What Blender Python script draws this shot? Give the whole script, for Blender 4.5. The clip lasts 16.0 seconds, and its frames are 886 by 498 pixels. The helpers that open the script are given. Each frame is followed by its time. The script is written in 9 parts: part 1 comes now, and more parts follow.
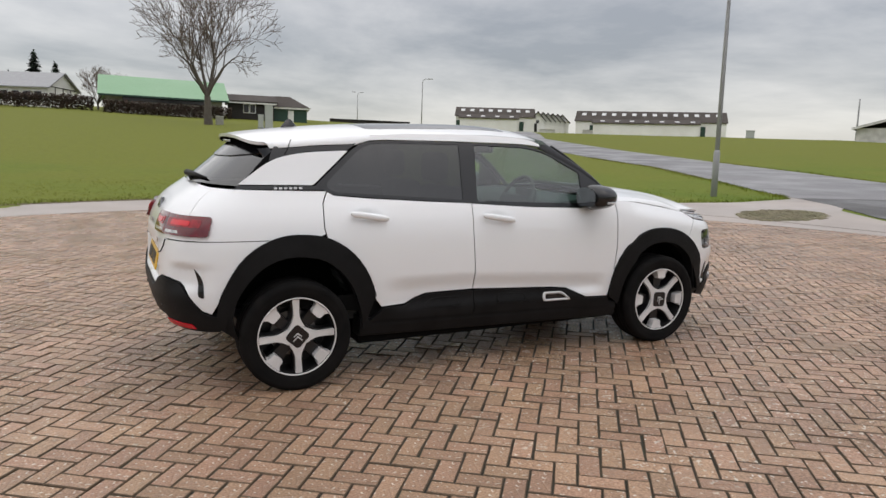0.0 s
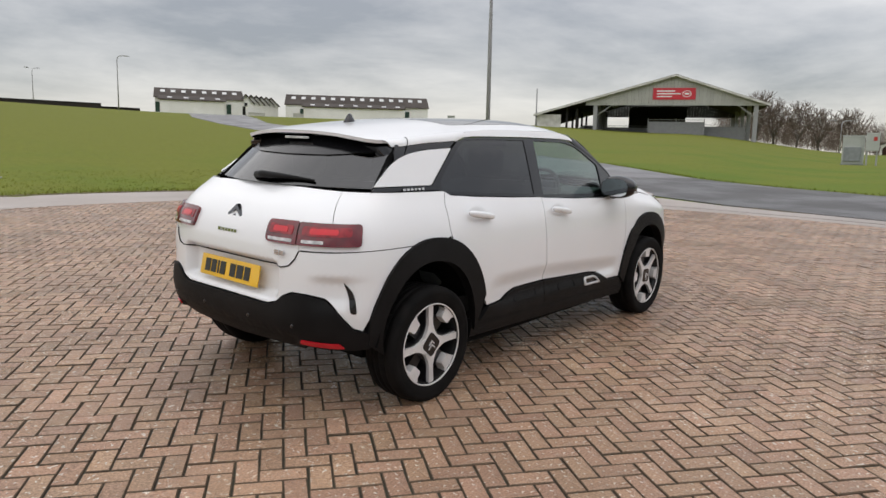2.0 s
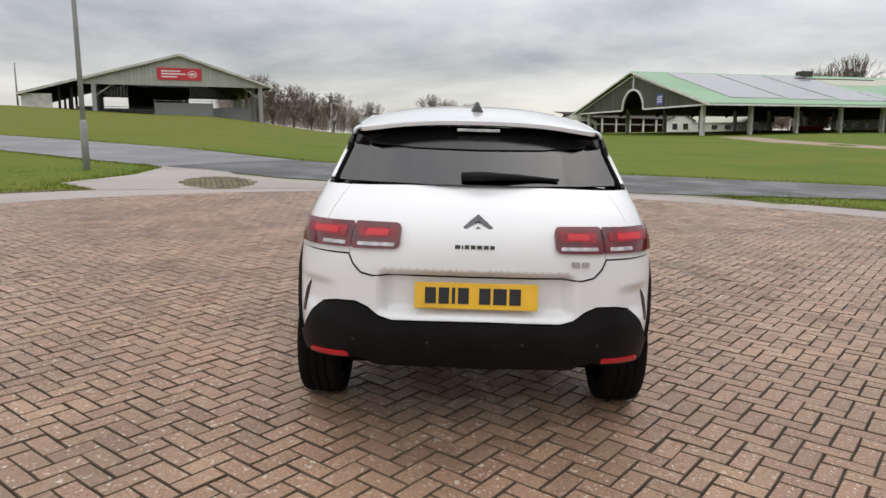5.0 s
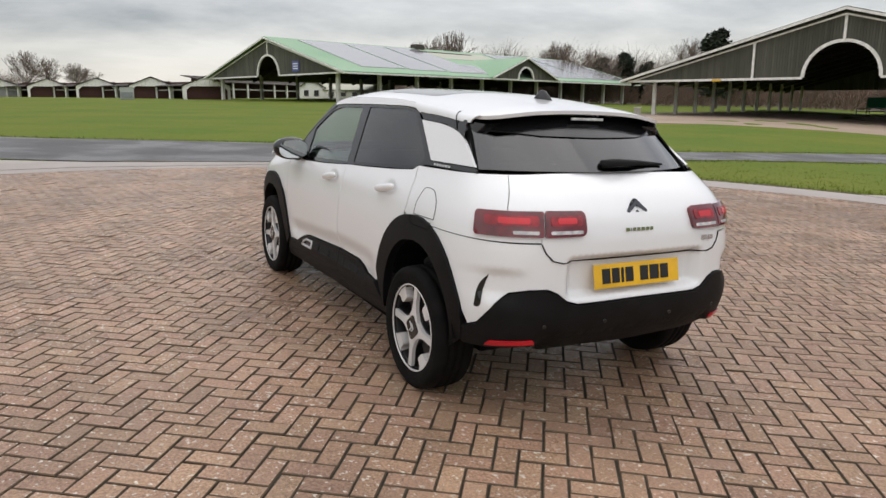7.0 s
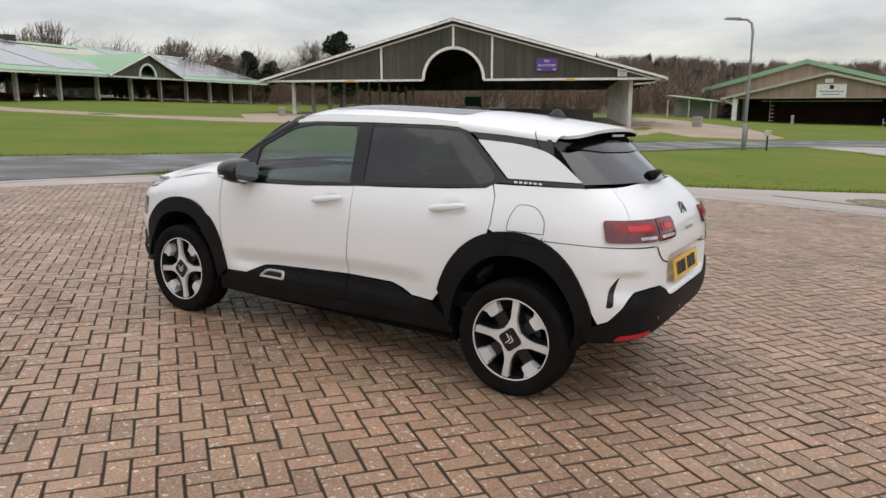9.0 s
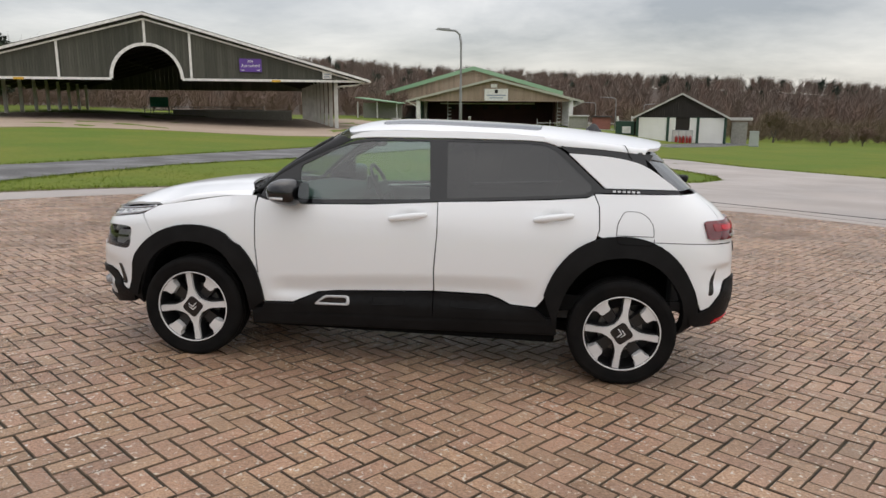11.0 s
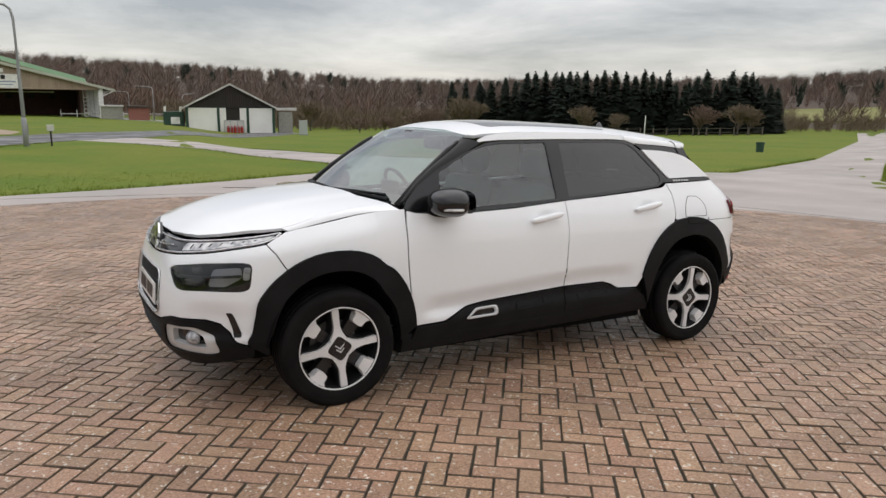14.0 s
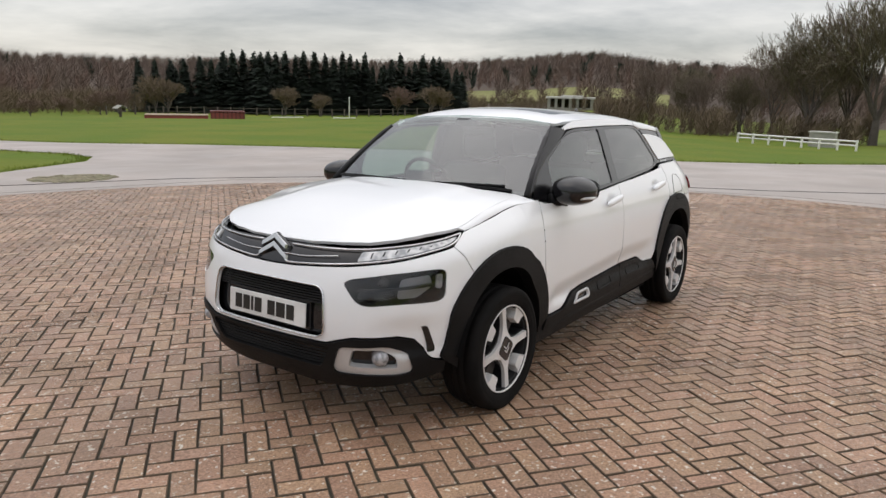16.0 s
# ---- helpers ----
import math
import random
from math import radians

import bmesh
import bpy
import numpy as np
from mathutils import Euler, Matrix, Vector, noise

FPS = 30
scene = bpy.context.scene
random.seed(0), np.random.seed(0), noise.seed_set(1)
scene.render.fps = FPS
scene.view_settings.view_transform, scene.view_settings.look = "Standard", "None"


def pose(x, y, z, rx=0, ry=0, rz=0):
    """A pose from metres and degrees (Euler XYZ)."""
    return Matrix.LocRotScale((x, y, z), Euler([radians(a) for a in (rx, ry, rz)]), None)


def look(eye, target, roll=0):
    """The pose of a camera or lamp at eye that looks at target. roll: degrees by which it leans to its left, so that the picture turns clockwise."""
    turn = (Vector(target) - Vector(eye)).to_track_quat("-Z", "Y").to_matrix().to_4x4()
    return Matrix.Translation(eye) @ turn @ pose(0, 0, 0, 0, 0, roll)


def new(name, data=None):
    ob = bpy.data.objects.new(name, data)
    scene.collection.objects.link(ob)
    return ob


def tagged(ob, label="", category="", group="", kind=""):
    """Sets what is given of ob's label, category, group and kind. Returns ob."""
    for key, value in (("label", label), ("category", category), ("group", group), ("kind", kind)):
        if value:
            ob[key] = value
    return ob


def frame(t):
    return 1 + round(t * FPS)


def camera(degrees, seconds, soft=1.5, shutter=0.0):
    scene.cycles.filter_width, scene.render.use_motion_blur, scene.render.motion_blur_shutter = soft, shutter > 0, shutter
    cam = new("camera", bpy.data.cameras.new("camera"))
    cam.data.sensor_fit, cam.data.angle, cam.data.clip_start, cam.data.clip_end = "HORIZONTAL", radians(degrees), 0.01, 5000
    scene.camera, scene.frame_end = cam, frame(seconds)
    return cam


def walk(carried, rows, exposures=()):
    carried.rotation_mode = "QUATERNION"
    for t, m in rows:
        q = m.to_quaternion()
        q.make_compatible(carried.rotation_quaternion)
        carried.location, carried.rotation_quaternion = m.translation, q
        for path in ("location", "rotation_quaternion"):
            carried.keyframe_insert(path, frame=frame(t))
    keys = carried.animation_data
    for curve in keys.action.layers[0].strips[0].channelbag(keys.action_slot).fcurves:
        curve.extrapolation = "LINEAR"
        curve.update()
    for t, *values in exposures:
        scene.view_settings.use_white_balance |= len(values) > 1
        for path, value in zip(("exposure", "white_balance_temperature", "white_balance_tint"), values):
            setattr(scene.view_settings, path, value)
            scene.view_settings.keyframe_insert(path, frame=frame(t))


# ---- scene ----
cam = camera(64.0, 16.0)
# the paving's own frame, which slopes by two degrees
SLOPE = Vector((0.0249, 0.0273, 1)).rotation_difference(Vector((0, 0, 1))).to_matrix().to_4x4()
PATH = [
    (0, (-2.25, -4.567, 1.413), (-1.381, -2.793, 1.099), 1.3),
    (0.5, (-2.747, -4.288, 1.405), (-1.725, -2.598, 1.088), 1.4),
    (1, (-3.197, -3.963, 1.411), (-2.029, -2.372, 1.089), 1.8),
    (1.5, (-3.641, -3.61, 1.416), (-2.282, -2.181, 1.084), 1.9),
    (2, (-4.006, -3.186, 1.434), (-2.502, -1.912, 1.095), 1.5),
    (2.5, (-4.361, -2.728, 1.429), (-2.721, -1.635, 1.084), 1.8),
    (3, (-4.603, -2.217, 1.424), (-2.858, -1.298, 1.09), 2.0),
    (3.5, (-4.811, -1.659, 1.417), (-2.973, -0.942, 1.085), 1.6),
    (4, (-4.895, -1.08, 1.412), (-3.0, -0.534, 1.077), 1.6),
    (6.5, (-4.558, 1.814, 1.408), (-2.762, 1.031, 1.004), 1.7),
    (7, (-4.335, 2.346, 1.431), (-2.622, 1.401, 1.017), 2.3),
    (7.5, (-4.045, 2.844, 1.453), (-2.452, 1.707, 1.041), 3.1),
    (8, (-3.717, 3.307, 1.471), (-2.311, 1.94, 1.074), 3.2),
    (8.5, (-3.281, 3.689, 1.471), (-2.047, 2.162, 1.09), 3.1),
    (9, (-2.833, 4.043, 1.46), (-1.809, 2.368, 1.08), 2.0),
    (11.5, (-0.125, 4.907, 1.475), (-0.112, 2.936, 1.136), 2.2),
    (12, (0.45, 4.878, 1.475), (0.233, 2.916, 1.148), 2.2),
    (12.5, (0.992, 4.75, 1.468), (0.537, 2.829, 1.146), 1.6),
    (13, (1.557, 4.588, 1.458), (0.876, 2.735, 1.135), 1.4),
    (13.5, (2.086, 4.375, 1.459), (1.257, 2.585, 1.128), 1.2),
    (14, (2.617, 4.128, 1.451), (1.625, 2.425, 1.108), 1.2),
    (14.5, (3.088, 3.795, 1.445), (1.888, 2.235, 1.089), 1.7),
    (15, (3.515, 3.401, 1.45), (2.152, 1.984, 1.084), 1.4),
    (15.5, (3.913, 2.981, 1.433), (2.412, 1.712, 1.065), 1.3),
    (16, (4.225, 2.519, 1.454), (2.625, 1.38, 1.075), 0.9),
]
walk(cam, [(t, SLOPE @ look(eye, aim, roll)) for t, eye, aim, roll in PATH])

from mathutils import Quaternion, geometry

# ---------------------------------------------------------------- sky and light
world = bpy.data.worlds.new("overcast_sky")
scene.world = world
world.use_nodes = True
wn, wl = world.node_tree.nodes, world.node_tree.links


def wmath(op, a, b, clamp=False):
    n = wn.new("ShaderNodeMath")
    n.operation, n.use_clamp = op, clamp
    for i, v in enumerate((a, b)):
        if isinstance(v, (int, float)):
            n.inputs[i].default_value = v
        else:
            wl.new(v, n.inputs[i])
    return n.outputs[0]


SUN_AZ, SUN_EL = radians(140), radians(58)
w_dir = wn.new("ShaderNodeSeparateXYZ")
wl.new(wn.new("ShaderNodeTexCoord").outputs["Generated"], w_dir.inputs[0])
w_up = wmath("MAXIMUM", w_dir.outputs[2], 0.0)
w_den = wmath("ADD", w_up, 0.16)
w_xy = wn.new("ShaderNodeCombineXYZ")
wl.new(wmath("DIVIDE", w_dir.outputs[0], w_den), w_xy.inputs[0])
wl.new(wmath("DIVIDE", w_dir.outputs[1], w_den), w_xy.inputs[1])
w_noise = wn.new("ShaderNodeTexNoise")
w_noise.inputs["Scale"].default_value = 0.62
w_noise.inputs["Detail"].default_value = 8.0
w_noise.inputs["Roughness"].default_value = 0.58
w_noise.inputs["Distortion"].default_value = 0.25
wl.new(w_xy.outputs[0], w_noise.inputs["Vector"])
w_ramp = wn.new("ShaderNodeValToRGB")
w_ramp.color_ramp.elements[0].position, w_ramp.color_ramp.elements[0].color = 0.35, (0.232, 0.230, 0.234, 1)
w_ramp.color_ramp.elements[1].position, w_ramp.color_ramp.elements[1].color = 0.66, (0.590, 0.562, 0.536, 1)
wl.new(w_noise.outputs["Fac"], w_ramp.inputs["Fac"])
# a pale band of thin cloud along the horizon, and the bright middle of an overcast sky overhead
w_east = wmath("ADD", wmath("MULTIPLY", w_dir.outputs[0], 0.62), wmath("MULTIPLY", w_dir.outputs[1], 0.78))
w_side = wmath("ADD", 0.48, wmath("MULTIPLY", w_east, 0.20))
w_low = wmath("MULTIPLY", wmath("SUBTRACT", 1.0, wmath("MULTIPLY", w_up, 10.5, True), True), w_side)
w_pale = wn.new("ShaderNodeMix")
w_pale.data_type = "RGBA"
w_pale.inputs["B"].default_value = (0.74, 0.705, 0.655, 1)
wl.new(w_low, w_pale.inputs["Factor"])
wl.new(w_ramp.outputs[0], w_pale.inputs["A"])
w_sky = wn.new("ShaderNodeTexSky")
w_sky.sky_type, w_sky.sun_disc, w_sky.sun_elevation, w_sky.sun_rotation = "NISHITA", False, SUN_EL, SUN_AZ
w_mix = wn.new("ShaderNodeMix")
w_mix.data_type, w_mix.blend_type = "RGBA", "ADD"
w_mix.inputs["Factor"].default_value = 0.025
wl.new(w_pale.outputs["Result"], w_mix.inputs["A"])
wl.new(w_sky.outputs[0], w_mix.inputs["B"])
w_back = wn["Background"]
wl.new(w_mix.outputs["Result"], w_back.inputs["Color"])
w_cloud = wmath("SUBTRACT", 1.0, wmath("MULTIPLY", w_east, 0.04))
wl.new(wmath("MULTIPLY", w_cloud, wmath("ADD", 1.04, wmath("MULTIPLY", wmath("POWER", w_up, 1.3), 1.75))), w_back.inputs["Strength"])

sun_data = bpy.data.lights.new("sun", "SUN")
sun_data.energy, sun_data.angle, sun_data.color = 0.8, radians(120), (1.0, 0.96, 0.90)
sun = new("sun", sun_data)
sun.matrix_world = look((0, 0, 30), (-30 * math.cos(SUN_EL) * math.cos(SUN_AZ) / math.sin(SUN_EL), 30 * math.cos(SUN_EL) * math.sin(SUN_AZ) / math.sin(SUN_EL) * -1, 0))
scene.view_settings.exposure = 0.10


# ---------------------------------------------------------------- materials
def material(name, base=(0.5, 0.5, 0.5), rough=0.5, metal=0.0, coat=0.0, spec=0.5, second=None, scale=4.0, fine=60.0, fine_amount=0.12,
             bump=0.0, bump_scale=80.0, per_object=0.0, per_island=0.0, wet=None, stretch=(1, 1, 1), space="Object", specks=0.0, zone=None):
    """A surface with a base colour that drifts to a second one at a large scale, grain at a fine scale, relief and uneven gloss."""
    m = bpy.data.materials.new(name)
    m.use_nodes = True
    n, l = m.node_tree.nodes, m.node_tree.links
    p = n["Principled BSDF"]
    p.inputs["Roughness"].default_value, p.inputs["Metallic"].default_value = rough, metal
    p.inputs["Coat Weight"].default_value, p.inputs["Specular IOR Level"].default_value = coat, spec
    p.inputs["Coat Roughness"].default_value = 0.04
    p.inputs["Base Color"].default_value = (*base, 1)
    tc, mp = n.new("ShaderNodeTexCoord"), n.new("ShaderNodeMapping")
    mp.inputs["Scale"].default_value = stretch
    l.new(tc.outputs[space], mp.inputs[0])
    big, small = n.new("ShaderNodeTexNoise"), n.new("ShaderNodeTexNoise")
    big.inputs["Scale"].default_value, big.inputs["Detail"].default_value = scale, 5
    small.inputs["Scale"].default_value, small.inputs["Detail"].default_value = fine, 3
    l.new(mp.outputs[0], big.inputs["Vector"]), l.new(mp.outputs[0], small.inputs["Vector"])
    mix = n.new("ShaderNodeMix")
    mix.data_type = "RGBA"
    mix.inputs["A"].default_value = (*base, 1)
    mix.inputs["B"].default_value = (*(second or [c * 0.8 for c in base]), 1)
    ramp = n.new("ShaderNodeMapRange")
    ramp.inputs[1].default_value, ramp.inputs[2].default_value = 0.36, 0.64
    l.new(big.outputs["Fac"], ramp.inputs[0]), l.new(ramp.outputs[0], mix.inputs["Factor"])
    hsv = n.new("ShaderNodeHueSaturation")
    coloured = mix.outputs["Result"]
    if zone:
        # another state of the same surface over one part of the place, with a ragged border
        along, z0, z1, zone_colour = zone
        geo, sep, off, zr, zm = n.new("ShaderNodeNewGeometry"), n.new("ShaderNodeSeparateXYZ"), n.new("ShaderNodeMath"), n.new("ShaderNodeMapRange"), n.new("ShaderNodeMix")
        l.new(geo.outputs["Position"], sep.inputs[0])
        where = sep.outputs["XYZ".index(along)]
        off.operation = "MULTIPLY_ADD"
        off.inputs[1].default_value = (z1 - z0) * 0.9
        l.new(big.outputs["Fac"], off.inputs[0]), l.new(where, off.inputs[2])
        zr.interpolation_type = "SMOOTHSTEP"
        zr.inputs[1].default_value, zr.inputs[2].default_value = z0 + (z1 - z0) * 0.45, z1 + (z1 - z0) * 0.45
        l.new(off.outputs[0], zr.inputs[0])
        zm.data_type = "RGBA"
        zm.inputs["B"].default_value = (*zone_colour, 1)
        l.new(zr.outputs[0], zm.inputs["Factor"]), l.new(coloured, zm.inputs["A"])
        coloured = zm.outputs["Result"]
    if specks:
        vo, lim, sp = n.new("ShaderNodeTexNoise"), n.new("ShaderNodeMapRange"), n.new("ShaderNodeMix")
        vo.inputs["Scale"].default_value, vo.inputs["Detail"].default_value = 40, 2.5
        lim.inputs[1].default_value, lim.inputs[2].default_value, lim.inputs[4].default_value = 0.625, 0.665, specks
        sp.data_type = "RGBA"
        sp.inputs["B"].default_value = (0.60, 0.53, 0.43, 1)
        l.new(mp.outputs[0], vo.inputs["Vector"]), l.new(vo.outputs["Fac"], lim.inputs[0]), l.new(lim.outputs[0], sp.inputs["Factor"]), l.new(coloured, sp.inputs["A"])
        coloured = sp.outputs["Result"]
    l.new(coloured, hsv.inputs["Color"])
    v = n.new("ShaderNodeMath")
    v.operation = "MULTIPLY_ADD"
    v.inputs[1].default_value, v.inputs[2].default_value = fine_amount * 2, 1 - fine_amount
    l.new(small.outputs["Fac"], v.inputs[0])
    value = v.outputs[0]
    for amount, source in ((per_object, "obj"), (per_island, "isle")):
        if amount:
            rnd = n.new("ShaderNodeObjectInfo").outputs["Random"] if source == "obj" else n.new("ShaderNodeNewGeometry").outputs["Random Per Island"]
            a = n.new("ShaderNodeMath")
            a.operation = "MULTIPLY_ADD"
            a.inputs[1].default_value, a.inputs[2].default_value = amount * 2, 1 - amount
            l.new(rnd, a.inputs[0])
            mul = n.new("ShaderNodeMath")
            mul.operation = "MULTIPLY"
            l.new(value, mul.inputs[0]), l.new(a.outputs[0], mul.inputs[1])
            value = mul.outputs[0]
            hue = n.new("ShaderNodeMath")
            hue.operation = "MULTIPLY_ADD"
            hue.inputs[1].default_value, hue.inputs[2].default_value = amount * 0.085, 0.5 - amount * 0.045
            frac = n.new("ShaderNodeMath")
            frac.operation = "FRACT"
            seven = n.new("ShaderNodeMath")
            seven.operation = "MULTIPLY"
            seven.inputs[1].default_value = 7.31
            l.new(rnd, seven.inputs[0]), l.new(seven.outputs[0], frac.inputs[0]), l.new(frac.outputs[0], hue.inputs[0])
            l.new(hue.outputs[0], hsv.inputs["Hue"])
    l.new(value, hsv.inputs["Value"])
    l.new(hsv.outputs[0], p.inputs["Base Color"])
    if bump:
        b, bn = n.new("ShaderNodeBump"), n.new("ShaderNodeTexNoise")
        bn.inputs["Scale"].default_value, bn.inputs["Detail"].default_value = bump_scale, 4
        l.new(mp.outputs[0], bn.inputs["Vector"])
        b.inputs["Strength"].default_value, b.inputs["Distance"].default_value = bump, 0.01
        l.new(bn.outputs["Fac"], b.inputs["Height"]), l.new(b.outputs[0], p.inputs["Normal"])
    if wet is not None:
        wr = n.new("ShaderNodeMapRange")
        wr.inputs[1].default_value, wr.inputs[2].default_value = 0.38, 0.62
        wr.inputs[3].default_value, wr.inputs[4].default_value = wet, rough
        wn2 = n.new("ShaderNodeTexNoise")
        wn2.inputs["Scale"].default_value, wn2.inputs["Detail"].default_value = scale * 1.7, 4
        l.new(mp.outputs[0], wn2.inputs["Vector"])
        l.new(wn2.outputs["Fac"], wr.inputs[0]), l.new(wr.outputs[0], p.inputs["Roughness"])
    return m


def glass(name, tint, gloss=1.0, face=0.045):
    """Thin tinted pane: a clear tinted sheet with a glossy surface."""
    m = bpy.data.materials.new(name)
    m.use_nodes = True
    n, l = m.node_tree.nodes, m.node_tree.links
    n.remove(n["Principled BSDF"])
    clear, shine, mix, fr, lw, steep = n.new("ShaderNodeBsdfTransparent"), n.new("ShaderNodeBsdfGlossy"), n.new("ShaderNodeMixShader"), n.new("ShaderNodeMath"), n.new("ShaderNodeLayerWeight"), n.new("ShaderNodeMath")
    clear.inputs[0].default_value = (*tint, 1)
    shine.inputs["Roughness"].default_value = 0.015
    shine.inputs[0].default_value = (gloss, gloss, gloss, 1)
    steep.operation, fr.operation = "POWER", "MULTIPLY_ADD"
    lw.inputs[0].default_value, steep.inputs[1].default_value = 0.5, 4.2
    fr.inputs[1].default_value, fr.inputs[2].default_value = 1 - face, face
    l.new(lw.outputs["Facing"], steep.inputs[0]), l.new(steep.outputs[0], fr.inputs[0])
    l.new(fr.outputs[0], mix.inputs[0]), l.new(clear.outputs[0], mix.inputs[1]), l.new(shine.outputs[0], mix.inputs[2])
    l.new(mix.outputs[0], n["Material Output"].inputs[0])
    return m


PAINT = material("white_paint", (0.805, 0.815, 0.825), 0.28, coat=0.8, scale=1.2, second=(0.795, 0.805, 0.813), fine=900, fine_amount=0.02)
CLAD = material("black_plastic", (0.006, 0.006, 0.0063), 0.52, spec=0.14, scale=6, second=(0.010, 0.010, 0.0105), fine=300, bump=0.15, bump_scale=700)
GLOSS_BLACK = material("gloss_black", (0.008, 0.008, 0.009), 0.14, coat=0.15, fine_amount=0.03)
# near-black for gaps and hidden parts; the gaps' shade is in the colour
SHUT = material("shut_gap_dark", (0.006, 0.006, 0.006), 0.95, spec=0.1)
PILLAR = material("satin_black_pillar", (0.010, 0.010, 0.011), 0.32, spec=0.35, fine_amount=0.03)
CHROME = material("chrome", (0.75, 0.75, 0.76), 0.12, metal=1.0, fine_amount=0.03)
DARK_CHROME = material("dark_chrome", (0.16, 0.16, 0.17), 0.14, metal=1.0, fine_amount=0.03)
SATIN = material("satin_silver", (0.62, 0.62, 0.62), 0.32, metal=0.25, fine=200, fine_amount=0.05)
TYRE = material("tyre_rubber", (0.0055, 0.0055, 0.0055), 0.8, spec=0.10, scale=9, second=(0.010, 0.009, 0.0085), fine=150, bump=0.2, bump_scale=200)
ALLOY = material("diamond_cut_alloy", (0.74, 0.73, 0.72), 0.34, metal=0.15, fine=220, fine_amount=0.06)
ALLOY_DARK = material("dark_alloy", (0.012, 0.012, 0.013), 0.35, fine_amount=0.08)
DISC = material("brake_disc_steel", (0.22, 0.21, 0.2), 0.4, metal=0.9)
GLASS_CLEAR = glass("clear_car_glass", (0.62, 0.79, 0.71), face=0.11)
GLASS_SCREEN = glass("windscreen_glass", (0.40, 0.52, 0.48), face=0.14)
GLASS_DARK = glass("privacy_glass", (0.045, 0.045, 0.047), face=0.075)
GLASS_REAR = glass("rear_privacy_glass", (0.04, 0.04, 0.042), face=0.09)
LENS = glass("clear_lens", (0.62, 0.62, 0.64), face=0.06)
RED_LENS = material("red_lamp_lens", (0.150, 0.003, 0.010), 0.10, coat=0.6, spec=0.5, second=(0.085, 0.002, 0.006), scale=14, fine_amount=0.05)
RED_MID = material("red_lamp_reflector", (0.34, 0.008, 0.018), 0.25, coat=0.2, second=(0.15, 0.004, 0.009), scale=25, fine_amount=0.08)
RED_BRIGHT = material("bright_red_lamp_bar", (0.62, 0.014, 0.026), 0.2, coat=0.2, fine_amount=0.06)
LAMP_CLEAR = material("clear_lamp_strip", (0.70, 0.70, 0.70), 0.12, coat=1.0, scale=30, second=(0.30, 0.31, 0.32), fine_amount=0.1)
LAMP_INNER = material("lamp_inner_grey", (0.022, 0.022, 0.024), 0.25, scale=25, second=(0.05, 0.05, 0.052), fine_amount=0.15)
FOG_LENS = material("fog_lamp_glass", (0.16, 0.16, 0.17), 0.08, coat=1.0, scale=60, second=(0.40, 0.40, 0.41), fine_amount=0.1)
YELLOW = material("yellow_plate", (0.85, 0.50, 0.02), 0.3, coat=0.3, fine_amount=0.02)
WHITE_PLATE = material("white_plate", (0.78, 0.78, 0.76), 0.3, coat=0.3, fine_amount=0.02)
PLATE_BLACK = material("plate_black", (0.012, 0.012, 0.012), 0.4)
SEAT = material("grey_seat_fabric", (0.08, 0.084, 0.084), 0.9, scale=8, second=(0.11, 0.114, 0.114), fine=300, bump=0.2)
TRIM_DARK = material("dark_cabin_trim", (0.075, 0.078, 0.078), 0.7, scale=6, second=(0.075, 0.075, 0.078))
HEADLINING = material("grey_headlining", (0.42, 0.42, 0.41), 0.9)

BRICK = material("paving_brick", (0.408, 0.252, 0.160), 0.36, scale=1.1, second=(0.295, 0.184, 0.119), fine=85, fine_amount=0.75, bump=0.8, bump_scale=150,
                 per_island=0.15, wet=0.15, specks=0.9)
BRICK_ONE = material("paving_brick_single", (0.408, 0.252, 0.160), 0.36, scale=1.1, second=(0.295, 0.184, 0.119), fine=85, fine_amount=0.75, bump=0.8, bump_scale=150,
                     per_object=0.15, wet=0.15, specks=0.9)
BRICK_EDGE = material("dirty_brick_edge", (0.078, 0.053, 0.035), 0.75, scale=2.0, second=(0.120, 0.084, 0.054), fine=60, fine_amount=0.4, spec=0.25)
JOINT = material("brick_joint_grit", (0.020, 0.016, 0.011), 0.9, scale=3, second=(0.034, 0.033, 0.018), fine=200, bump=0.5)
CONCRETE = material("pale_concrete", (0.39, 0.345, 0.315), 0.75, scale=0.35, second=(0.31, 0.275, 0.25), fine=45, fine_amount=0.14, bump=0.25, bump_scale=60, wet=0.45)
ASPHALT = material("dark_asphalt", (0.066, 0.064, 0.064), 0.7, scale=0.4, second=(0.095, 0.092, 0.090), fine=70, fine_amount=0.25, bump=0.4, bump_scale=90, wet=0.38)
OLD_ROAD = material("old_grey_road", (0.20, 0.195, 0.20), 0.65, scale=0.3, second=(0.15, 0.147, 0.15), fine=60, fine_amount=0.2, bump=0.3, bump_scale=80, wet=0.33)
COBBLE = material("grassy_cobbles", (0.23, 0.20, 0.13), 0.8, scale=2.0, second=(0.17, 0.16, 0.085), fine=30, fine_amount=0.3, per_island=0.25, bump=0.4)
GRAVEL = material("brown_gravel", (0.30, 0.225, 0.165), 0.9, scale=0.2, second=(0.36, 0.28, 0.21), fine=9, fine_amount=0.2, bump=0.4, bump_scale=20)
GRASS = material("lawn", (0.090, 0.142, 0.010), 0.9, scale=0.22, second=(0.136, 0.158, 0.016), zone=("Y", -4.0, 30.0, (0.132, 0.146, 0.016)), fine=5.5, fine_amount=0.30, bump=0.9, bump_scale=24, spec=0.2)
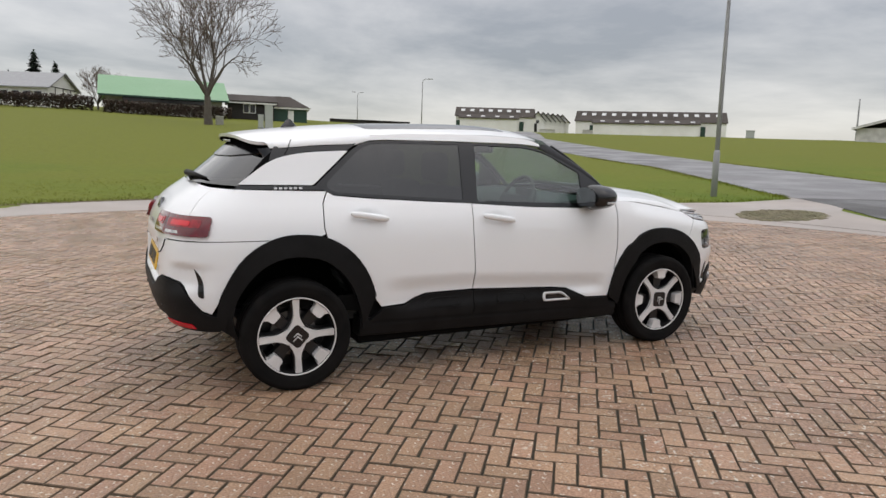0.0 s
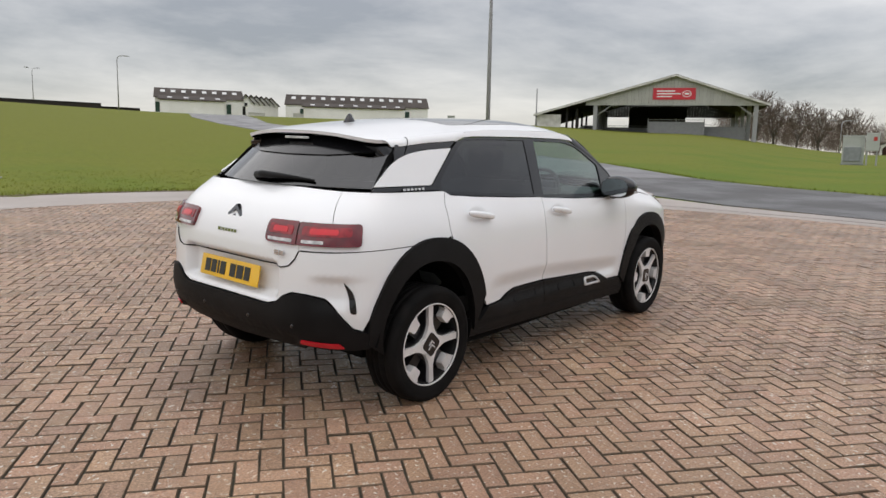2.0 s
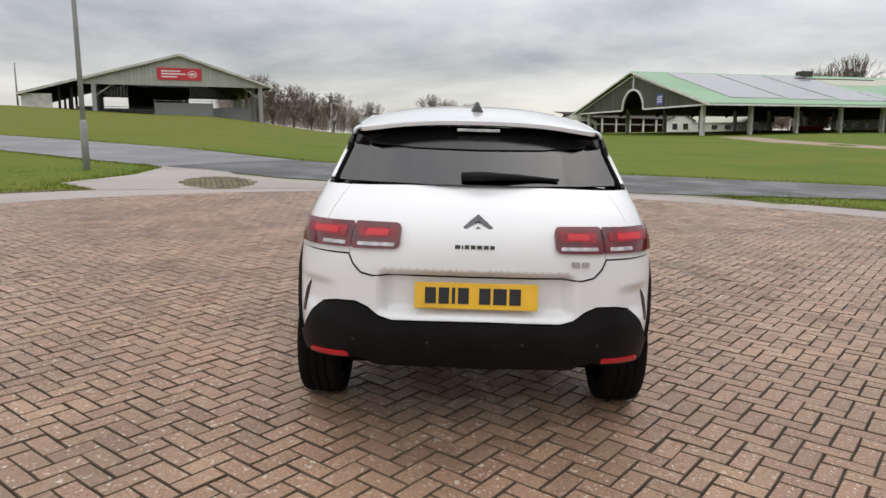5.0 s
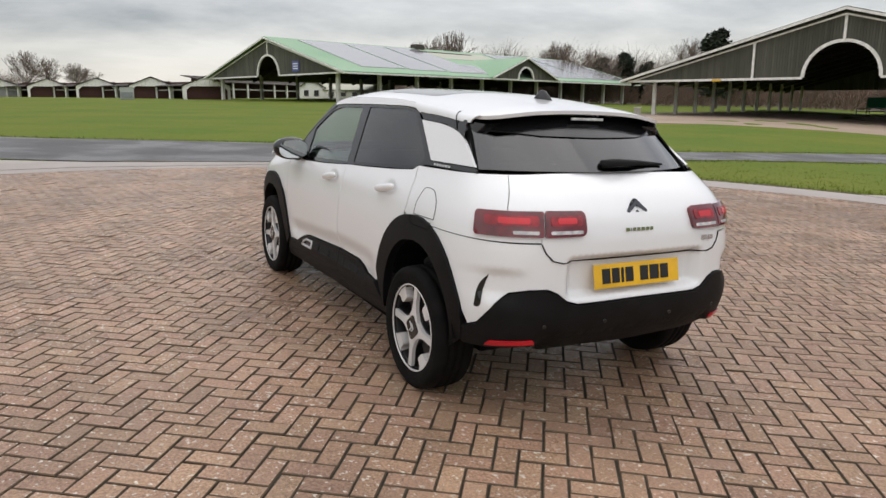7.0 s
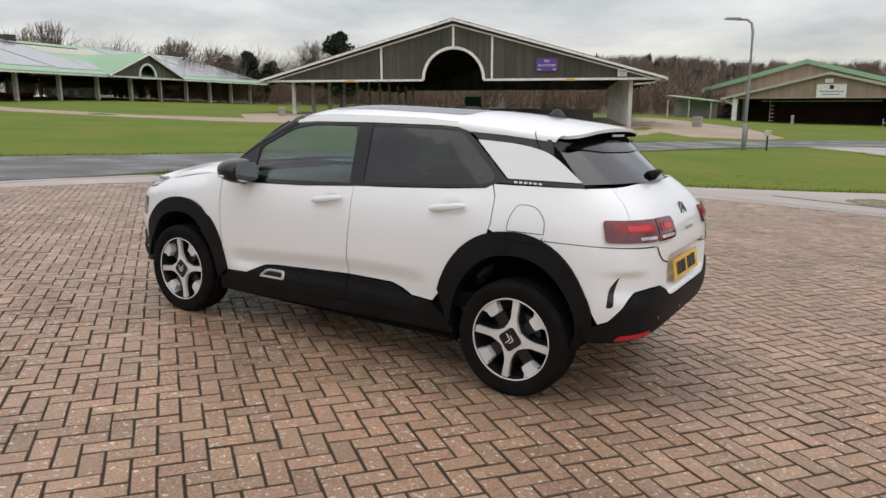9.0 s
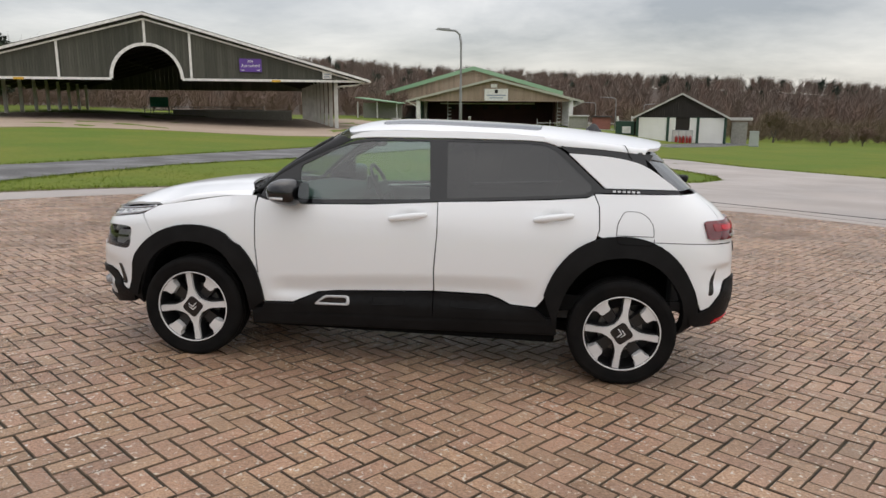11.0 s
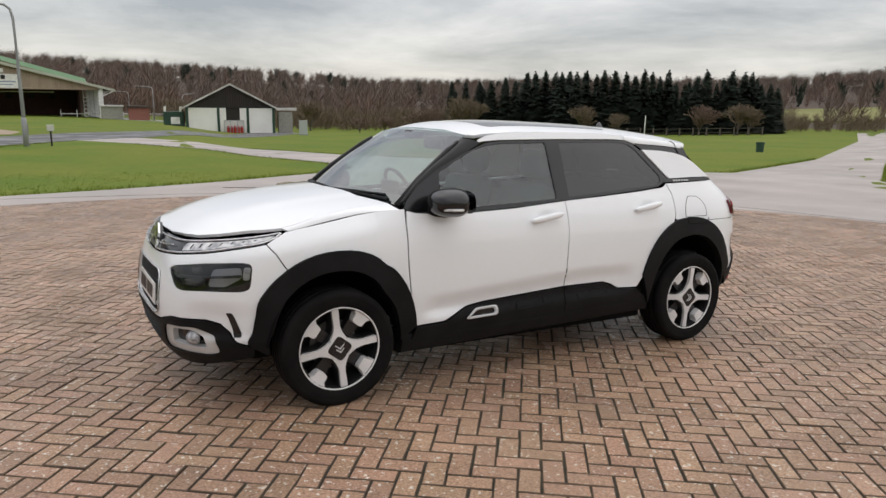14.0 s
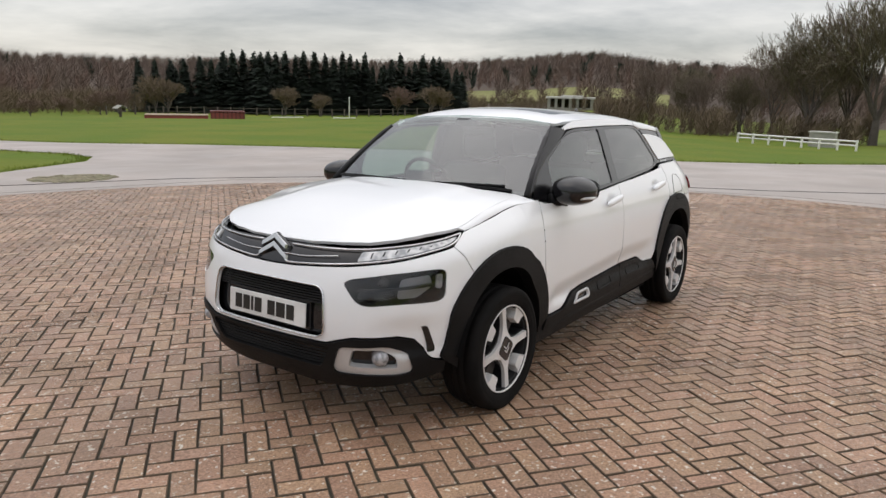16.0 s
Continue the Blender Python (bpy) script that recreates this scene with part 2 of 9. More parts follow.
BLADE = material("grass_blades", (0.098, 0.152, 0.012), 0.85, scale=0.5, second=(0.135, 0.168, 0.018), zone=("Y", -4.0, 22.0, (0.160, 0.165, 0.022)), per_island=0.3, spec=0.15)
FIELD = material("far_field", (0.16, 0.17, 0.04), 0.9, scale=0.03, second=(0.20, 0.19, 0.06), fine=0.6)
WOODS = material("brown_woods", (0.068, 0.050, 0.038), 0.95, scale=0.02, second=(0.088, 0.062, 0.046), fine=0.5, fine_amount=0.3, bump=0.8, bump_scale=0.5)
BARK = material("bark", (0.085, 0.070, 0.058), 0.9, scale=3, second=(0.11, 0.095, 0.08), fine=30, fine_amount=0.25)
TWIG = material("twigs", (0.158, 0.120, 0.096), 0.95, per_island=0.22)
TWIG_TAN = material("tan_twigs", (0.165, 0.124, 0.082), 0.95, per_island=0.3)
TWIG_MOSS = material("mossy_twigs", (0.145, 0.122, 0.078), 0.95, per_island=0.25)
TWIG_RED = material("russet_twigs", (0.175, 0.118, 0.090), 0.95, per_island=0.22)
NEEDLE = material("conifer_needles", (0.021, 0.034, 0.021), 0.9, per_island=0.4)
EVERGREEN = material("evergreen_leaves", (0.020, 0.030, 0.016), 0.9, per_island=0.4)
HEDGE = material("brown_hedge", (0.055, 0.036, 0.026), 0.95, per_island=0.4)
BOARD = material("weathered_green_boards", (0.060, 0.062, 0.048), 0.8, scale=0.5, second=(0.095, 0.094, 0.075), fine=12, fine_amount=0.3, stretch=(1, 1, 0.12), per_object=0.12, per_island=0.2)
BOARD_TAN = material("tan_boards", (0.30, 0.225, 0.165), 0.8, scale=0.5, second=(0.35, 0.27, 0.20), fine=10, fine_amount=0.12, stretch=(1, 1, 0.15), per_island=0.12)
BOARD_GREY = material("pale_grey_cladding", (0.40, 0.40, 0.37), 0.7, scale=0.4, second=(0.36, 0.36, 0.335), fine=5, per_island=0.05)
WHITE_WALL = material("white_render", (0.86, 0.85, 0.82), 0.8, scale=0.4, second=(0.78, 0.77, 0.73), fine=12)
WHITE_TRIM = material("white_trim", (0.84, 0.83, 0.80), 0.6, fine=20, fine_amount=0.06)
COLUMN = material("grey_column", (0.62, 0.61, 0.58), 0.7, scale=1.0, second=(0.46, 0.45, 0.42), fine=14)
GREEN_ROOF = material("green_roof_sheet", (0.21, 0.37, 0.215), 0.55, scale=0.08, second=(0.27, 0.42, 0.27), fine=3, fine_amount=0.08)
PALE_ROOF = material("pale_green_roof", (0.46, 0.46, 0.37), 0.6, scale=0.1, second=(0.40, 0.41, 0.33), fine=3)
DARK_ROOF = material("dark_brown_roof", (0.052, 0.043, 0.037), 0.8, spec=0.25, scale=0.3, second=(0.072, 0.061, 0.053), fine=6, fine_amount=0.2)
BLACK_BOARD = material("black_boards", (0.017, 0.014, 0.013), 0.8, scale=0.6, fine=12, per_island=0.15)
# near-black for barn insides: their shade is put into the colour; also dark walls
DARK_IN = material("inside_shade_and_dark_wall", (0.022, 0.019, 0.016), 0.9, scale=0.3, second=(0.032, 0.025, 0.02))
RED_BROWN = material("dark_red_boards", (0.062, 0.022, 0.018), 0.8, scale=0.4, fine=10)
SOLAR = material("solar_panel", (0.30, 0.30, 0.305), 0.25, coat=0.5, fine=2, fine_amount=0.08)
SKYLIGHT = material("skylight", (0.62, 0.63, 0.62), 0.3)
STEEL = material("galvanised_steel", (0.33, 0.335, 0.34), 0.55, metal=0.2, scale=2, second=(0.30, 0.30, 0.31), fine=25)
CABINET = material("grey_cabinet_paint", (0.42, 0.44, 0.42), 0.55, scale=1.5, second=(0.38, 0.40, 0.38), fine=20)
CABINET_DARK = material("mid_grey_door", (0.25, 0.27, 0.28), 0.5, fine=20)
RED_SIGN = material("red_banner", (0.62, 0.035, 0.055), 0.5, fine_amount=0.04)
PURPLE_SIGN = material("purple_banner", (0.13, 0.055, 0.33), 0.5, fine_amount=0.04)
WHITE_INK = material("white_ink", (0.85, 0.85, 0.85), 0.6, fine_amount=0.02)
GREY_INK = material("grey_ink", (0.35, 0.40, 0.48), 0.6, fine_amount=0.02)
BLUE_SIGN = material("blue_banner", (0.10, 0.13, 0.42), 0.5)
YELLOW_SIGN = material("amber_light", (0.75, 0.45, 0.05), 0.5)
GREEN_PAINT = material("dark_green_paint", (0.02, 0.06, 0.04), 0.5)
TEAL = material("teal_sheet", (0.03, 0.30, 0.22), 0.6)
RED_PAINT = material("red_paint", (0.45, 0.035, 0.03), 0.5)
DEEP_RED = material("dark_red_paint", (0.13, 0.030, 0.026), 0.6, scale=0.5)
RED_BOARD = material("weathered_red_boards", (0.26, 0.055, 0.045), 0.7, scale=0.8, second=(0.19, 0.05, 0.042), fine=10)
PINKISH = material("brick_shed", (0.30, 0.12, 0.09), 0.8)
STONE = material("stone_wall", (0.36, 0.35, 0.31), 0.85, fine=8)
TURF_EDGE = material("bare_turf_edge", (0.085, 0.062, 0.035), 0.95, scale=2, second=(0.12, 0.10, 0.045), fine=25, fine_amount=0.3, bump=0.6)


# ---------------------------------------------------------------- mesh helpers
def mesh_from(name, verts, faces, mat, smooth=False):
    me = bpy.data.meshes.new(name)
    me.from_pydata([tuple(v) for v in verts], [], [tuple(f) for f in faces])
    me.materials.append(mat)
    if smooth:
        me.shade_smooth()
    me.update()
    return me


def part(name, bm, mat, parent=None, label="", smooth=False, at=None):
    """Links a bmesh (or a finished mesh) as one mesh object, under its thing where there is one."""
    if isinstance(bm, bpy.types.Mesh):
        me = bm
    else:
        me = bpy.data.meshes.new(name)
        bm.normal_update()
        bm.to_mesh(me)
        bm.free()
        me.materials.append(mat)
        if smooth:
            me.shade_smooth()
    ob = new(name, me)
    if parent is not None:
        ob.parent = parent
    if at is not None:
        ob.matrix_basis = at
    if label:
        ob["label"] = label
    return ob


def thing(name, m, label, category, group="", kind=""):
    ob = new(name)
    ob.matrix_basis = m
    return tagged(ob, label, category, group, kind)


def add_box(bm, lo, hi, bevel=0.0, m=None):
    v = [bm.verts.new((x, y, z)) for x in (lo[0], hi[0]) for y in (lo[1], hi[1]) for z in (lo[2], hi[2])]
    fs = [bm.faces.new([v[i] for i in f]) for f in ((0, 1, 3, 2), (4, 6, 7, 5), (0, 4, 5, 1), (2, 3, 7, 6), (0, 2, 6, 4), (1, 5, 7, 3))]
    if bevel:
        es = list({e for f in fs for e in f.edges})
        out = bmesh.ops.bevel(bm, geom=es, offset=bevel, segments=2, profile=0.5, affect="EDGES")
        v = list({w for f in out["faces"] for w in f.verts} | {w for w in v if w.is_valid})
    if m is not None:
        bmesh.ops.transform(bm, matrix=m, verts=v)
    return bm


def box_bm(lo, hi, bevel=0.0, m=None):
    return add_box(bmesh.new(), lo, hi, bevel, m)


def add_tube(bm, pts, radii, sides=8, caps=True):
    """A round bar through the points, with a radius for each."""
    rings = []
    for i, p in enumerate(pts):
        p = Vector(p)
        a = Vector(pts[min(i + 1, len(pts) - 1)]) - Vector(pts[max(i - 1, 0)])
        q = a.to_track_quat("Z", "Y")
        rings.append([bm.verts.new(p + q @ Vector((math.cos(k * math.tau / sides), math.sin(k * math.tau / sides), 0)) * radii[i]) for k in range(sides)])
    for a, b in zip(rings, rings[1:]):
        for k in range(sides):
            bm.faces.new((a[k], a[(k + 1) % sides], b[(k + 1) % sides], b[k]))
    if caps:
        bm.faces.new(rings[0][::-1]), bm.faces.new(rings[-1])
    return bm


def tube_bm(pts, radii, sides=8):
    if isinstance(radii, (int, float)):
        radii = [radii] * len(pts)
    return add_tube(bmesh.new(), pts, radii, sides)


def lathe(profile, sides=64, axis="Y"):
    """Profile of (radius, offset along the axis), closed into a ring where it ends as it began."""
    bm = bmesh.new()
    rings = []
    for r, o in profile:
        ring = []
        for k in range(sides):
            c, s = math.cos(k * math.tau / sides) * r, math.sin(k * math.tau / sides) * r
            ring.append(bm.verts.new((c, o, s) if axis == "Y" else (c, s, o)))
        rings.append(ring)
    for a, b in zip(rings, rings[1:]):
        for k in range(sides):
            bm.faces.new((a[k], a[(k + 1) % sides], b[(k + 1) % sides], b[k]))
    bmesh.ops.recalc_face_normals(bm, faces=bm.faces)
    return bm


def prism_bm(poly, lo, hi, plane="XZ"):
    """A flat outline pushed out to a slab between lo and hi along the third axis."""
    bm = bmesh.new()

    def at(u, v, w):
        return {"XZ": (u, w, v), "YZ": (w, u, v), "XY": (u, v, w)}[plane]
    a = [bm.verts.new(at(u, v, lo)) for u, v in poly]
    b = [bm.verts.new(at(u, v, hi)) for u, v in poly]
    bm.faces.new(a), bm.faces.new(b[::-1])
    for i in range(len(a)):
        j = (i + 1) % len(a)
        bm.faces.new((a[i], b[i], b[j], a[j]))
    bmesh.ops.recalc_face_normals(bm, faces=bm.faces)
    bmesh.ops.triangulate(bm, faces=[f for f in bm.faces if len(f.verts) > 4])
    return bm


def curve(xs, ys):
    """A smooth line through the points, held at its ends."""
    def f(x):
        if x <= xs[0]:
            return ys[0]
        if x >= xs[-1]:
            return ys[-1]
        i = max(k for k in range(len(xs) - 1) if xs[k] <= x)
        m = [0.0, 0.0]
        for j, k in enumerate((i, i + 1)):
            if 0 < k < len(xs) - 1:
                m[j] = (ys[k + 1] - ys[k - 1]) / (xs[k + 1] - xs[k - 1])
            else:
                m[j] = (ys[i + 1] - ys[i]) / (xs[i + 1] - xs[i])
        h = xs[i + 1] - xs[i]
        t = (x - xs[i]) / h
        return ((2 * t ** 3 - 3 * t ** 2 + 1) * ys[i] + (t ** 3 - 2 * t ** 2 + t) * h * m[0]
                + (-2 * t ** 3 + 3 * t ** 2) * ys[i + 1] + (t ** 3 - t ** 2) * h * m[1])
    return f


def rounded(poly, r, n=5):
    """The outline with its corners rounded off by about r (a number, or one for each corner)."""
    out = []
    for i, p in enumerate(poly):
        q = r[i] if isinstance(r, (list, tuple)) else r
        p, a, b = Vector(p), Vector(poly[i - 1]), Vector(poly[(i + 1) % len(poly)])
        da, db = (a - p), (b - p)
        if q <= 0:
            out.append(tuple(p))
            continue
        pa, pb = p + da.normalized() * min(q, da.length * 0.48), p + db.normalized() * min(q, db.length * 0.48)
        for k in range(n + 1):
            t = k / n
            out.append(tuple(pa * (1 - t) ** 2 + p * 2 * t * (1 - t) + pb * t * t))
    return out


def inside(poly, x, y):
    c, j = False, len(poly) - 1
    for i in range(len(poly)):
        (xi, yi), (xj, yj) = poly[i], poly[j]
        if (yi > y) != (yj > y) and x < (xj - xi) * (y - yi) / (yj - yi) + xi:
            c = not c
        j = i
    return c


def dense(poly, h):
    out = []
    for i, a in enumerate(poly):
        b = poly[(i + 1) % len(poly)]
        k = max(1, int(math.dist(a, b) / h + 0.5))
        out += [(a[0] + (b[0] - a[0]) * t / k, a[1] + (b[1] - a[1]) * t / k) for t in range(k)]
    return out


def fill(poly, h, holes=()):
    """Triangles that fill an outline with even points inside. Returns points and triangles."""
    loops = [dense(poly, h)] + [dense(q, h) for q in holes]
    pts, edges = [], []
    for lp in loops:
        o = len(pts)
        pts += [Vector(p) for p in lp]
        edges += [(o + i, o + (i + 1) % len(lp)) for i in range(len(lp))]
    xs, ys = [p[0] for p in poly], [p[1] for p in poly]
    rim = list(pts)
    x = min(xs) + h * 0.5
    grid = {}
    for p in rim:
        grid.setdefault((int(p.x // h), int(p.y // h)), []).append(p)
    row = 0
    while x < max(xs):
        y = min(ys) + h * (0.25 + 0.5 * (row % 2))
        while y < max(ys):
            if inside(loops[0], x, y) and not any(inside(q, x, y) for q in loops[1:]):
                gx, gy = int(x // h), int(y // h)
                near = [p for dx in (-1, 0, 1) for dy in (-1, 0, 1) for p in grid.get((gx + dx, gy + dy), ())]
                if all((p.x - x) ** 2 + (p.y - y) ** 2 > (0.5 * h) ** 2 for p in near):
                    pts.append(Vector((x, y)))
            y += h
        x += h * 0.87
        row += 1
    v, _, f, _, _, _ = geometry.delaunay_2d_cdt(pts, edges, [], 0, 1e-6)
    tris = []
    for t in f:
        c = sum((v[i] for i in t), Vector((0, 0))) / len(t)
        if inside(loops[0], c.x, c.y) and not any(inside(q, c.x, c.y) for q in loops[1:]):
            tris.append(tuple(t))
    return v, tris


def panel(name, poly, surf, mat, parent, h=0.05, depth=0.012, out=(0, 1, 0), holes=(), lift=0.0, mirror=False, label="", at=None):
    """A curved sheet: the outline filled with triangles, laid on a surface, with its edges turned in by depth."""
    v, tris = fill(poly, h, holes)
    co = [Vector(surf(p.x, p.y)) for p in v]
    nor = [Vector() for _ in co]
    for t in tris:
        n = (co[t[1]] - co[t[0]]).cross(co[t[2]] - co[t[0]])
        for i in t:
            nor[i] += n
    total = sum(nor, Vector())
    if total.dot(Vector(out)) < 0:
        tris = [t[::-1] for t in tris]
        nor = [-n for n in nor]
    e, true_nor = 0.002, []
    for p in v:
        n = (Vector(surf(p.x + e, p.y)) - Vector(surf(p.x - e, p.y))).cross(Vector(surf(p.x, p.y + e)) - Vector(surf(p.x, p.y - e)))
        true_nor.append(n.normalized())
    if sum(a.dot(b) for a, b in zip(true_nor, nor)) < 0:
        true_nor = [-n for n in true_nor]
    nor = [a if a.length > 0.5 else b.normalized() for a, b in zip(true_nor, nor)]
    if lift:
        co = [c + n * lift for c, n in zip(co, nor)]
    count, faces, verts = {}, list(tris), list(co)
    for t in tris:
        for a, b in zip(t, t[1:] + t[:1]):
            count[(a, b)] = 1
    rim, low = {}, {}
    for a, b in [e for e in count if (e[1], e[0]) not in count]:
        for i in (a, b):
            if i not in rim:
                rim[i] = len(verts)
                verts.append(co[i])
                low[i] = len(verts)
                verts.append(co[i] - nor[i] * depth)
        faces.append((rim[b], rim[a], low[a], low[b]))
    if mirror:
        verts = [Vector((c.x, -c.y, c.z)) for c in verts]
        faces = [f[::-1] for f in faces]
    me = mesh_from(name, verts, faces, mat, True)
    shade = [Vector((n.x, -n.y, n.z)) if mirror else n for n in nor] + [Vector() for _ in range(len(verts) - len(nor))]
    for f in faces[len(tris):]:
        n = (verts[f[1]] - verts[f[0]]).cross(verts[f[2]] - verts[f[1]])
        for i in f:
            shade[i] = shade[i] + n
    me.normals_split_custom_set_from_vertices([n.normalized() for n in shade])
    ob = part(name, me, mat, parent, label)
    if at is not None:
        ob.matrix_basis = at
    return ob


# ---------------------------------------------------------------- the ground
# height of the land about a hundred metres out, by compass angle round the car
LAND_AZ = (-180, -176, -165, -157, -150, -134, -120, -113, -103, -97, -88, -73, -50, -28, -6, 8, 22, 35, 44, 59, 83, 93, 120, 150, 180)
LAND_H = (-3.3, -3.5, -3.0, -1.7, -2.4, -3.2, -3.1, -3.3, -3.1, -1.9, -1.4, -0.5, 1.0, 2.2, 2.0, 2.0, 4.6, 5.5, 5.7, 5.8, 6.6, 6.8, 5.0, -0.5, -3.3)
SX, SY = 0.0249, 0.0273
PAVE = (-0.2, -0.5, 9.6)


def land_far(az):
    for i in range(len(LAND_AZ) - 1):
        if LAND_AZ[i] <= az <= LAND_AZ[i + 1]:
            k = smooth01((az - LAND_AZ[i]) / (LAND_AZ[i + 1] - LAND_AZ[i]))
            return LAND_H[i] + (LAND_H[i + 1] - LAND_H[i]) * k
    return LAND_H[0]


def smooth01(t):
    t = min(1, max(0, t))
    return t * t * (3 - 2 * t)


def ground_z(x, y):
    r = math.hypot(x, y)
    if r < 13:
        return SX * x + SY * y
    ux, uy = x / r, y / r
    m0 = SX * ux + SY * uy
    p, d = 13 * m0, r - 13
    m = (land_far(math.degrees(math.atan2(y, x))) - p) / 87
    z = p + m * min(d, 87) + (m0 - m) * d * math.exp(-d / 9)
    if d > 87:
        z += m * 60 * (1 - math.exp(-(d - 87) / 60))
    return z


def drape(lift):
    return lambda x, y: Vector((x, y, ground_z(x, y) + lift))


radii = [0.0, 3, 6, 8.5, 9.3] + [10.2 + 1.0 * k for k in range(14)] + [24.5 * 1.085 ** k for k in range(56)]
verts, faces, seg = [], [], 200
for r in radii:
    for k in range(seg):
        a = k * math.tau / seg
        x, y = r * math.cos(a), r * math.sin(a)
        sink = 0.14 if math.dist((x, y), PAVE[:2]) < PAVE[2] + 0.35 else 0.0
        verts.append((x, y, ground_z(x, y) - sink + (0.012 * math.sin(x * 1.9) * math.sin(y * 2.3) if 11 < r < 90 else 0)))
for i in range(len(radii) - 1):
    for k in range(seg):
        a, b, c, d = i * seg + k, i * seg + (k + 1) % seg, (i + 1) * seg + (k + 1) % seg, (i + 1) * seg + k
        faces.append((a, d, c, b) if i else (a, d, c))
lawn = part("ground", mesh_from("ground", verts, faces, GRASS, True), GRASS)
tagged(lawn, "mown green lawn with yellowed patches, rising to one side", "lawn", kind="structure")


def slab(name, poly, mat, label, category, lift, h, kind="structure", depth=0.06):
    ob = panel(name, poly, drape(lift), mat, None, h=h, depth=depth, out=(0, 0, 1))
    return tagged(ob, label, category, kind=kind)


def circle(cx, cy, r, n=96, a0=0.0, a1=math.tau):
    return [(cx + r * math.cos(a0 + (a1 - a0) * k / n), cy + r * math.sin(a0 + (a1 - a0) * k / n)) for k in range(n)]


ring_outer = [(PAVE[0] + (10.75 + 0.55 * max(0, math.sin(a - 0.35)) ** 3) * math.cos(a), PAVE[1] + (10.75 + 0.75 * max(0, math.sin(a)) ** 3) * math.sin(a)) for a in (k * math.tau / 120 for k in range(120))]
tagged(panel("concrete_edge", ring_outer, drape(0.004), CONCRETE, None, h=0.8, depth=0.12, out=(0, 0, 1), holes=[circle(*PAVE, 128)]), "pale concrete edging ring round the block paving", "kerb", kind="structure")
turf_edge = [(PAVE[0] + (x - PAVE[0]) * 1.022 + 0.02 * math.sin(9 * y), PAVE[1] + (y - PAVE[1]) * 1.022 + 0.02 * math.sin(8 * x)) for x, y in ring_outer]
tagged(panel("turf_edge", turf_edge, drape(0.010), TURF_EDGE, None, h=0.8, depth=0.1, out=(0, 0, 1), holes=[ring_outer]), "strip of bare dark soil at the lawn's edge", "soil", kind="structure")
bed = panel("paving_bed", circle(*PAVE, 128), lambda x, y: Vector((x, y, SX * x + SY * y - 0.007)), JOINT, None, h=1.5, depth=0.05, out=(0, 0, 1))
tagged(bed, "gritty dark bed under the paving bricks", "paving bed", kind="structure")
apron = [(3.4, -10.6), (3.1, -11.1), (1.2, -11.9), (-1.5, -13.4), (-3.7, -15.0), (-5.7, -16.3), (-6.7, -17.8), (-7.0, -19.8), (-6.4, -22.4), (-4.9, -27.9), (-1.6, -34.6), (2.0, -38.0),
         (-1.9, -44.2), (-5.5, -36.8), (-8.4, -31.1), (-9.9, -26.6), (-12.5, -22.0), (-15.0, -18.0), (-16.0, -15.6), (-16.8, -12.6), (-18.0, -11.8), (-21.9, -13.2), (-29.0, -15.9), (-62, -33), (-111, -61.5),
         (-108.5, -54.0), (-60, -28.2), (-26, -11.2), (-19.2, -7.6), (-18.4, -6.0), (-18.9, -4.5), (-21.1, -1.7), (-24.1, 0.7), (-33, 8), (-28, 16), (-12, 11), (-8.6, 8.6), (-9.9, 3.6), (-10.2, 0), (-9.2, -5.4), (-5.2, -9.6), (0, -10.6)]
slab("concrete_apron", apron, CONCRETE, "wide pale concrete apron and path, damp in places", "concrete path", 0.012, 2.2)
lobe = [(7.9, 6.6), (9.0, 7.9), (11.4, 7.5), (13.7, 7.8), (14.4, 8.6), (14.2, 6.6), (12.2, 5.4), (11.2, 3.9), (10.5, 1.7), (10.25, -0.9), (10.0, -2.7), (9.8, -4.6), (9.4, -5.8), (9.9, -3.0), (9.8, -0.5), (9.6, 2.0), (8.9, 4.4)]
slab("concrete_lobe", lobe, CONCRETE, "pale concrete corner beside the paving", "concrete path", 0.014, 1.2)
road_main = [(14.4, 8.6), (13.2, 6.3), (11.6, 4.2), (10.7, 1.7), (10.45, -0.9), (10.2, -2.9), (10.0, -5.2), (10.1, -8.5), (10.0, -11.1), (9.5, -14.6), (8.6, -17.3), (7.0, -21.0), (5.4, -25.3), (3.6, -31.1), (1.6, -35.0), (-2.5, -41), (-9, -52), (-18, -64), (-26, -80),
             (-21, -82), (-13, -66), (-4, -54), (2, -44.5), (5.7, -37.2), (7.6, -31.0), (9.3, -25.9), (10.7, -20.5), (11.6, -16.7), (12.6, -12.8), (14.1, -8.8), (15.3, -5.3), (15.9, -2.8), (16.5, -0.8), (17.3, 2.3), (18.3, 5.2), (20.0, 8.0), (17.0, 9.0)]
slab("main_road", road_main, ASPHALT, "dark damp asphalt road curving past the paving", "road", 0.018, 2.0)
road_up = [(14.0, 7.9), (15.0, 10.0), (16.6, 12.8), (19.8, 19.6), (21.8, 27.0), (25.4, 37.2), (31.0, 52.0), (41, 74), (60, 108), (68, 105), (50, 74), (39, 56.5), (29.4, 33.0), (25.6, 21.6), (23.7, 15.6), (22.2, 10.6), (20.2, 8.0), (18.3, 5.4), (16.5, 6.6)]
slab("old_road", road_up, OLD_ROAD, "pale grey worn road running up the slope", "road", 0.022, 2.5)
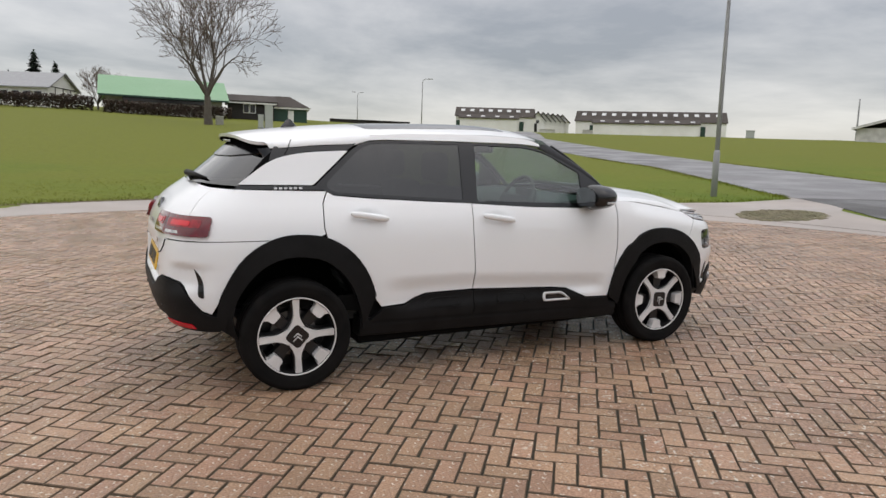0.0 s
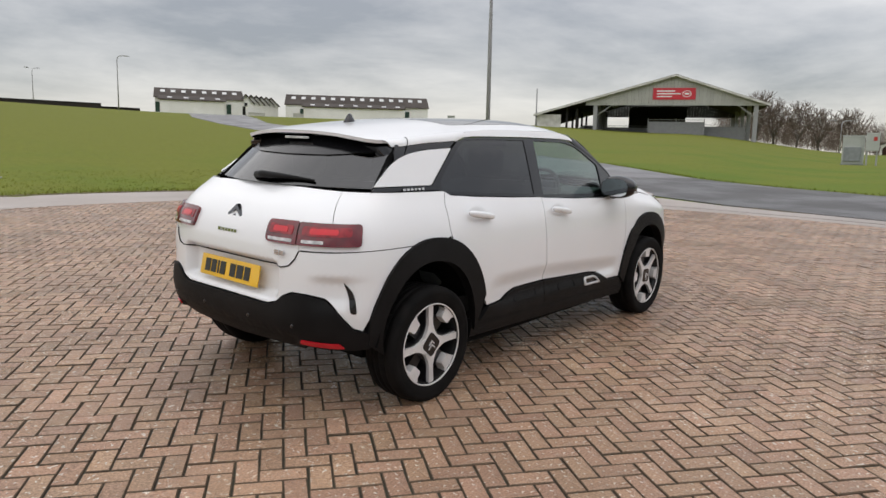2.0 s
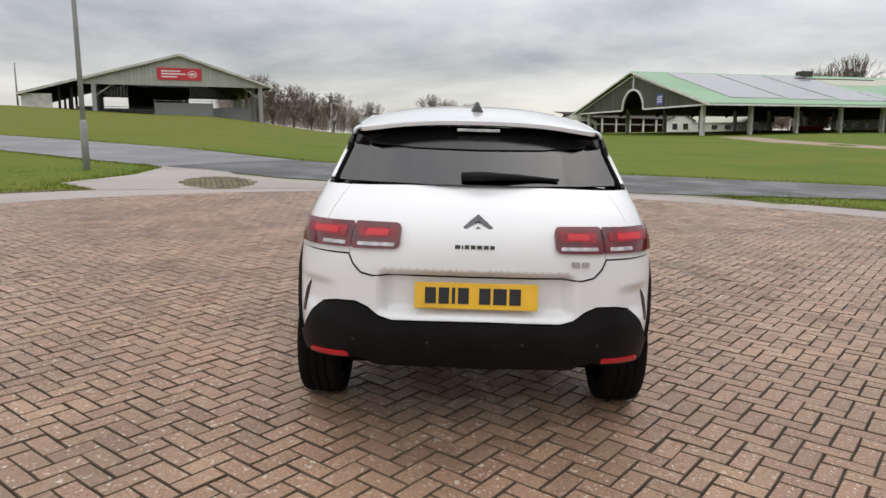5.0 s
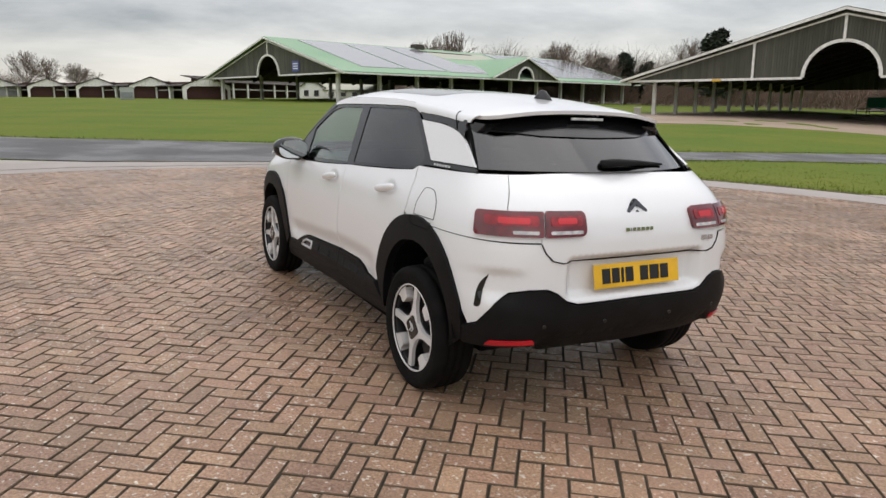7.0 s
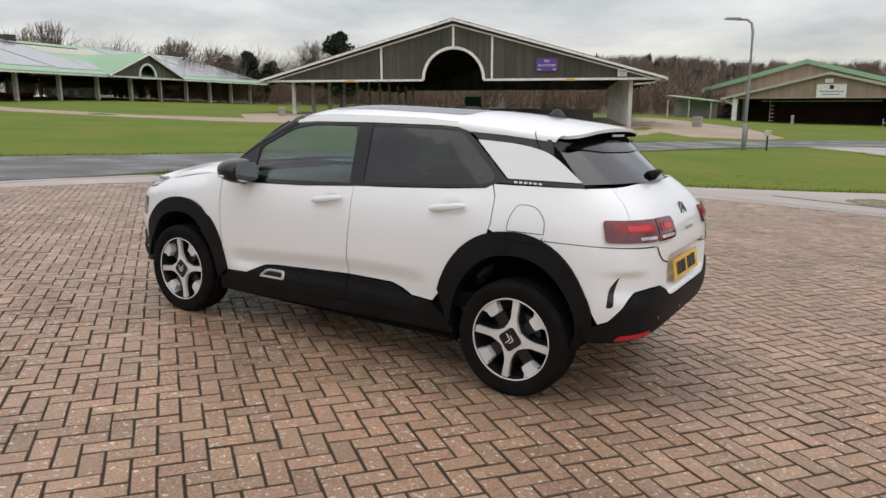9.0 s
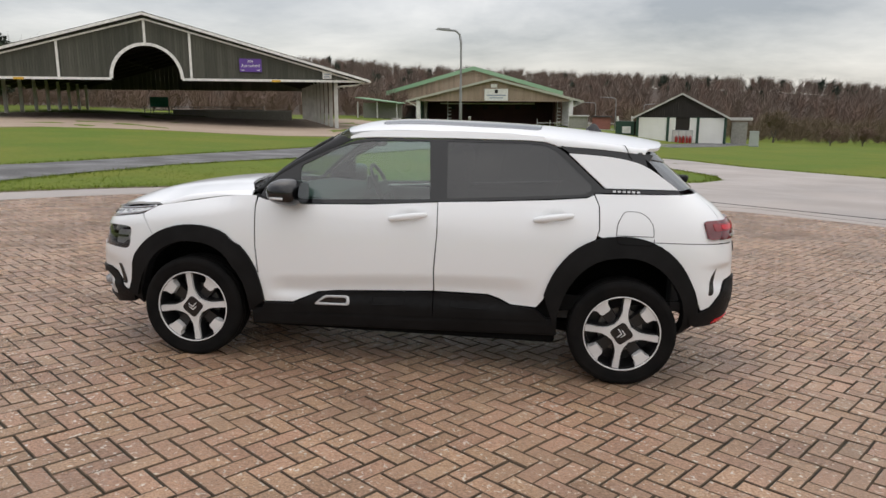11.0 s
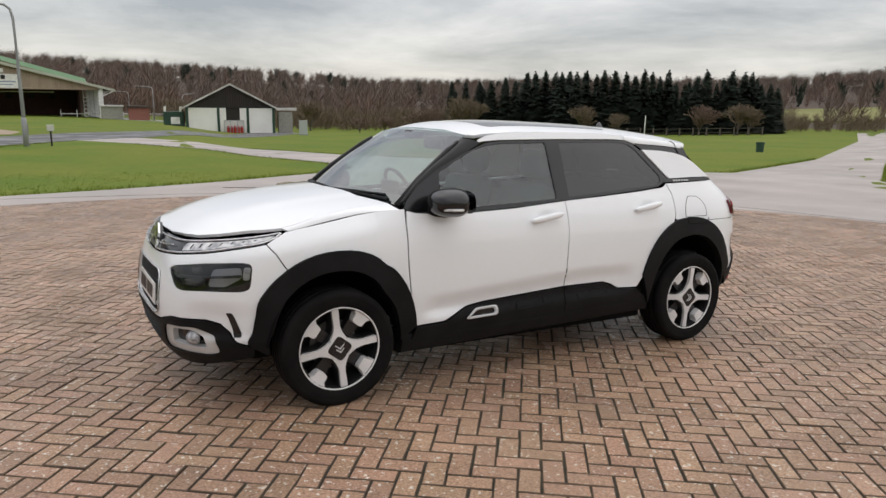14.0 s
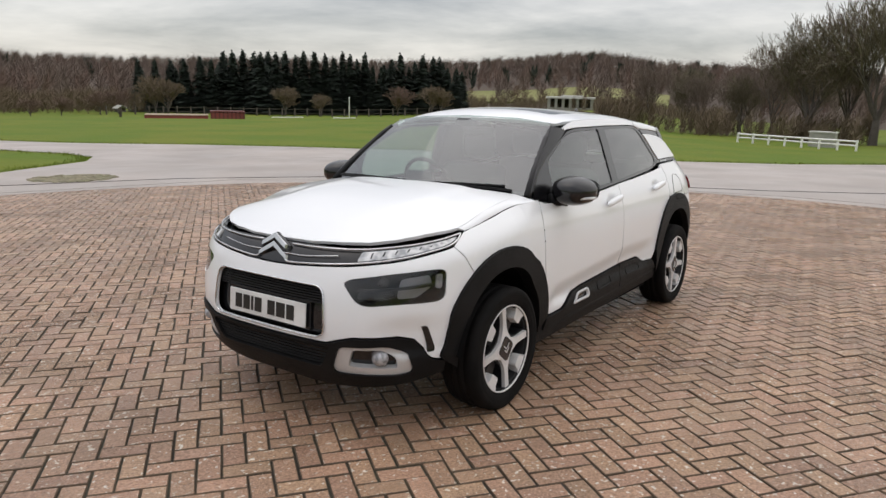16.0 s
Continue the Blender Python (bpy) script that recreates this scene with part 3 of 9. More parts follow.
gravel = [(6.7, -42.4), (11, -39.2), (14.5, -37.6), (21, -36.8), (27.5, -34.0), (32, -25.4), (38, -22.6), (48, -22.2), (66, -25.4), (66, -28.2), (48, -25.2), (39.5, -26.0), (36, -32), (43, -38), (52, -58), (44, -84), (28, -108), (9, -72), (3, -49), (3.5, -44.5)]
slab("gravel_yard", gravel, GRAVEL, "brown gravel yard and track between the barns", "gravel", 0.010, 4.0)
side_lane = [(-24, -80), (-14, -101), (-9, -118), (-5, -140), (-10, -140), (-15, -118), (-19, -101), (-27, -82)]
slab("back_lane", side_lane, OLD_ROAD, "grey back lane beyond the hut", "road", 0.03, 4.0)
# two rounded beds of grassed cobbles let into the concrete
for cx, cy, a, rx2, ry2 in ((10.0, 5.1, 0.35, 1.35, 0.75), (-3.15, -12.0, 0.45, 0.85, 0.75)):
    n = 0
    bm = bmesh.new()
    rng = random.Random(5)
    for i in range(-16, 17):
        for j in range(-16, 17):
            u, v = i * 0.115 + (0.05 if j % 2 else 0), j * 0.105
            if (u / rx2) ** 2 + (v / ry2) ** 2 < 1:
                x, y = cx + u * math.cos(a) - v * math.sin(a), cy + u * math.sin(a) + v * math.cos(a)
                add_box(bm, (x - 0.046, y - 0.044, ground_z(x, y) - 0.02), (x + 0.046, y + 0.044, ground_z(x, y) + 0.020 + rng.random() * 0.012))
    tagged(part("cobble_bed", bm, COBBLE), "rounded bed of grassed cobbles set in the concrete", "cobbles", kind="stuff")
for pts in (((-10.4, -2.2), (-11.0, -0.4), (-12.1, 1.5), (-14.5, 4.8)), ((-9.3, -5.6), (-7.4, -8.4), (-4.6, -10.5), (-1.0, -11.7))):
    part("concrete_joint", tube_bm([Vector((x, y, ground_z(x, y) + 0.010)) for x, y in pts], 0.012, 4), SHUT, bpy.data.objects["concrete_apron"])
drain = thing("drain_cover", Matrix.Translation((1.4, 15.2, ground_z(1.4, 15.2))) @ Matrix.Rotation(0.3, 4, "Z"), "square steel drain grate let into the lawn", "drain cover")
part("grate_frame", box_bm((-0.35, -0.3, 0.01), (0.35, 0.3, 0.04), 0.01), STEEL, drain)
for k in range(6):
    part("grate_bar", box_bm((-0.30, -0.25 + k * 0.09, 0.035), (0.30, -0.20 + k * 0.09, 0.055)), SHUT, drain)


def near_edge(x, y):
    """How far a place is from the nearest hard surface, roughly, and whether it is on one."""
    polys = (apron, lobe, road_main, road_up, ring_outer)
    return any(inside(q, x, y) for q in polys)


# short blades along the verges and over the near lawn
rng = random.Random(11)
blade_v, blade_f = [], []


def tuft(x, y, h, n):
    z = ground_z(x, y)
    for _ in range(n):
        a, bx, by = rng.random() * math.tau, x + rng.gauss(0, 0.035), y + rng.gauss(0, 0.035)
        w, hh, lean = 0.004 + rng.random() * 0.006, h * (0.55 + rng.random() * 0.8), rng.gauss(0, 0.4) * h
        o = len(blade_v)
        blade_v.extend(((bx - w * math.cos(a), by - w * math.sin(a), z), (bx + w * math.cos(a), by + w * math.sin(a), z), (bx - lean * math.sin(a), by + lean * math.cos(a), z + hh)))
        blade_f.append((o, o + 1, o + 2))


for poly in (apron, lobe, road_main, road_up, ring_outer):
    for (x0, y0), (x1, y1) in zip(poly, poly[1:] + poly[:1]):
        steps = int(math.dist((x0, y0), (x1, y1)) / 0.05)
        for k in range(steps):
            t = (k + rng.random()) / steps
            x, y = x0 + (x1 - x0) * t, y0 + (y1 - y0) * t
            if math.hypot(x, y) > 34:
                continue
            nx, ny = (y1 - y0), -(x1 - x0)
            ln = math.hypot(nx, ny)
            for sgn in (1, -1):
                px, py = x + sgn * nx / ln * 0.07, y + sgn * ny / ln * 0.07
                if not near_edge(px, py) and not near_edge(x + sgn * nx / ln * 0.4, y + sgn * ny / ln * 0.4):
                    for _ in range(2):
                        d = abs(rng.gauss(0, 0.22))
                        tuft(x + sgn * nx / ln * (0.02 + d), y + sgn * ny / ln * (0.02 + d), 0.05 + 0.03 * rng.random(), 3)
for _ in range(30000):
    r = 10.9 + 6 * rng.random() ** 1.6
    a = rng.random() * math.tau
    x, y = r * math.cos(a), r * math.sin(a)
    if not near_edge(x, y):
        tuft(x, y, 0.018 + 0.012 * rng.random(), 2)
verge = part("verge_grass", mesh_from("verge_grass", blade_v, blade_f, BLADE), BLADE)
tagged(verge, "short damp grass blades along the edges of the lawn", "grass", kind="stuff")


# ---------------------------------------------------------------- the car
def superellipse(cx, cz, rx, rz, a0, a1, n=24, e=2.25):
    """Points of an arch from angle a0 to a1 (degrees from the front, over the top)."""
    out = []
    for k in range(n + 1):
        a = radians(a0 + (a1 - a0) * k / n)
        c, s = math.cos(a), math.sin(a)
        out.append((cx + rx * math.copysign(abs(c) ** (2 / e), c), cz + rz * math.copysign(abs(s) ** (2 / e), s)))
    return out


AXLE, HUB_Z = 1.2975, 0.306
body_w = curve((0.12, 0.25, 0.40, 0.55, 0.70, 0.82, 0.92, 1.0, 1.06, 1.14), (0.77, 0.79, 0.812, 0.822, 0.822, 0.814, 0.796, 0.768, 0.740, 0.705))
rear_x = curve((0.18, 0.25, 0.33, 0.40, 0.50, 0.57, 0.65, 0.78, 0.88, 0.955, 1.03, 1.09, 1.14), (-1.72, -1.81, -1.90, -1.955, -1.984, -1.985, -1.980, -1.974, -1.958, -1.926, -1.860, -1.775, -1.70))
front_x = curve((0.15, 0.22, 0.30, 0.40, 0.52, 0.65, 0.76, 0.84, 0.90, 0.96), (1.90, 2.0, 2.07, 2.105, 2.115, 2.10, 2.07, 2.03, 1.97, 1.86))
fender_top = curve((0.85, 1.2, 1.45, 1.62, 1.85, 2.05), (1.06, 1.005, 0.968, 0.94, 0.91, 0.885))
XC_F, XC_R, N_F, N_R = 1.0, -1.2, 3.6, 4.3


def arc_table(a, w, n, count=160):
    t, total, last = [], 0.0, None
    for k in range(count + 1):
        f = radians(90 - 90 * k / count)
        p = (a * math.cos(f) ** (2 / n), w * math.sin(f) ** (2 / n))
        total += math.dist(p, last) if last else 0.0
        t.append((total, f, p[1]))
        last = p
    return t


TAB_F, TAB_R = arc_table(1.09, 0.82, N_F), arc_table(0.79, 0.82, N_R)
END_F, END_R = XC_F + TAB_F[-1][0], XC_R - TAB_R[-1][0]


def table(tab, i, j, v):
    for p, q in zip(tab, tab[1:]):
        if min(p[i], q[i]) <= v <= max(p[i], q[i]):
            k = (v - p[i]) / ((q[i] - p[i]) or 1)
            return p[j] + (q[j] - p[j]) * k
    return tab[-1][j] if v > tab[-1][i] else tab[0][j]


def sf(y):
    """Place along the unrolled side at which the front of the car is y from its middle."""
    return XC_F + table(TAB_F, 2, 0, abs(y)) if y >= 0 else 2 * END_F - XC_F - table(TAB_F, 2, 0, -y)


def sr(y):
    return XC_R - table(TAB_R, 2, 0, abs(y)) if y >= 0 else 2 * END_R - XC_R + table(TAB_R, 2, 0, -y)


def smooth(t):
    t = min(1, max(0, t))
    return t * t * (3 - 2 * t)


HANDLE_HOLLOWS = ((-0.040, 0.925), (-0.882, 0.957))


def body(s, z):
    """The outer skin of the lower body: s runs along the side and on round the front and the back, z is the height."""
    if s > END_F:
        p = body(2 * END_F - s, z)
        return Vector((p.x, -p.y, p.z))
    if s < END_R:
        p = body(2 * END_R - s, z)
        return Vector((p.x, -p.y, p.z))
    w = body_w(z)
    # the door skin draws in above the sill cladding
    w -= 0.022 * smooth((0.590 - 0.062 * max(s, -0.3) - z) / 0.105) * smooth((z - 0.38) / 0.07) * smooth((0.86 - s) / 0.16) * smooth((s + 0.84) / 0.22)
    for cx, cz in HANDLE_HOLLOWS:
        d = ((s - cx) / 0.105) ** 2 + ((z - cz) / 0.046) ** 2
        if d < 1:
            w -= 0.013 * (1 - d) ** 2
    if s > XC_F - 0.1:
        top = fender_top(s)
        w -= 0.058 * smooth((z - top + 0.13) / 0.16) * smooth((s - XC_F + 0.1) / 0.3)
    if s > XC_F:
        f = table(TAB_F, 0, 1, s - XC_F)
        x, y = XC_F + (front_x(z) - XC_F) * math.cos(f) ** (2 / N_F), w * math.sin(f) ** (2 / N_F)
        # hollow beside the fog lamps
        x -= 0.035 * smooth(1 - abs(abs(y) - 0.70) / 0.16) * smooth((0.60 - z) / 0.10) * smooth((z - 0.38) / 0.05)
        return Vector((x, y, z))
    if s < XC_R:
        f = table(TAB_R, 0, 1, XC_R - s)
        x, y = XC_R + (rear_x(z) - XC_R) * math.cos(f) ** (2 / N_R), w * math.sin(f) ** (2 / N_R)
        # the well that holds the number plate, and the hollows beside it
        x += 0.062 * smooth((0.43 - abs(y)) / 0.07) * smooth((z - 0.58) / 0.035) * smooth((0.785 - z) / 0.045)
        x += 0.03 * smooth(1 - abs(abs(y) - 0.70) / 0.13) * smooth((0.735 - z) / 0.05) * smooth((z - 0.55) / 0.08)
        # the step below the ridge of the black bumper
        x += 0.022 * smooth((0.438 - z) / 0.018) * smooth((0.56 - abs(y)) / 0.07)
        return Vector((x, y, z))
    return Vector((s, w, z))


def cabin(x, z):
    """The sides of the glasshouse."""
    g = 1 - 0.055 * smooth((-x - 0.1) / 1.5) ** 1.0 - 0.03 * smooth((x - 0.2) / 0.9)
    return Vector((x, (0.747 - (z - 1.02) * 0.33 - 0.25 * max(0, z - 1.30) ** 1.5) * g, z))


roof_mid = curve((-1.60, -1.36, -0.86, -0.46, 0.02, 0.25, 0.36, 0.47), (1.388, 1.427, 1.473, 1.489, 1.494, 1.479, 1.460, 1.425))


def roof_skin(x, y):
    return Vector((x, y, roof_mid(x) - 0.070 * (abs(y) / 0.60) ** 2.6))


bonnet_mid = curve((0.85, 1.05, 1.22, 1.4, 1.6, 1.8, 1.93, 2.02), (1.085, 1.078, 1.066, 1.048, 1.016, 0.963, 0.906, 0.858))


edge_y = curve((0.95, 1.1, 1.3, 1.45, 1.56, 1.64, 1.7, 1.775, 1.845, 1.915, 1.962, 2.0), (0.672, 0.690, 0.703, 0.706, 0.700, 0.686, 0.668, 0.632, 0.575, 0.48, 0.36, 0.10))
droop = curve((1.15, 1.35, 1.52, 1.6, 1.7, 1.775, 1.845, 1.915, 1.96), (0.0, 0.010, 0.036, 0.034, 0.021, 0.018, 0.015, 0.008, 0.0))


def bonnet_skin(x, y):
    return Vector((x, y, bonnet_mid(x) - 0.055 * (abs(y) / 0.72) ** 2.4 - 0.006 * smooth((abs(y) - 0.36) / 0.12) * smooth((1.9 - x) / 0.4) - droop(x) * max(0.0, (abs(y) - edge_y(x) + 0.42) / 0.42) ** 2))


def screen(y, z):
    return Vector((1.06 - (z - 1.02) * 1.47 - 0.15 * (y / 0.70) ** 2 - 0.04 * math.sin((z - 1.02) / 0.42 * math.pi) * -1, y, z))


def tail_glass(y, z):
    return Vector((-1.765 + (z - 1.12) * 1.22 + 0.212 * (abs(y) / 0.66) ** 2.3, y, z))


car = thing("car", SLOPE.copy(), "white five-door crossover car with black plastic cladding, parked on block paving", "car")

ARCH_F = superellipse(AXLE, 0.28, 0.455, 0.535, 170, 8)
ARCH_R = superellipse(-1.276, 0.28, 0.462, 0.588, 172, 20)
ARCH_F_IN = superellipse(AXLE + 0.0, 0.22, 0.362, 0.495, 180, 0)
ARCH_R_IN = superellipse(-1.290, 0.22, 0.380, 0.530, 180, 0)
DOOR_F = [(0.892, 1.0), (0.902, 0.94), (0.897, 0.71), (0.876, 0.50), (0.845, 0.365)]
SEAM = [(-0.198, 1.013), (-0.203, 0.84), (-0.190, 0.62), (-0.192, 0.487)]
BELT_F, BELT_R = [(0.84, 0.985), (0.60, 0.968), (0.20, 0.984)], [(-0.50, 1.030), (-0.85, 1.053), (-1.06, 1.072)]
CLAD_TOP = [(0.665, 0.371), (0.600, 0.402), (0.515, 0.440), (0.40, 0.455), (0.20, 0.466)]
CLAD_TOP_R = [(-0.40, 0.487), (-0.515, 0.486), (-0.585, 0.464), (-0.65, 0.432)]
GAP = 0.0019


def both(name, *args, label="", **kw):
    """A panel on the left side and its twin on the right."""
    return panel(name, *args, label=label, **kw), panel(name, *args, mirror=True, label=label, **kw)


def inset(poly, d):
    """The outline drawn in by d all round, for the gap between panels."""
    area = sum(a[0] * b[1] - b[0] * a[1] for a, b in zip(poly, poly[1:] + poly[:1]))
    sign, out = (1 if area > 0 else -1), []
    for i, p in enumerate(poly):
        a, b = Vector(poly[i - 1]), Vector(poly[(i + 1) % len(poly)])
        p = Vector(p)
        u, w = (p - a).normalized(), (b - p).normalized()
        n = Vector((-u.y - w.y, u.x + w.x))
        n = n.normalized() if n.length > 1e-6 else Vector((-u.y, u.x))
        out.append(tuple(p + n * d * sign))
    return out


# dark inner shell that shows in the gaps
for y_sign in (False, True):
    panel("inner_shell", [(0.92, 1.0), (0.92, 0.29), (-0.90, 0.32), (-0.90, 0.40)] + ARCH_R_IN[4:-4] + [(-1.72, 0.5), (-1.72, 1.09), (-1.06, 1.06), (-0.5, 1.02), (0.5, 0.965)],
          body, SHUT, car, h=0.06, lift=-0.030, mirror=y_sign)
    panel("front_shell", [(0.88, 1.0), (0.88, 0.42)] + ARCH_F_IN[2:-2] + [(1.72, 0.30), (END_F, 0.22), (END_F, 0.86), (1.75, 0.90)], body, SHUT, car, h=0.07, lift=-0.05, mirror=y_sign, out=(1, 1, 0))
    panel("rear_shell", [(-1.72, 0.45), (-1.72, 1.07), (END_R, 1.07), (END_R, 0.38)], body, SHUT, car, h=0.07, lift=-0.045, mirror=y_sign, out=(-1, 1, 0))

def arch_top(x):
    return 0.28 + 0.535 * (1 - abs((x - AXLE) / 0.455) ** 2.25) ** (1 / 2.25)


both("front_wing", inset([(0.850, 0.36), (0.880, 0.50), (0.901, 0.71), (0.906, 0.94), (0.902, 1.008), (1.08, 0.998), (1.25, 0.978), (1.42, 0.953), (1.575, 0.926), (1.628, 0.914), (1.662, 0.888), (1.6955, 0.861), (1.6365, 0.816), (1.5645, arch_top(1.5645))]
      + [p for p in ARCH_F[::-1] if p[0] < 1.560], GAP), body, PAINT, car, h=0.03, out=(0, 1, 0))
front_doors = both("front_door", inset(rounded(DOOR_F + CLAD_TOP + SEAM[::-1] + BELT_F[::-1], 0.006, 2), GAP), body, PAINT, car, h=0.019)
rear_arch_part = [p for p in ARCH_R if -1.115 < p[0] and p[1] > 0.40][::-1]
rear_doors = both("rear_door", inset([(-0.196, 0.488), (-0.194, 0.62), (-0.205, 0.84), (-0.200, 1.014)] + BELT_R + [(-1.098, 1.092), (-1.128, 1.03), (-1.133, 0.90), (-1.118, 0.845)]
                  + rear_arch_part + [(-0.80, 0.428)] + CLAD_TOP_R[::-1], GAP), body, PAINT, car, h=0.019)
rear_q_arch = [p for p in ARCH_R if p[0] < -1.125]
def rear_arch_x(z):
    return -1.276 - 0.462 * (1 - ((z - 0.28) / 0.588) ** 2.25) ** (1 / 2.25)


quarter = [(-1.126, 0.866), (-1.136, 0.90), (-1.131, 1.03), (-1.102, 1.096), (-1.35, 1.102), (-1.60, 1.106), (sr(0.65), 1.112), (sr(0.668), 1.05), (sr(0.682), 0.985), (sr(0.682), 0.93), (sr(0.545), 0.90), (sr(0.545), 0.8425), (-1.72, 0.8425)]
both("quarter_panel", inset(quarter + [(rear_arch_x(0.8425), 0.8425)] + [p for p in rear_q_arch if p[1] > 0.846], GAP), body, PAINT, car, h=0.03, out=(-0.4, 1, 0))
BUMP_R = [(-1.722, 0.450), (-1.752, 0.456), (-1.800, 0.474), (-1.838, 0.518), (-1.888, 0.572), (-1.955, 0.620), (-2.030, 0.638), (-2.115, 0.640), (-2.165, 0.620), (-2.215, 0.582), (-2.270, 0.566), (END_R, 0.568)]
low = [p for p in ARCH_R if p[0] < -1.38 and 0.455 < p[1] < 0.832][::-1]
low = [(rear_arch_x(0.8405), 0.8405)] + low
rear_white = low + BUMP_R[1:] + [(2 * END_R - s, z) for s, z in BUMP_R[1:-1][::-1]] + [(2 * END_R - s, z) for s, z in low[::-1]]
tail_low = [(sr(0.545), 0.838), (sr(0.525), 0.80), (sr(0.49), 0.766), (sr(0.44), 0.754), (sr(0.22), 0.750), (END_R, 0.749)]
rear_white += [(2 * END_R + 1.72, 0.842)] + [(2 * END_R - s, z) for s, z in tail_low] + tail_low[::-1][1:] + [(-1.72, 0.842)]
panel("rear_bumper", inset(rear_white, GAP), body, PAINT, car, h=0.02, out=(-1, 0, 0))
tail_up = [(sr(0.545), 0.845), (sr(0.545), 0.90), (sr(0.682), 0.93), (sr(0.682), 0.985), (sr(0.668), 1.05), (sr(0.65), 1.112), (sr(0.40), 1.118), (END_R, 1.120)]
tailgate = tail_low[::-1] + tail_up + [(2 * END_R - s, z) for s, z in tail_up[::-1][1:]] + [(2 * END_R - s, z) for s, z in tail_low[:-1]]
tail = panel("tailgate", inset(tailgate, GAP), body, PAINT, car, h=0.02, out=(-1, 0, 0))

# dark tube laid on the skin for the shade below the tailgate's edge
q = tail_low + [(2 * END_R - a, z) for a, z in tail_low[::-1][1:]]
fine_line = [Vector(a).lerp(Vector(b), k / 6) for a, b in zip(q, q[1:]) for k in range(6)] + [Vector(q[-1])]
part("tailgate_gap", tube_bm([body(a.x, a.y) + Vector((-0.0022, 0, -0.001)) for a in fine_line], 0.0034, 6), SHUT, car)

# front end, from the wing seams round the nose
FRONT_TOP = [(1.566, 0.750), (1.638, 0.815), (1.697, 0.860), (1.752, 0.850), (1.827, 0.839), (1.981, 0.815), (2.198, 0.791), (sf(0.15), 0.766), (END_F, 0.762)]
FRONT_LOW = [(END_F, 0.452), (sf(0.38), 0.455), (sf(0.44), 0.474), (sf(0.50), 0.490), (sf(0.65), 0.492), (sf(0.69), 0.474), (sf(0.722), 0.410), (sf(0.742), 0.376), (1.738, 0.362)]
front_arch = [(1.566, arch_top(1.566))] + [p for p in ARCH_F if p[0] > 1.575 and p[1] > 0.37]
half_f = front_arch[::-1] + FRONT_TOP
GRILLE = rounded([(sf(0.375), 0.50), (sf(0.355), 0.70), (2 * END_F - sf(0.355), 0.70), (2 * END_F - sf(0.375), 0.50), (2 * END_F - sf(0.34), 0.472), (sf(0.34), 0.472)], [0.03, 0.055, 0.055, 0.03, 0.03, 0.03])
HEAD = rounded([(2.215, 0.722), (2.180, 0.742), (1.990, 0.770), (1.800, 0.779), (1.738, 0.770), (1.730, 0.652), (1.766, 0.634), (1.957, 0.637), (2.095, 0.628), (2.142, 0.640)], [0.02, 0.03, 0.05, 0.05, 0.03, 0.03, 0.03, 0.05, 0.03, 0.03])
front_white = FRONT_TOP[1:-1] + [(2 * END_F - s, z) for s, z in FRONT_TOP[1:][::-1]] + [(2 * END_F - s, z) for s, z in front_arch] + [(2 * END_F - s, z) for s, z in FRONT_LOW[1:][::-1]] + FRONT_LOW + front_arch[::-1]
panel("front_bumper", inset(front_white, GAP), body, PAINT, car, h=0.025, out=(1, 0, 0), holes=[GRILLE, HEAD, [(2 * END_F - s, z) for s, z in HEAD]])


def cladding(name, poly, lift, h=0.04, out=(0, 1, 0), depth=0.03, holes=()):
    return both(name, poly, body, CLAD, car, h=h, lift=lift, depth=depth, out=out, holes=holes)


def flare(arch, arch_in, lo):
    a, b = [p for p in arch if p[1] > lo], [p for p in arch_in if p[1] > lo - 0.02]
    return a + b[::-1]


cladding("wheel_arch_trim", flare(superellipse(AXLE, 0.28, 0.455, 0.535, 172, 8), ARCH_F_IN, 0.30), 0.016, depth=0.06)
cladding("wheel_arch_trim", flare(superellipse(-1.276, 0.28, 0.462, 0.588, 172, 20), ARCH_R_IN, 0.30), 0.016, depth=0.06)
chrome_hole = rounded([(0.525, 0.372), (0.462, 0.420), (0.322, 0.424), (0.318, 0.376)], 0.022)
cladding("front_door_cladding", rounded([(0.846, 0.358), (0.665, 0.364), (0.600, 0.395), (0.515, 0.433), (0.40, 0.448), (0.20, 0.459), (-0.190, 0.480), (-0.190, 0.335), (0.50, 0.318), (0.87, 0.290)], 0.008, 2), 0.014, holes=[chrome_hole])
cladding("rear_door_cladding", rounded([(-0.195, 0.480), (-0.40, 0.480), (-0.515, 0.479), (-0.585, 0.457), (-0.65, 0.425), (-0.79, 0.421), (-0.875, 0.352), (-0.195, 0.335)], 0.008, 2), 0.014)
for sgn in (1, -1):
    bm = prism_bm(rounded([(sgn * 0.800, 0.345), (sgn * 0.803, 0.30), (sgn * 0.788, 0.236), (sgn * 0.66, 0.230), (sgn * 0.66, 0.345)], 0.012, 3), -0.925, 0.925, "YZ")
    for v in bm.verts:
        v.co.z -= v.co.x * 0.022
    part("sill", bm, CLAD, car)
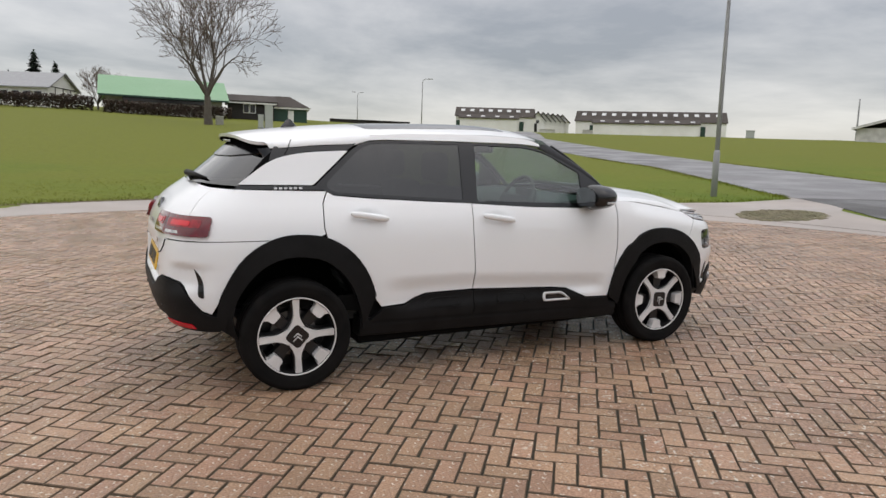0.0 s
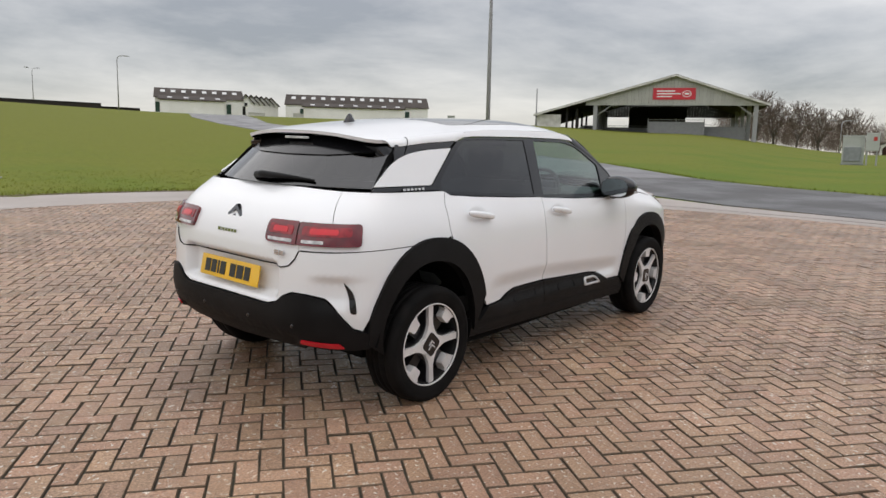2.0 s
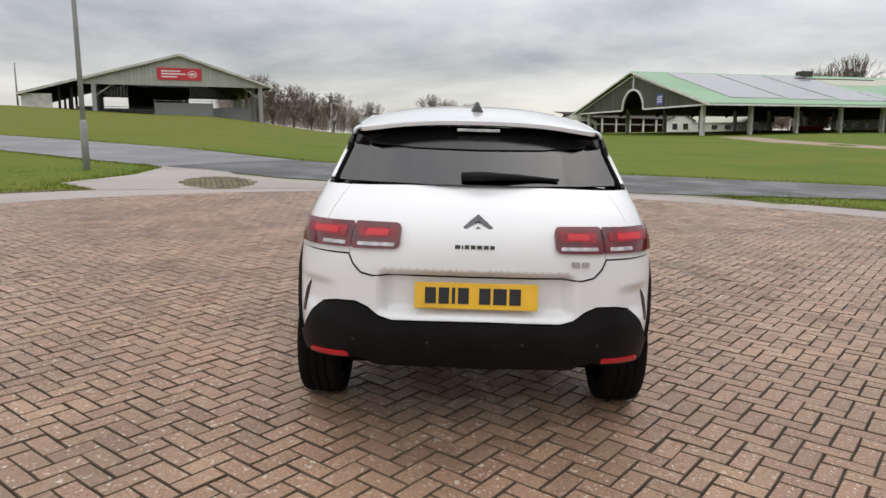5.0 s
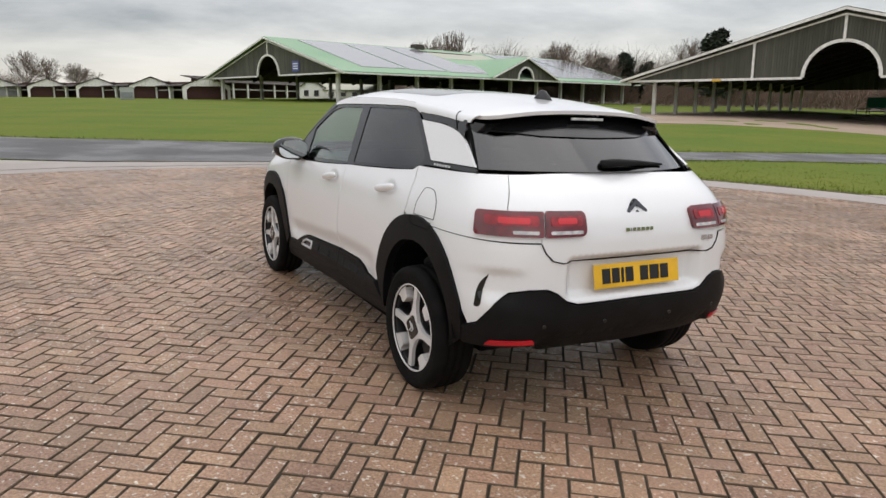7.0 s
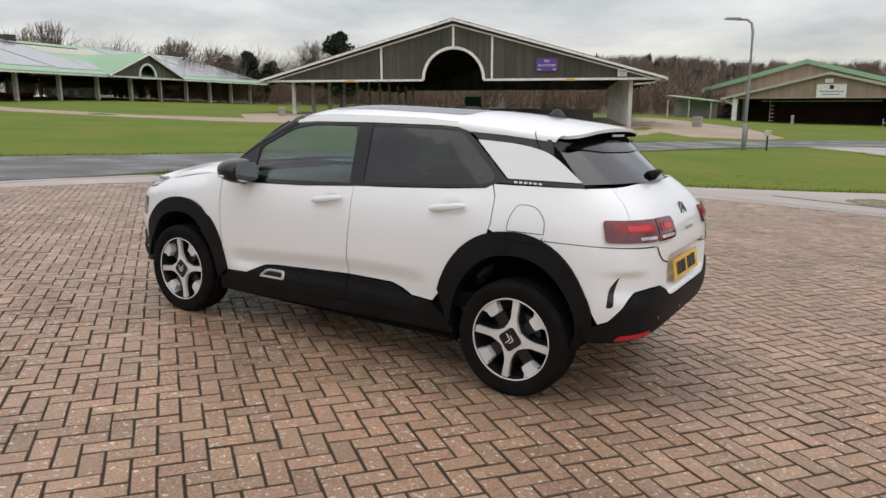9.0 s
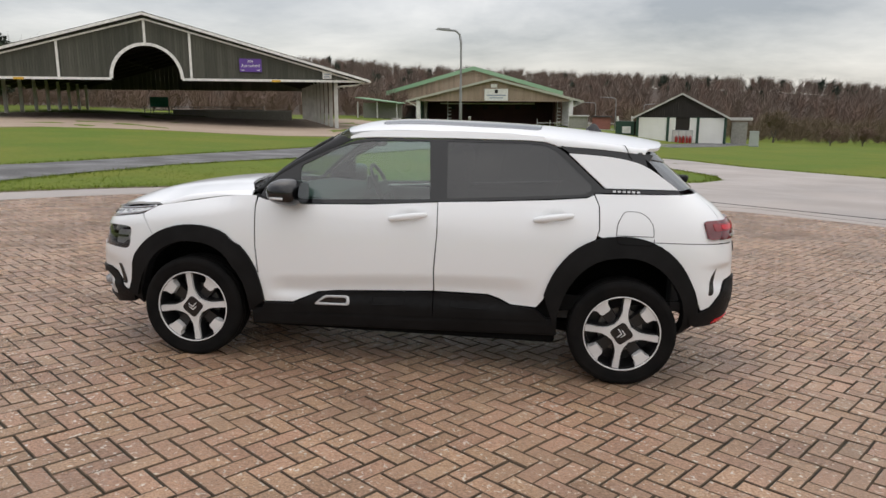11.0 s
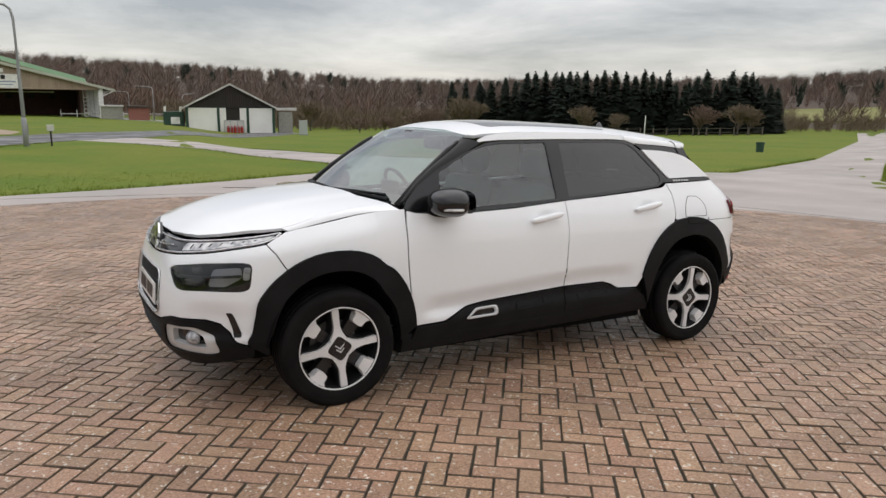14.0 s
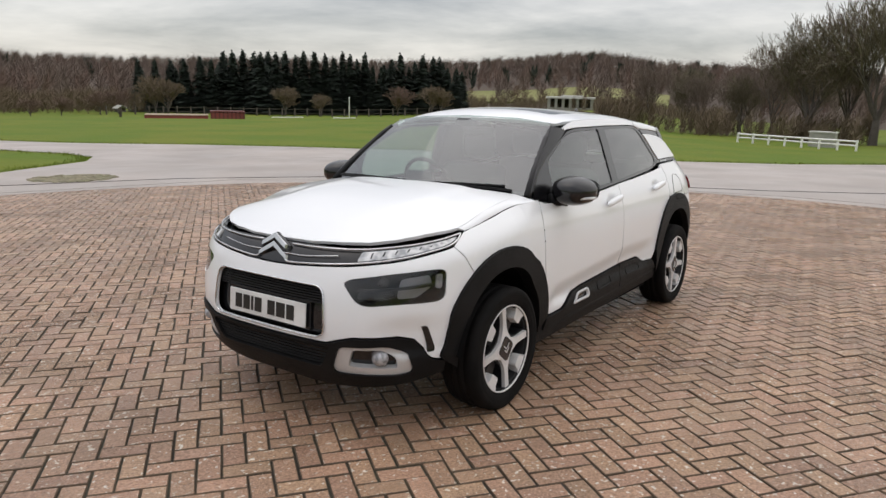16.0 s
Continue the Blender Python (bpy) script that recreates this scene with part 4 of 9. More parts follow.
for sgn in (1, -1):
    ring = dense(chrome_hole, 0.012)
    pts = [body(s, z) + Vector((0, 0.016, 0)) for s, z in ring]
    bm = bmesh.new()
    rings = []
    c0 = sum((Vector(p) for p in ring), Vector((0, 0))) / len(ring)
    for k, (grow, lift) in enumerate(((1.10, 0.000), (1.08, 0.007), (0.90, 0.007), (0.86, -0.006))):
        rings.append([bm.verts.new((c0.x + (p[0] - c0.x) * (1 + (grow - 1) * 1.0), sgn * (body(*p).y + 0.014 + lift), c0.y + (p[1] - c0.y) * (1 + (grow - 1) * 2.6))) for p in ring])
    for a, b in zip(rings, rings[1:]):
        for k in range(len(a)):
            bm.faces.new((a[k], a[(k + 1) % len(a)], b[(k + 1) % len(a)], b[k]))
    bmesh.ops.recalc_face_normals(bm, faces=bm.faces)
    part("cladding_trim_ring", bm, SATIN, car, "satin silver ring set in the door cladding", True)
    part("cladding_insert", prism_bm([(c0.x + (p[0] - c0.x) * 0.98, c0.y + (p[1] - c0.y) * 0.98) for p in ring], sgn * 0.806, sgn * 0.812), GLOSS_BLACK, car)
    for outline in ([(0.18, 0.385), (0.17, 0.440), (-0.02, 0.448), (-0.03, 0.395)], [(-0.30, 0.400), (-0.29, 0.452), (-0.47, 0.455), (-0.54, 0.42), (-0.52, 0.40)]):
        o = rounded(outline, 0.02, 3)
        pts = [(s, sgn * (body(s, z).y + 0.0145), z) for s, z in dense(o, 0.03)]
        part("cladding_rib", tube_bm(pts + pts[:1], 0.0035, 5), CLAD, car)

# black lower bumpers
lower_front = [(1.72, 0.352), (1.735, 0.300)] + [(sf(0.60), 0.255), (sf(0.3), 0.225), (END_F, 0.222)]
lower_front += [(2 * END_F - s, z) for s, z in lower_front[::-1][1:]]
top_f = [(s, z - 0.006) for s, z in FRONT_LOW[::-1]]
lower_front += [(2 * END_F - s, z) for s, z in top_f] + top_f[::-1][1:]
LOWER_GRILLE = rounded([(sf(0.40), 0.437), (sf(0.345), 0.335), (2 * END_F - sf(0.345), 0.335), (2 * END_F - sf(0.40), 0.437)], 0.025)
FOG = rounded([(sf(0.400), 0.330), (sf(0.445), 0.445), (sf(0.62), 0.452), (sf(0.69), 0.400), (sf(0.70), 0.325), (sf(0.66), 0.312), (sf(0.42), 0.312)], 0.03)
FOG_R = [(2 * END_F - s, z) for s, z in FOG]
panel("lower_front_bumper", lower_front, body, CLAD, car, h=0.035, lift=0.010, depth=0.05, out=(1, 0, 0), holes=[LOWER_GRILLE, FOG, FOG_R], label="matt black plastic lower bumper")
lower_rear = [(s, z - 0.006) for s, z in BUMP_R]
bottom_r = [(-1.700, 0.440), (-1.672, 0.392), (-1.75, 0.362), (sr(0.72), 0.366), (sr(0.52), 0.386), (sr(0.44), 0.362), (END_R, 0.340)]
lower_rear = lower_rear + [(2 * END_R - s, z) for s, z in lower_rear[::-1][1:]] + [(2 * END_R - s, z) for s, z in bottom_r] + bottom_r[::-1][1:]
panel("lower_rear_bumper", lower_rear, body, CLAD, car, h=0.035, lift=0.012, depth=0.06, out=(-1, 0, 0), label="matt black plastic rear bumper")
under = rounded([(sr(0.52), 0.384), (sr(0.44), 0.368), (2 * END_R - sr(0.44), 0.368), (2 * END_R - sr(0.52), 0.384), (2 * END_R - sr(0.46), 0.292), (sr(0.46), 0.292)], 0.02)
panel("rear_skid_strip", under, body, CLAD, car, h=0.05, lift=-0.022, depth=0.03, out=(-1, 0, 0), label="matt black panel under the rear bumper")
for y in (-0.52, -0.20, 0.20, 0.52):
    q = body(sr(y), 0.475)
    part("parking_sensor", lathe([(0.001, 0.004), (0.009, 0.003), (0.011, 0.0), (0.011, -0.01)], 14), GLOSS_BLACK, car, at=Matrix.Translation((q.x - 0.0125, q.y, q.z)) @ Matrix.Rotation(radians(90), 4, "Z"))
for sgn in (False, True):
    panel("rear_reflector", rounded([(sr(0.728), 0.380), (sr(0.715), 0.404), (sr(0.555), 0.414), (sr(0.548), 0.394)], 0.008, 3), body, RED_BRIGHT, car, h=0.03, lift=0.018, out=(-1, 1, 0), mirror=sgn, label="red reflector")
    panel("rear_air_slot", rounded([(-1.780, 0.545), (-1.798, 0.600), (-1.822, 0.652), (-1.872, 0.702), (-1.852, 0.652), (-1.832, 0.600), (-1.812, 0.548)], 0.012, 3), body, GLOSS_BLACK, car, h=0.02, lift=0.003, out=(-1, 1, 0), mirror=sgn)
    panel("front_air_slot", rounded([(sf(0.742), 0.405), (sf(0.722), 0.53), (sf(0.708), 0.53), (sf(0.726), 0.405)], 0.008, 3), body, GLOSS_BLACK, car, h=0.02, lift=0.004, out=(1, 1, 0), mirror=sgn)
    # fog lamps in their silver surrounds
    o = FOG
    surround = panel("fog_lamp_surround", o, body, SATIN, car, h=0.03, lift=0.0, depth=0.03, out=(1, 0.4, 0), mirror=sgn, label="silver fog lamp surround",
                     holes=[rounded([(sf(0.475), 0.350), (sf(0.50), 0.432), (sf(0.60), 0.434), (sf(0.655), 0.395), (sf(0.66), 0.345)], 0.02)])
    back = panel("fog_lamp_recess", rounded([(sf(0.46), 0.335), (sf(0.48), 0.44), (sf(0.61), 0.44), (sf(0.67), 0.40), (sf(0.67), 0.335)], 0.02), body, GLOSS_BLACK, car, h=0.04, lift=-0.03, out=(1, 0.4, 0), mirror=sgn)
    c = body(sf(0.595), 0.393)
    lamp = lathe([(0.001, 0.030), (0.018, 0.026), (0.030, 0.015), (0.036, 0.0), (0.040, -0.004), (0.036, -0.02)], 20)
    bmesh.ops.transform(lamp, matrix=Matrix.Translation((c.x - 0.012, c.y * (-1 if sgn else 1), c.z)) @ Matrix.Rotation(radians(-90 + (18 if sgn else -18) * -1), 4, "Z"), verts=lamp.verts)
    part("fog_lamp", lamp, FOG_LENS, car, "round clear fog lamp", True)

# grilles
panel("upper_grille_back", [(s, z) for s, z in GRILLE], body, GLOSS_BLACK, car, h=0.05, lift=-0.035, out=(1, 0, 0))
for k in range(7):
    z = 0.622 + k * 0.0115
    y0 = 0.345 - 0.002 * k
    part("grille_bar", tube_bm([body(sf(y0 - 2 * y0 * i / 12), z) - Vector((0.014, 0, 0)) for i in range(13)], 0.0042, 5), CLAD, car)
ring = dense(GRILLE, 0.03)
rp = [body(s, z) + Vector((0.006, 0, 0)) for s, z in ring]
part("grille_trim", tube_bm(rp + rp[:1], 0.0038, 6), CHROME, car, "thin chrome grille trim", True)
panel("lower_grille_back", LOWER_GRILLE, body, GLOSS_BLACK, car, h=0.05, lift=-0.03, out=(1, 0, 0))
for k in range(6):
    z = 0.348 + k * 0.0155
    y0 = 0.35 + 0.05 * k / 5
    part("lower_grille_bar", tube_bm([body(sf(y0 - 2 * y0 * i / 12), z) - Vector((0.008, 0, 0)) for i in range(13)], 0.0052, 5), CLAD, car)

# lamp band across the nose with the double chevron
band = [(1.643, 0.908), (1.664, 0.886), (1.697, 0.866), (1.752, 0.856), (1.827, 0.845), (1.981, 0.821), (2.198, 0.797), (sf(0.15), 0.772), (END_F, 0.768)]
band_top = [(1.643, 0.914), (1.741, 0.903), (1.847, 0.891), (1.960, 0.881), (2.139, 0.868), (sf(0.25), 0.866), (END_F, 0.862)]
poly = band + [(2 * END_F - s, z) for s, z in band[::-1][1:]] + [(2 * END_F - s, z) for s, z in band_top[:-1]] + band_top[::-1][0:]
panel("upper_grille_band", poly, body, GLOSS_BLACK, car, h=0.035, lift=-0.012, out=(1, 0, 0))


def strip(name, line, radius, mat, label="", lift=0.0, sides=6):
    for sgn in (1, -1):
        pts = [Vector((p.x + lift, p.y * sgn, p.z)) for p in (body(s, z) for s, z in line)]
        part(name, tube_bm(pts, radius, sides), mat, car, label, True)


def along(points, n=24):
    f = curve(list(range(len(points))), [p[0] for p in points]), curve(list(range(len(points))), [p[1] for p in points])
    return [(f[0](k * (len(points) - 1) / n), f[1](k * (len(points) - 1) / n)) for k in range(n + 1)]


strip("upper_chrome_strip", along([(sf(0.10), 0.853), (sf(0.25), 0.853), (2.139, 0.861), (1.960, 0.875), (1.847, 0.885), (1.741, 0.897), (1.648, 0.911)], 36), 0.0040, CHROME, "chrome strip")
strip("lower_chrome_strip", along([(sf(0.09), 0.782), (sf(0.15), 0.778), (2.198, 0.802), (1.981, 0.826), (1.827, 0.850), (1.752, 0.861), (1.700, 0.873), (1.664, 0.891), (1.646, 0.910)], 40), 0.0040, CHROME, "chrome strip")
strip("middle_chrome_strip", along([(sf(0.07), 0.812), (sf(0.2), 0.812), (sf(0.40), 0.830)]), 0.0025, CHROME)
for sgn in (False, True):
    panel("daytime_running_lamp", rounded([(2.160, 0.814), (2.140, 0.852), (1.960, 0.867), (1.847, 0.878), (1.741, 0.890), (1.672, 0.901), (1.676, 0.892), (1.705, 0.880), (1.752, 0.869), (1.827, 0.858), (1.981, 0.834)], 0.005, 2), body, LAMP_CLEAR, car, h=0.02, lift=-0.003, out=(1, 0.5, 0), mirror=sgn, label="clear slim daytime running lamp")
    for k in range(7):
        u = 2.10 - 0.055 * k
        panel("lamp_divider", [(u, 0.829 + 0.008 * k), (u - 0.006, 0.829 + 0.008 * k), (u - 0.016, 0.850 + 0.005 * k), (u - 0.010, 0.850 + 0.005 * k)], body, LAMP_INNER, car, h=0.02, lift=0.0, depth=0.006, out=(1, 0.5, 0), mirror=sgn)
    head = panel("headlamp", HEAD, body, LENS, car, h=0.03, lift=-0.004, depth=0.012, out=(1, 0.5, 0), mirror=sgn, label="clear headlamp with smoked inside")
    panel("headlamp_housing", HEAD, body, LAMP_INNER, head, h=0.03, lift=-0.055, depth=-0.05, out=(1, 0.5, 0), mirror=sgn)
    panel("headlamp_reflector", rounded([(1.96, 0.655), (1.95, 0.745), (1.80, 0.752), (1.78, 0.700), (1.86, 0.655)], 0.02), body, SATIN, head, h=0.03, lift=-0.046, depth=0.01, out=(1, 0.5, 0), mirror=sgn, label="bright reflector bowl")
    panel("headlamp_reflector", rounded([(1.775, 0.690), (1.78, 0.755), (1.745, 0.752), (1.742, 0.690)], 0.012), body, LAMP_CLEAR, head, h=0.03, lift=-0.020, depth=0.01, out=(1, 0.5, 0), mirror=sgn, label="clear indicator reflector")
    panel("headlamp_shelf", rounded([(2.15, 0.690), (2.145, 0.702), (1.79, 0.716), (1.785, 0.704)], 0.004, 2), body, ALLOY_DARK, head, h=0.03, lift=-0.016, depth=0.03, out=(1, 0.5, 0), mirror=sgn)
    panel("headlamp_shade", rounded([(2.15, 0.655), (2.145, 0.690), (1.99, 0.70), (1.965, 0.655)], 0.012), body, GLOSS_BLACK, head, h=0.03, lift=-0.034, depth=0.02, out=(1, 0.5, 0), mirror=sgn)
    q = body(2.06, 0.727)
    bulb = lathe([(0.001, 0.022), (0.014, 0.019), (0.022, 0.009), (0.024, 0.0), (0.027, -0.002), (0.024, -0.02)], 20)
    bmesh.ops.transform(bulb, matrix=Matrix.Translation((q.x - 0.035, q.y * (-1 if sgn else 1), q.z - 0.002)) @ Matrix.Rotation(radians(-90 + (24 if sgn else -24) * -1), 4, "Z"), verts=bulb.verts)
    part("headlamp_lens", bulb, LAMP_INNER, head, "round smoked projector lens", True)


def chevron(at_point, right, up, out, w, gap, thick, parent, mat, depth=0.012, rise=0.90):
    """Two stacked arrowheads."""
    for k, grow, push in ((0, 1.07, 0.0), (1, 1.07, 0.0), (0, 0.95, 1.0), (1, 0.95, 1.0)):
        bm = bmesh.new()
        o = Vector(at_point) + Vector(up) * (-gap * k) + Vector(out) * (depth * 0.75 * push - 0.002)
        ww = w * (0.86 + 0.14 * k) * grow
        th = thick * (1.0 if push else 1.32)
        foot = (0.34 - rise) * ww
        shape = [(-ww, foot), (0, 0.34 * ww), (ww, foot), (ww, foot - th), (0.0, 0.34 * ww - th * 1.25), (-ww, foot - th)]
        a = [bm.verts.new(o + Vector(right) * x + Vector(up) * y) for x, y in shape]
        b = [bm.verts.new(o + Vector(right) * x * 0.92 + Vector(up) * (y * 0.96) + Vector(out) * depth) for x, y in shape]
        for q, r in (((0, 1, 4, 5), b), ((1, 2, 3, 4), b)):
            bm.faces.new([r[i] for i in q])
        for i in range(6):
            bm.faces.new((a[i], a[(i + 1) % 6], b[(i + 1) % 6], b[i]))
        bmesh.ops.recalc_face_normals(bm, faces=bm.faces)
        part("chevron_badge", bm, mat if push else GLOSS_BLACK, parent, "chrome arrowhead badge" if push else "")


chevron(body(END_F, 0.862) + Vector((0.004, 0, 0)), (0, 1, 0), (-0.25, 0, 0.97), (0.97, 0, 0.25), 0.104, 0.044, 0.020, car, CHROME, 0.014, 0.58)
chevron(body(END_R, 0.990) + Vector((0.004, 0, 0)), (0, -1, 0), (0.28, 0, 0.96), (-0.96, 0, 0.28), 0.080, 0.054, 0.022, car, DARK_CHROME, 0.012, 0.84)


def bars(name, start, right, up, out, widths, height, mat, parent, gap=0.35, label=""):
    """Letters stood in for by plain upright blocks, each a part of its own."""
    x, made = 0.0, []
    r, u, o = Vector(right), Vector(up), Vector(out)
    for w in widths:
        if w > 0:
            bm = bmesh.new()
            v = [bm.verts.new(Vector(start) + r * (x + dx) + u * dy + o * dz) for dz in (0, 0.003) for dx, dy in ((0, 0), (w, 0), (w, height), (0, height))]
            for f in ((4, 5, 6, 7), (0, 1, 5, 4), (1, 2, 6, 5), (2, 3, 7, 6), (3, 0, 4, 7)):
                bm.faces.new([v[i] for i in f])
            bmesh.ops.recalc_face_normals(bm, faces=bm.faces)
            made.append(part(name, bm, mat, parent, label))
        x += abs(w) + height * gap
    return made


p0 = body(sr(0.096), 0.876)
bars("badge_letter", p0 + Vector((-0.002, 0, 0)), (0, -1, 0), (0.1, 0, 0.995), (-1, 0, 0.1), [0.022, 0.006, 0.018, 0.02, 0.022, 0.02, 0.018], 0.016, CHROME, car, 0.4, "small chrome letters")
p0 = body(sr(-0.395), 0.812)
bars("badge_letter", p0 + Vector((-0.003, 0, 0)), (-0.03, -1, 0), (0.05, 0, 0.998), (-1, 0, 0.05), [0.034, 0.030], 0.022, CHROME, car, 0.4, "small chrome letters")

# number plates
plate = part("rear_number_plate", box_bm((-0.26, -0.004, -0.0555), (0.26, 0.004, 0.0555), 0.003, Matrix.Translation((-1.962, 0, 0.675)) @ Matrix.Rotation(radians(12), 4, "Y") @ Matrix.Rotation(radians(90), 4, "Z")), YELLOW, car, "yellow number plate with black characters")
tilt = Matrix.Translation((-1.962, 0, 0.675)) @ Matrix.Rotation(radians(12), 4, "Y")
mid_r, up_r, out_r = tilt @ Vector((-0.0042, 0.215, -0.034)), tilt.to_3x3() @ Vector((0, 0, 1)), tilt.to_3x3() @ Vector((-1, 0, 0))
bars("plate_character", mid_r, (0, -1, 0), up_r, out_r, [0.046, 0.044, 0.014, 0.046, -0.02, 0.048, 0.056, 0.048], 0.068, PLATE_BLACK, plate, 0.17)
part("front_plate_holder", box_bm((-0.275, -0.010, -0.068), (0.275, 0.010, 0.075), 0.004, Matrix.Translation((2.075, 0, 0.553)) @ Matrix.Rotation(radians(-4), 4, "Y") @ Matrix.Rotation(radians(90), 4, "Z")), GLOSS_BLACK, car)
tilt = Matrix.Translation((2.098, 0, 0.553)) @ Matrix.Rotation(radians(-4), 4, "Y")
plate = part("front_number_plate", box_bm((-0.26, -0.004, -0.0555), (0.26, 0.004, 0.0555), 0.003, tilt @ Matrix.Rotation(radians(90), 4, "Z")), WHITE_PLATE, car, "white number plate with black characters")
bars("plate_character", tilt @ Vector((0.0042, -0.215, -0.034)), (0, 1, 0), tilt.to_3x3() @ Vector((0, 0, 1)), tilt.to_3x3() @ Vector((1, 0, 0)), [0.046, 0.044, 0.014, 0.046, -0.02, 0.048, 0.056, 0.048], 0.068, PLATE_BLACK, plate, 0.17)

# tail lamps: two rounded blocks a side, one on the tailgate
for sgn in (False, True):
    for lo_y, hi_y, lab in ((0.330, 0.532, "inner"), (0.540, 0.772, "outer")):
        shape = rounded([(sr(lo_y), 0.866), (sr(lo_y), 0.966), (sr(hi_y), 0.968 if lab == "inner" else 0.964), (sr(hi_y), 0.864)], [0.03, 0.03, 0.008, 0.008] if lab == "inner" else [0.008, 0.008, 0.022, 0.022])
        lamp = panel("tail_lamp", shape, body, RED_LENS, car, h=0.025, lift=0.016, depth=0.03, out=(-1, 0.6, 0), mirror=sgn, label="dark red tail lamp")
        a, b = lo_y + 0.022, hi_y - 0.022
        e_ = b if lab == "inner" else a + 0.10
        panel("lamp_bar", rounded([(sr(a), 0.908), (sr(a), 0.948), (sr(b), 0.948), (sr(b), 0.908)], 0.014, 4), body, RED_MID, lamp, h=0.025, lift=0.0185, depth=0.004, out=(-1, 0.6, 0), mirror=sgn)
        panel("lamp_core", rounded([(sr(a * 0.8 + b * 0.2), 0.916), (sr(a * 0.8 + b * 0.2), 0.940), (sr(a * 0.2 + b * 0.8), 0.940), (sr(a * 0.2 + b * 0.8), 0.916)], 0.009, 4), body, RED_BRIGHT, lamp, h=0.025, lift=0.0205, depth=0.004, out=(-1, 0.6, 0), mirror=sgn)
        panel("reversing_strip", rounded([(sr(a), 0.876), (sr(a), 0.890), (sr(e_), 0.890), (sr(e_), 0.876)], 0.004, 2), body, LAMP_CLEAR, lamp, h=0.025, lift=0.0180, depth=0.004, out=(-1, 0.6, 0), mirror=sgn)

# bonnet, cowl, windscreen, roof
edge = [(0.950, 0.672), (1.10, 0.690), (1.30, 0.703), (1.45, 0.706), (1.56, 0.700), (1.64, 0.686), (1.70, 0.668), (1.775, 0.632), (1.845, 0.575), (1.915, 0.48), (1.962, 0.36), (1.992, 0.20), (2.000, 0.0)]
panel("bonnet", inset(edge + [(x, -y) for x, y in edge[::-1][1:]] + [(1.045, -0.45), (1.085, 0.0), (1.045, 0.45)], GAP), bonnet_skin, PAINT, car, h=0.045, depth=0.016, out=(0, 0, 1))


def shoulder(x, k):
    """The roll from the bonnet's edge down to the wing."""
    y0 = edge_y(x)
    a = bonnet_skin(x, y0)
    s = x if x <= XC_F else XC_F + table([(XC_F + (front_x(0.93) - XC_F) * math.cos(f) ** (2 / N_F), t) for t, f, _ in TAB_F], 0, 1, x)
    z1 = curve((0.90, 1.08, 1.25, 1.42, 1.575, 1.72), (1.006, 0.998, 0.978, 0.953, 0.926, 0.905))(s)
    b = body(s, z1)
    b.x = x
    c = Vector((x, b.y - 0.004, a.z - 0.22 * (b.y - a.y)))
    return a * (1 - k) ** 2 + (c * 0.75 + (a + b) * 0.125) * 2 * k * (1 - k) + b * k * k


both("wing_top", [(0.955, 0.0), (1.30, 0.0), (1.556, 0.0), (1.530, 1.0), (1.30, 1.0), (0.93, 1.0)], shoulder, PAINT, car, h=0.05, out=(0, 0.5, 1))
cowl = [(0.88, 0.70), (1.04, 0.46), (1.09, 0.0), (1.04, -0.46), (0.88, -0.70), (0.82, -0.68), (0.93, -0.44), (0.99, 0.0), (0.93, 0.44), (0.82, 0.68)]
panel("scuttle", cowl, lambda x, y: Vector((x, y, 1.018 + 0.03 * (1 - (y / 0.72) ** 2))), CLAD, car, h=0.06, depth=0.03, out=(0, 0, 1), label="black plastic scuttle panel")
WS = [(0.70, 1.022), (0.45, 1.028), (0.0, 1.032), (-0.45, 1.028), (-0.70, 1.022), (-0.655, 1.16), (-0.60, 1.33), (-0.572, 1.400), (-0.35, 1.428), (0.0, 1.438), (0.35, 1.428), (0.572, 1.400), (0.60, 1.33), (0.655, 1.16)]
panel("windscreen", WS, screen, GLASS_SCREEN, car, h=0.03, depth=0.005, out=(1, 0, 0.5), label="raked clear windscreen")
for sgn in (1, -1):
    pil = [screen(sgn * y, z) + Vector((0.0, sgn * 0.004, 0.004)) for y, z in ((0.70, 1.015), (0.655, 1.16), (0.605, 1.31), (0.588, 1.36))]
    part("windscreen_pillar", tube_bm(pil, [0.020, 0.016, 0.013, 0.008], 8), PILLAR, car, "", True)
part("rear_view_mirror", box_bm((0.28, -0.12, 1.30), (0.32, 0.12, 1.365), 0.02), TRIM_DARK, car)
part("sensor_cover", box_bm((0.40, -0.06, 1.37), (0.50, 0.06, 1.42), 0.02), TRIM_DARK, car)
for sgn, x0 in ((1, 0.0), (-1, -0.02)):
    y0 = 0.02 * sgn
    a, b = screen(0.02 + (0.60 if sgn > 0 else 0.02), 1.055), screen(-0.02 if sgn > 0 else -0.62, 1.045)
    arm = part("wiper_arm", tube_bm([a + Vector((0.03, 0, -0.01)), (a + b) / 2 + Vector((0.055, 0, 0.012)), b + Vector((0.035, 0, 0.012))], [0.012, 0.009, 0.006], 6), CLAD, car)
    part("wiper_blade", tube_bm([a + Vector((0.02, -0.05, 0.012)), (a + b) / 2 + Vector((0.045, 0, 0.020)), b + Vector((0.02, 0, 0.016))], 0.008, 5), CLAD, arm)
rx = [(0.475, 0.0), (0.455, 0.30), (0.395, 0.52), (0.36, 0.575), (0.18, 0.598), (-0.24, 0.600), (-0.62, 0.594), (-0.95, 0.590), (-1.20, 0.588), (-1.33, 0.583), (-1.395, 0.572), (-1.440, 0.548), (-1.476, 0.500), (-1.505, 0.40), (-1.526, 0.22), (-1.532, 0.0)]
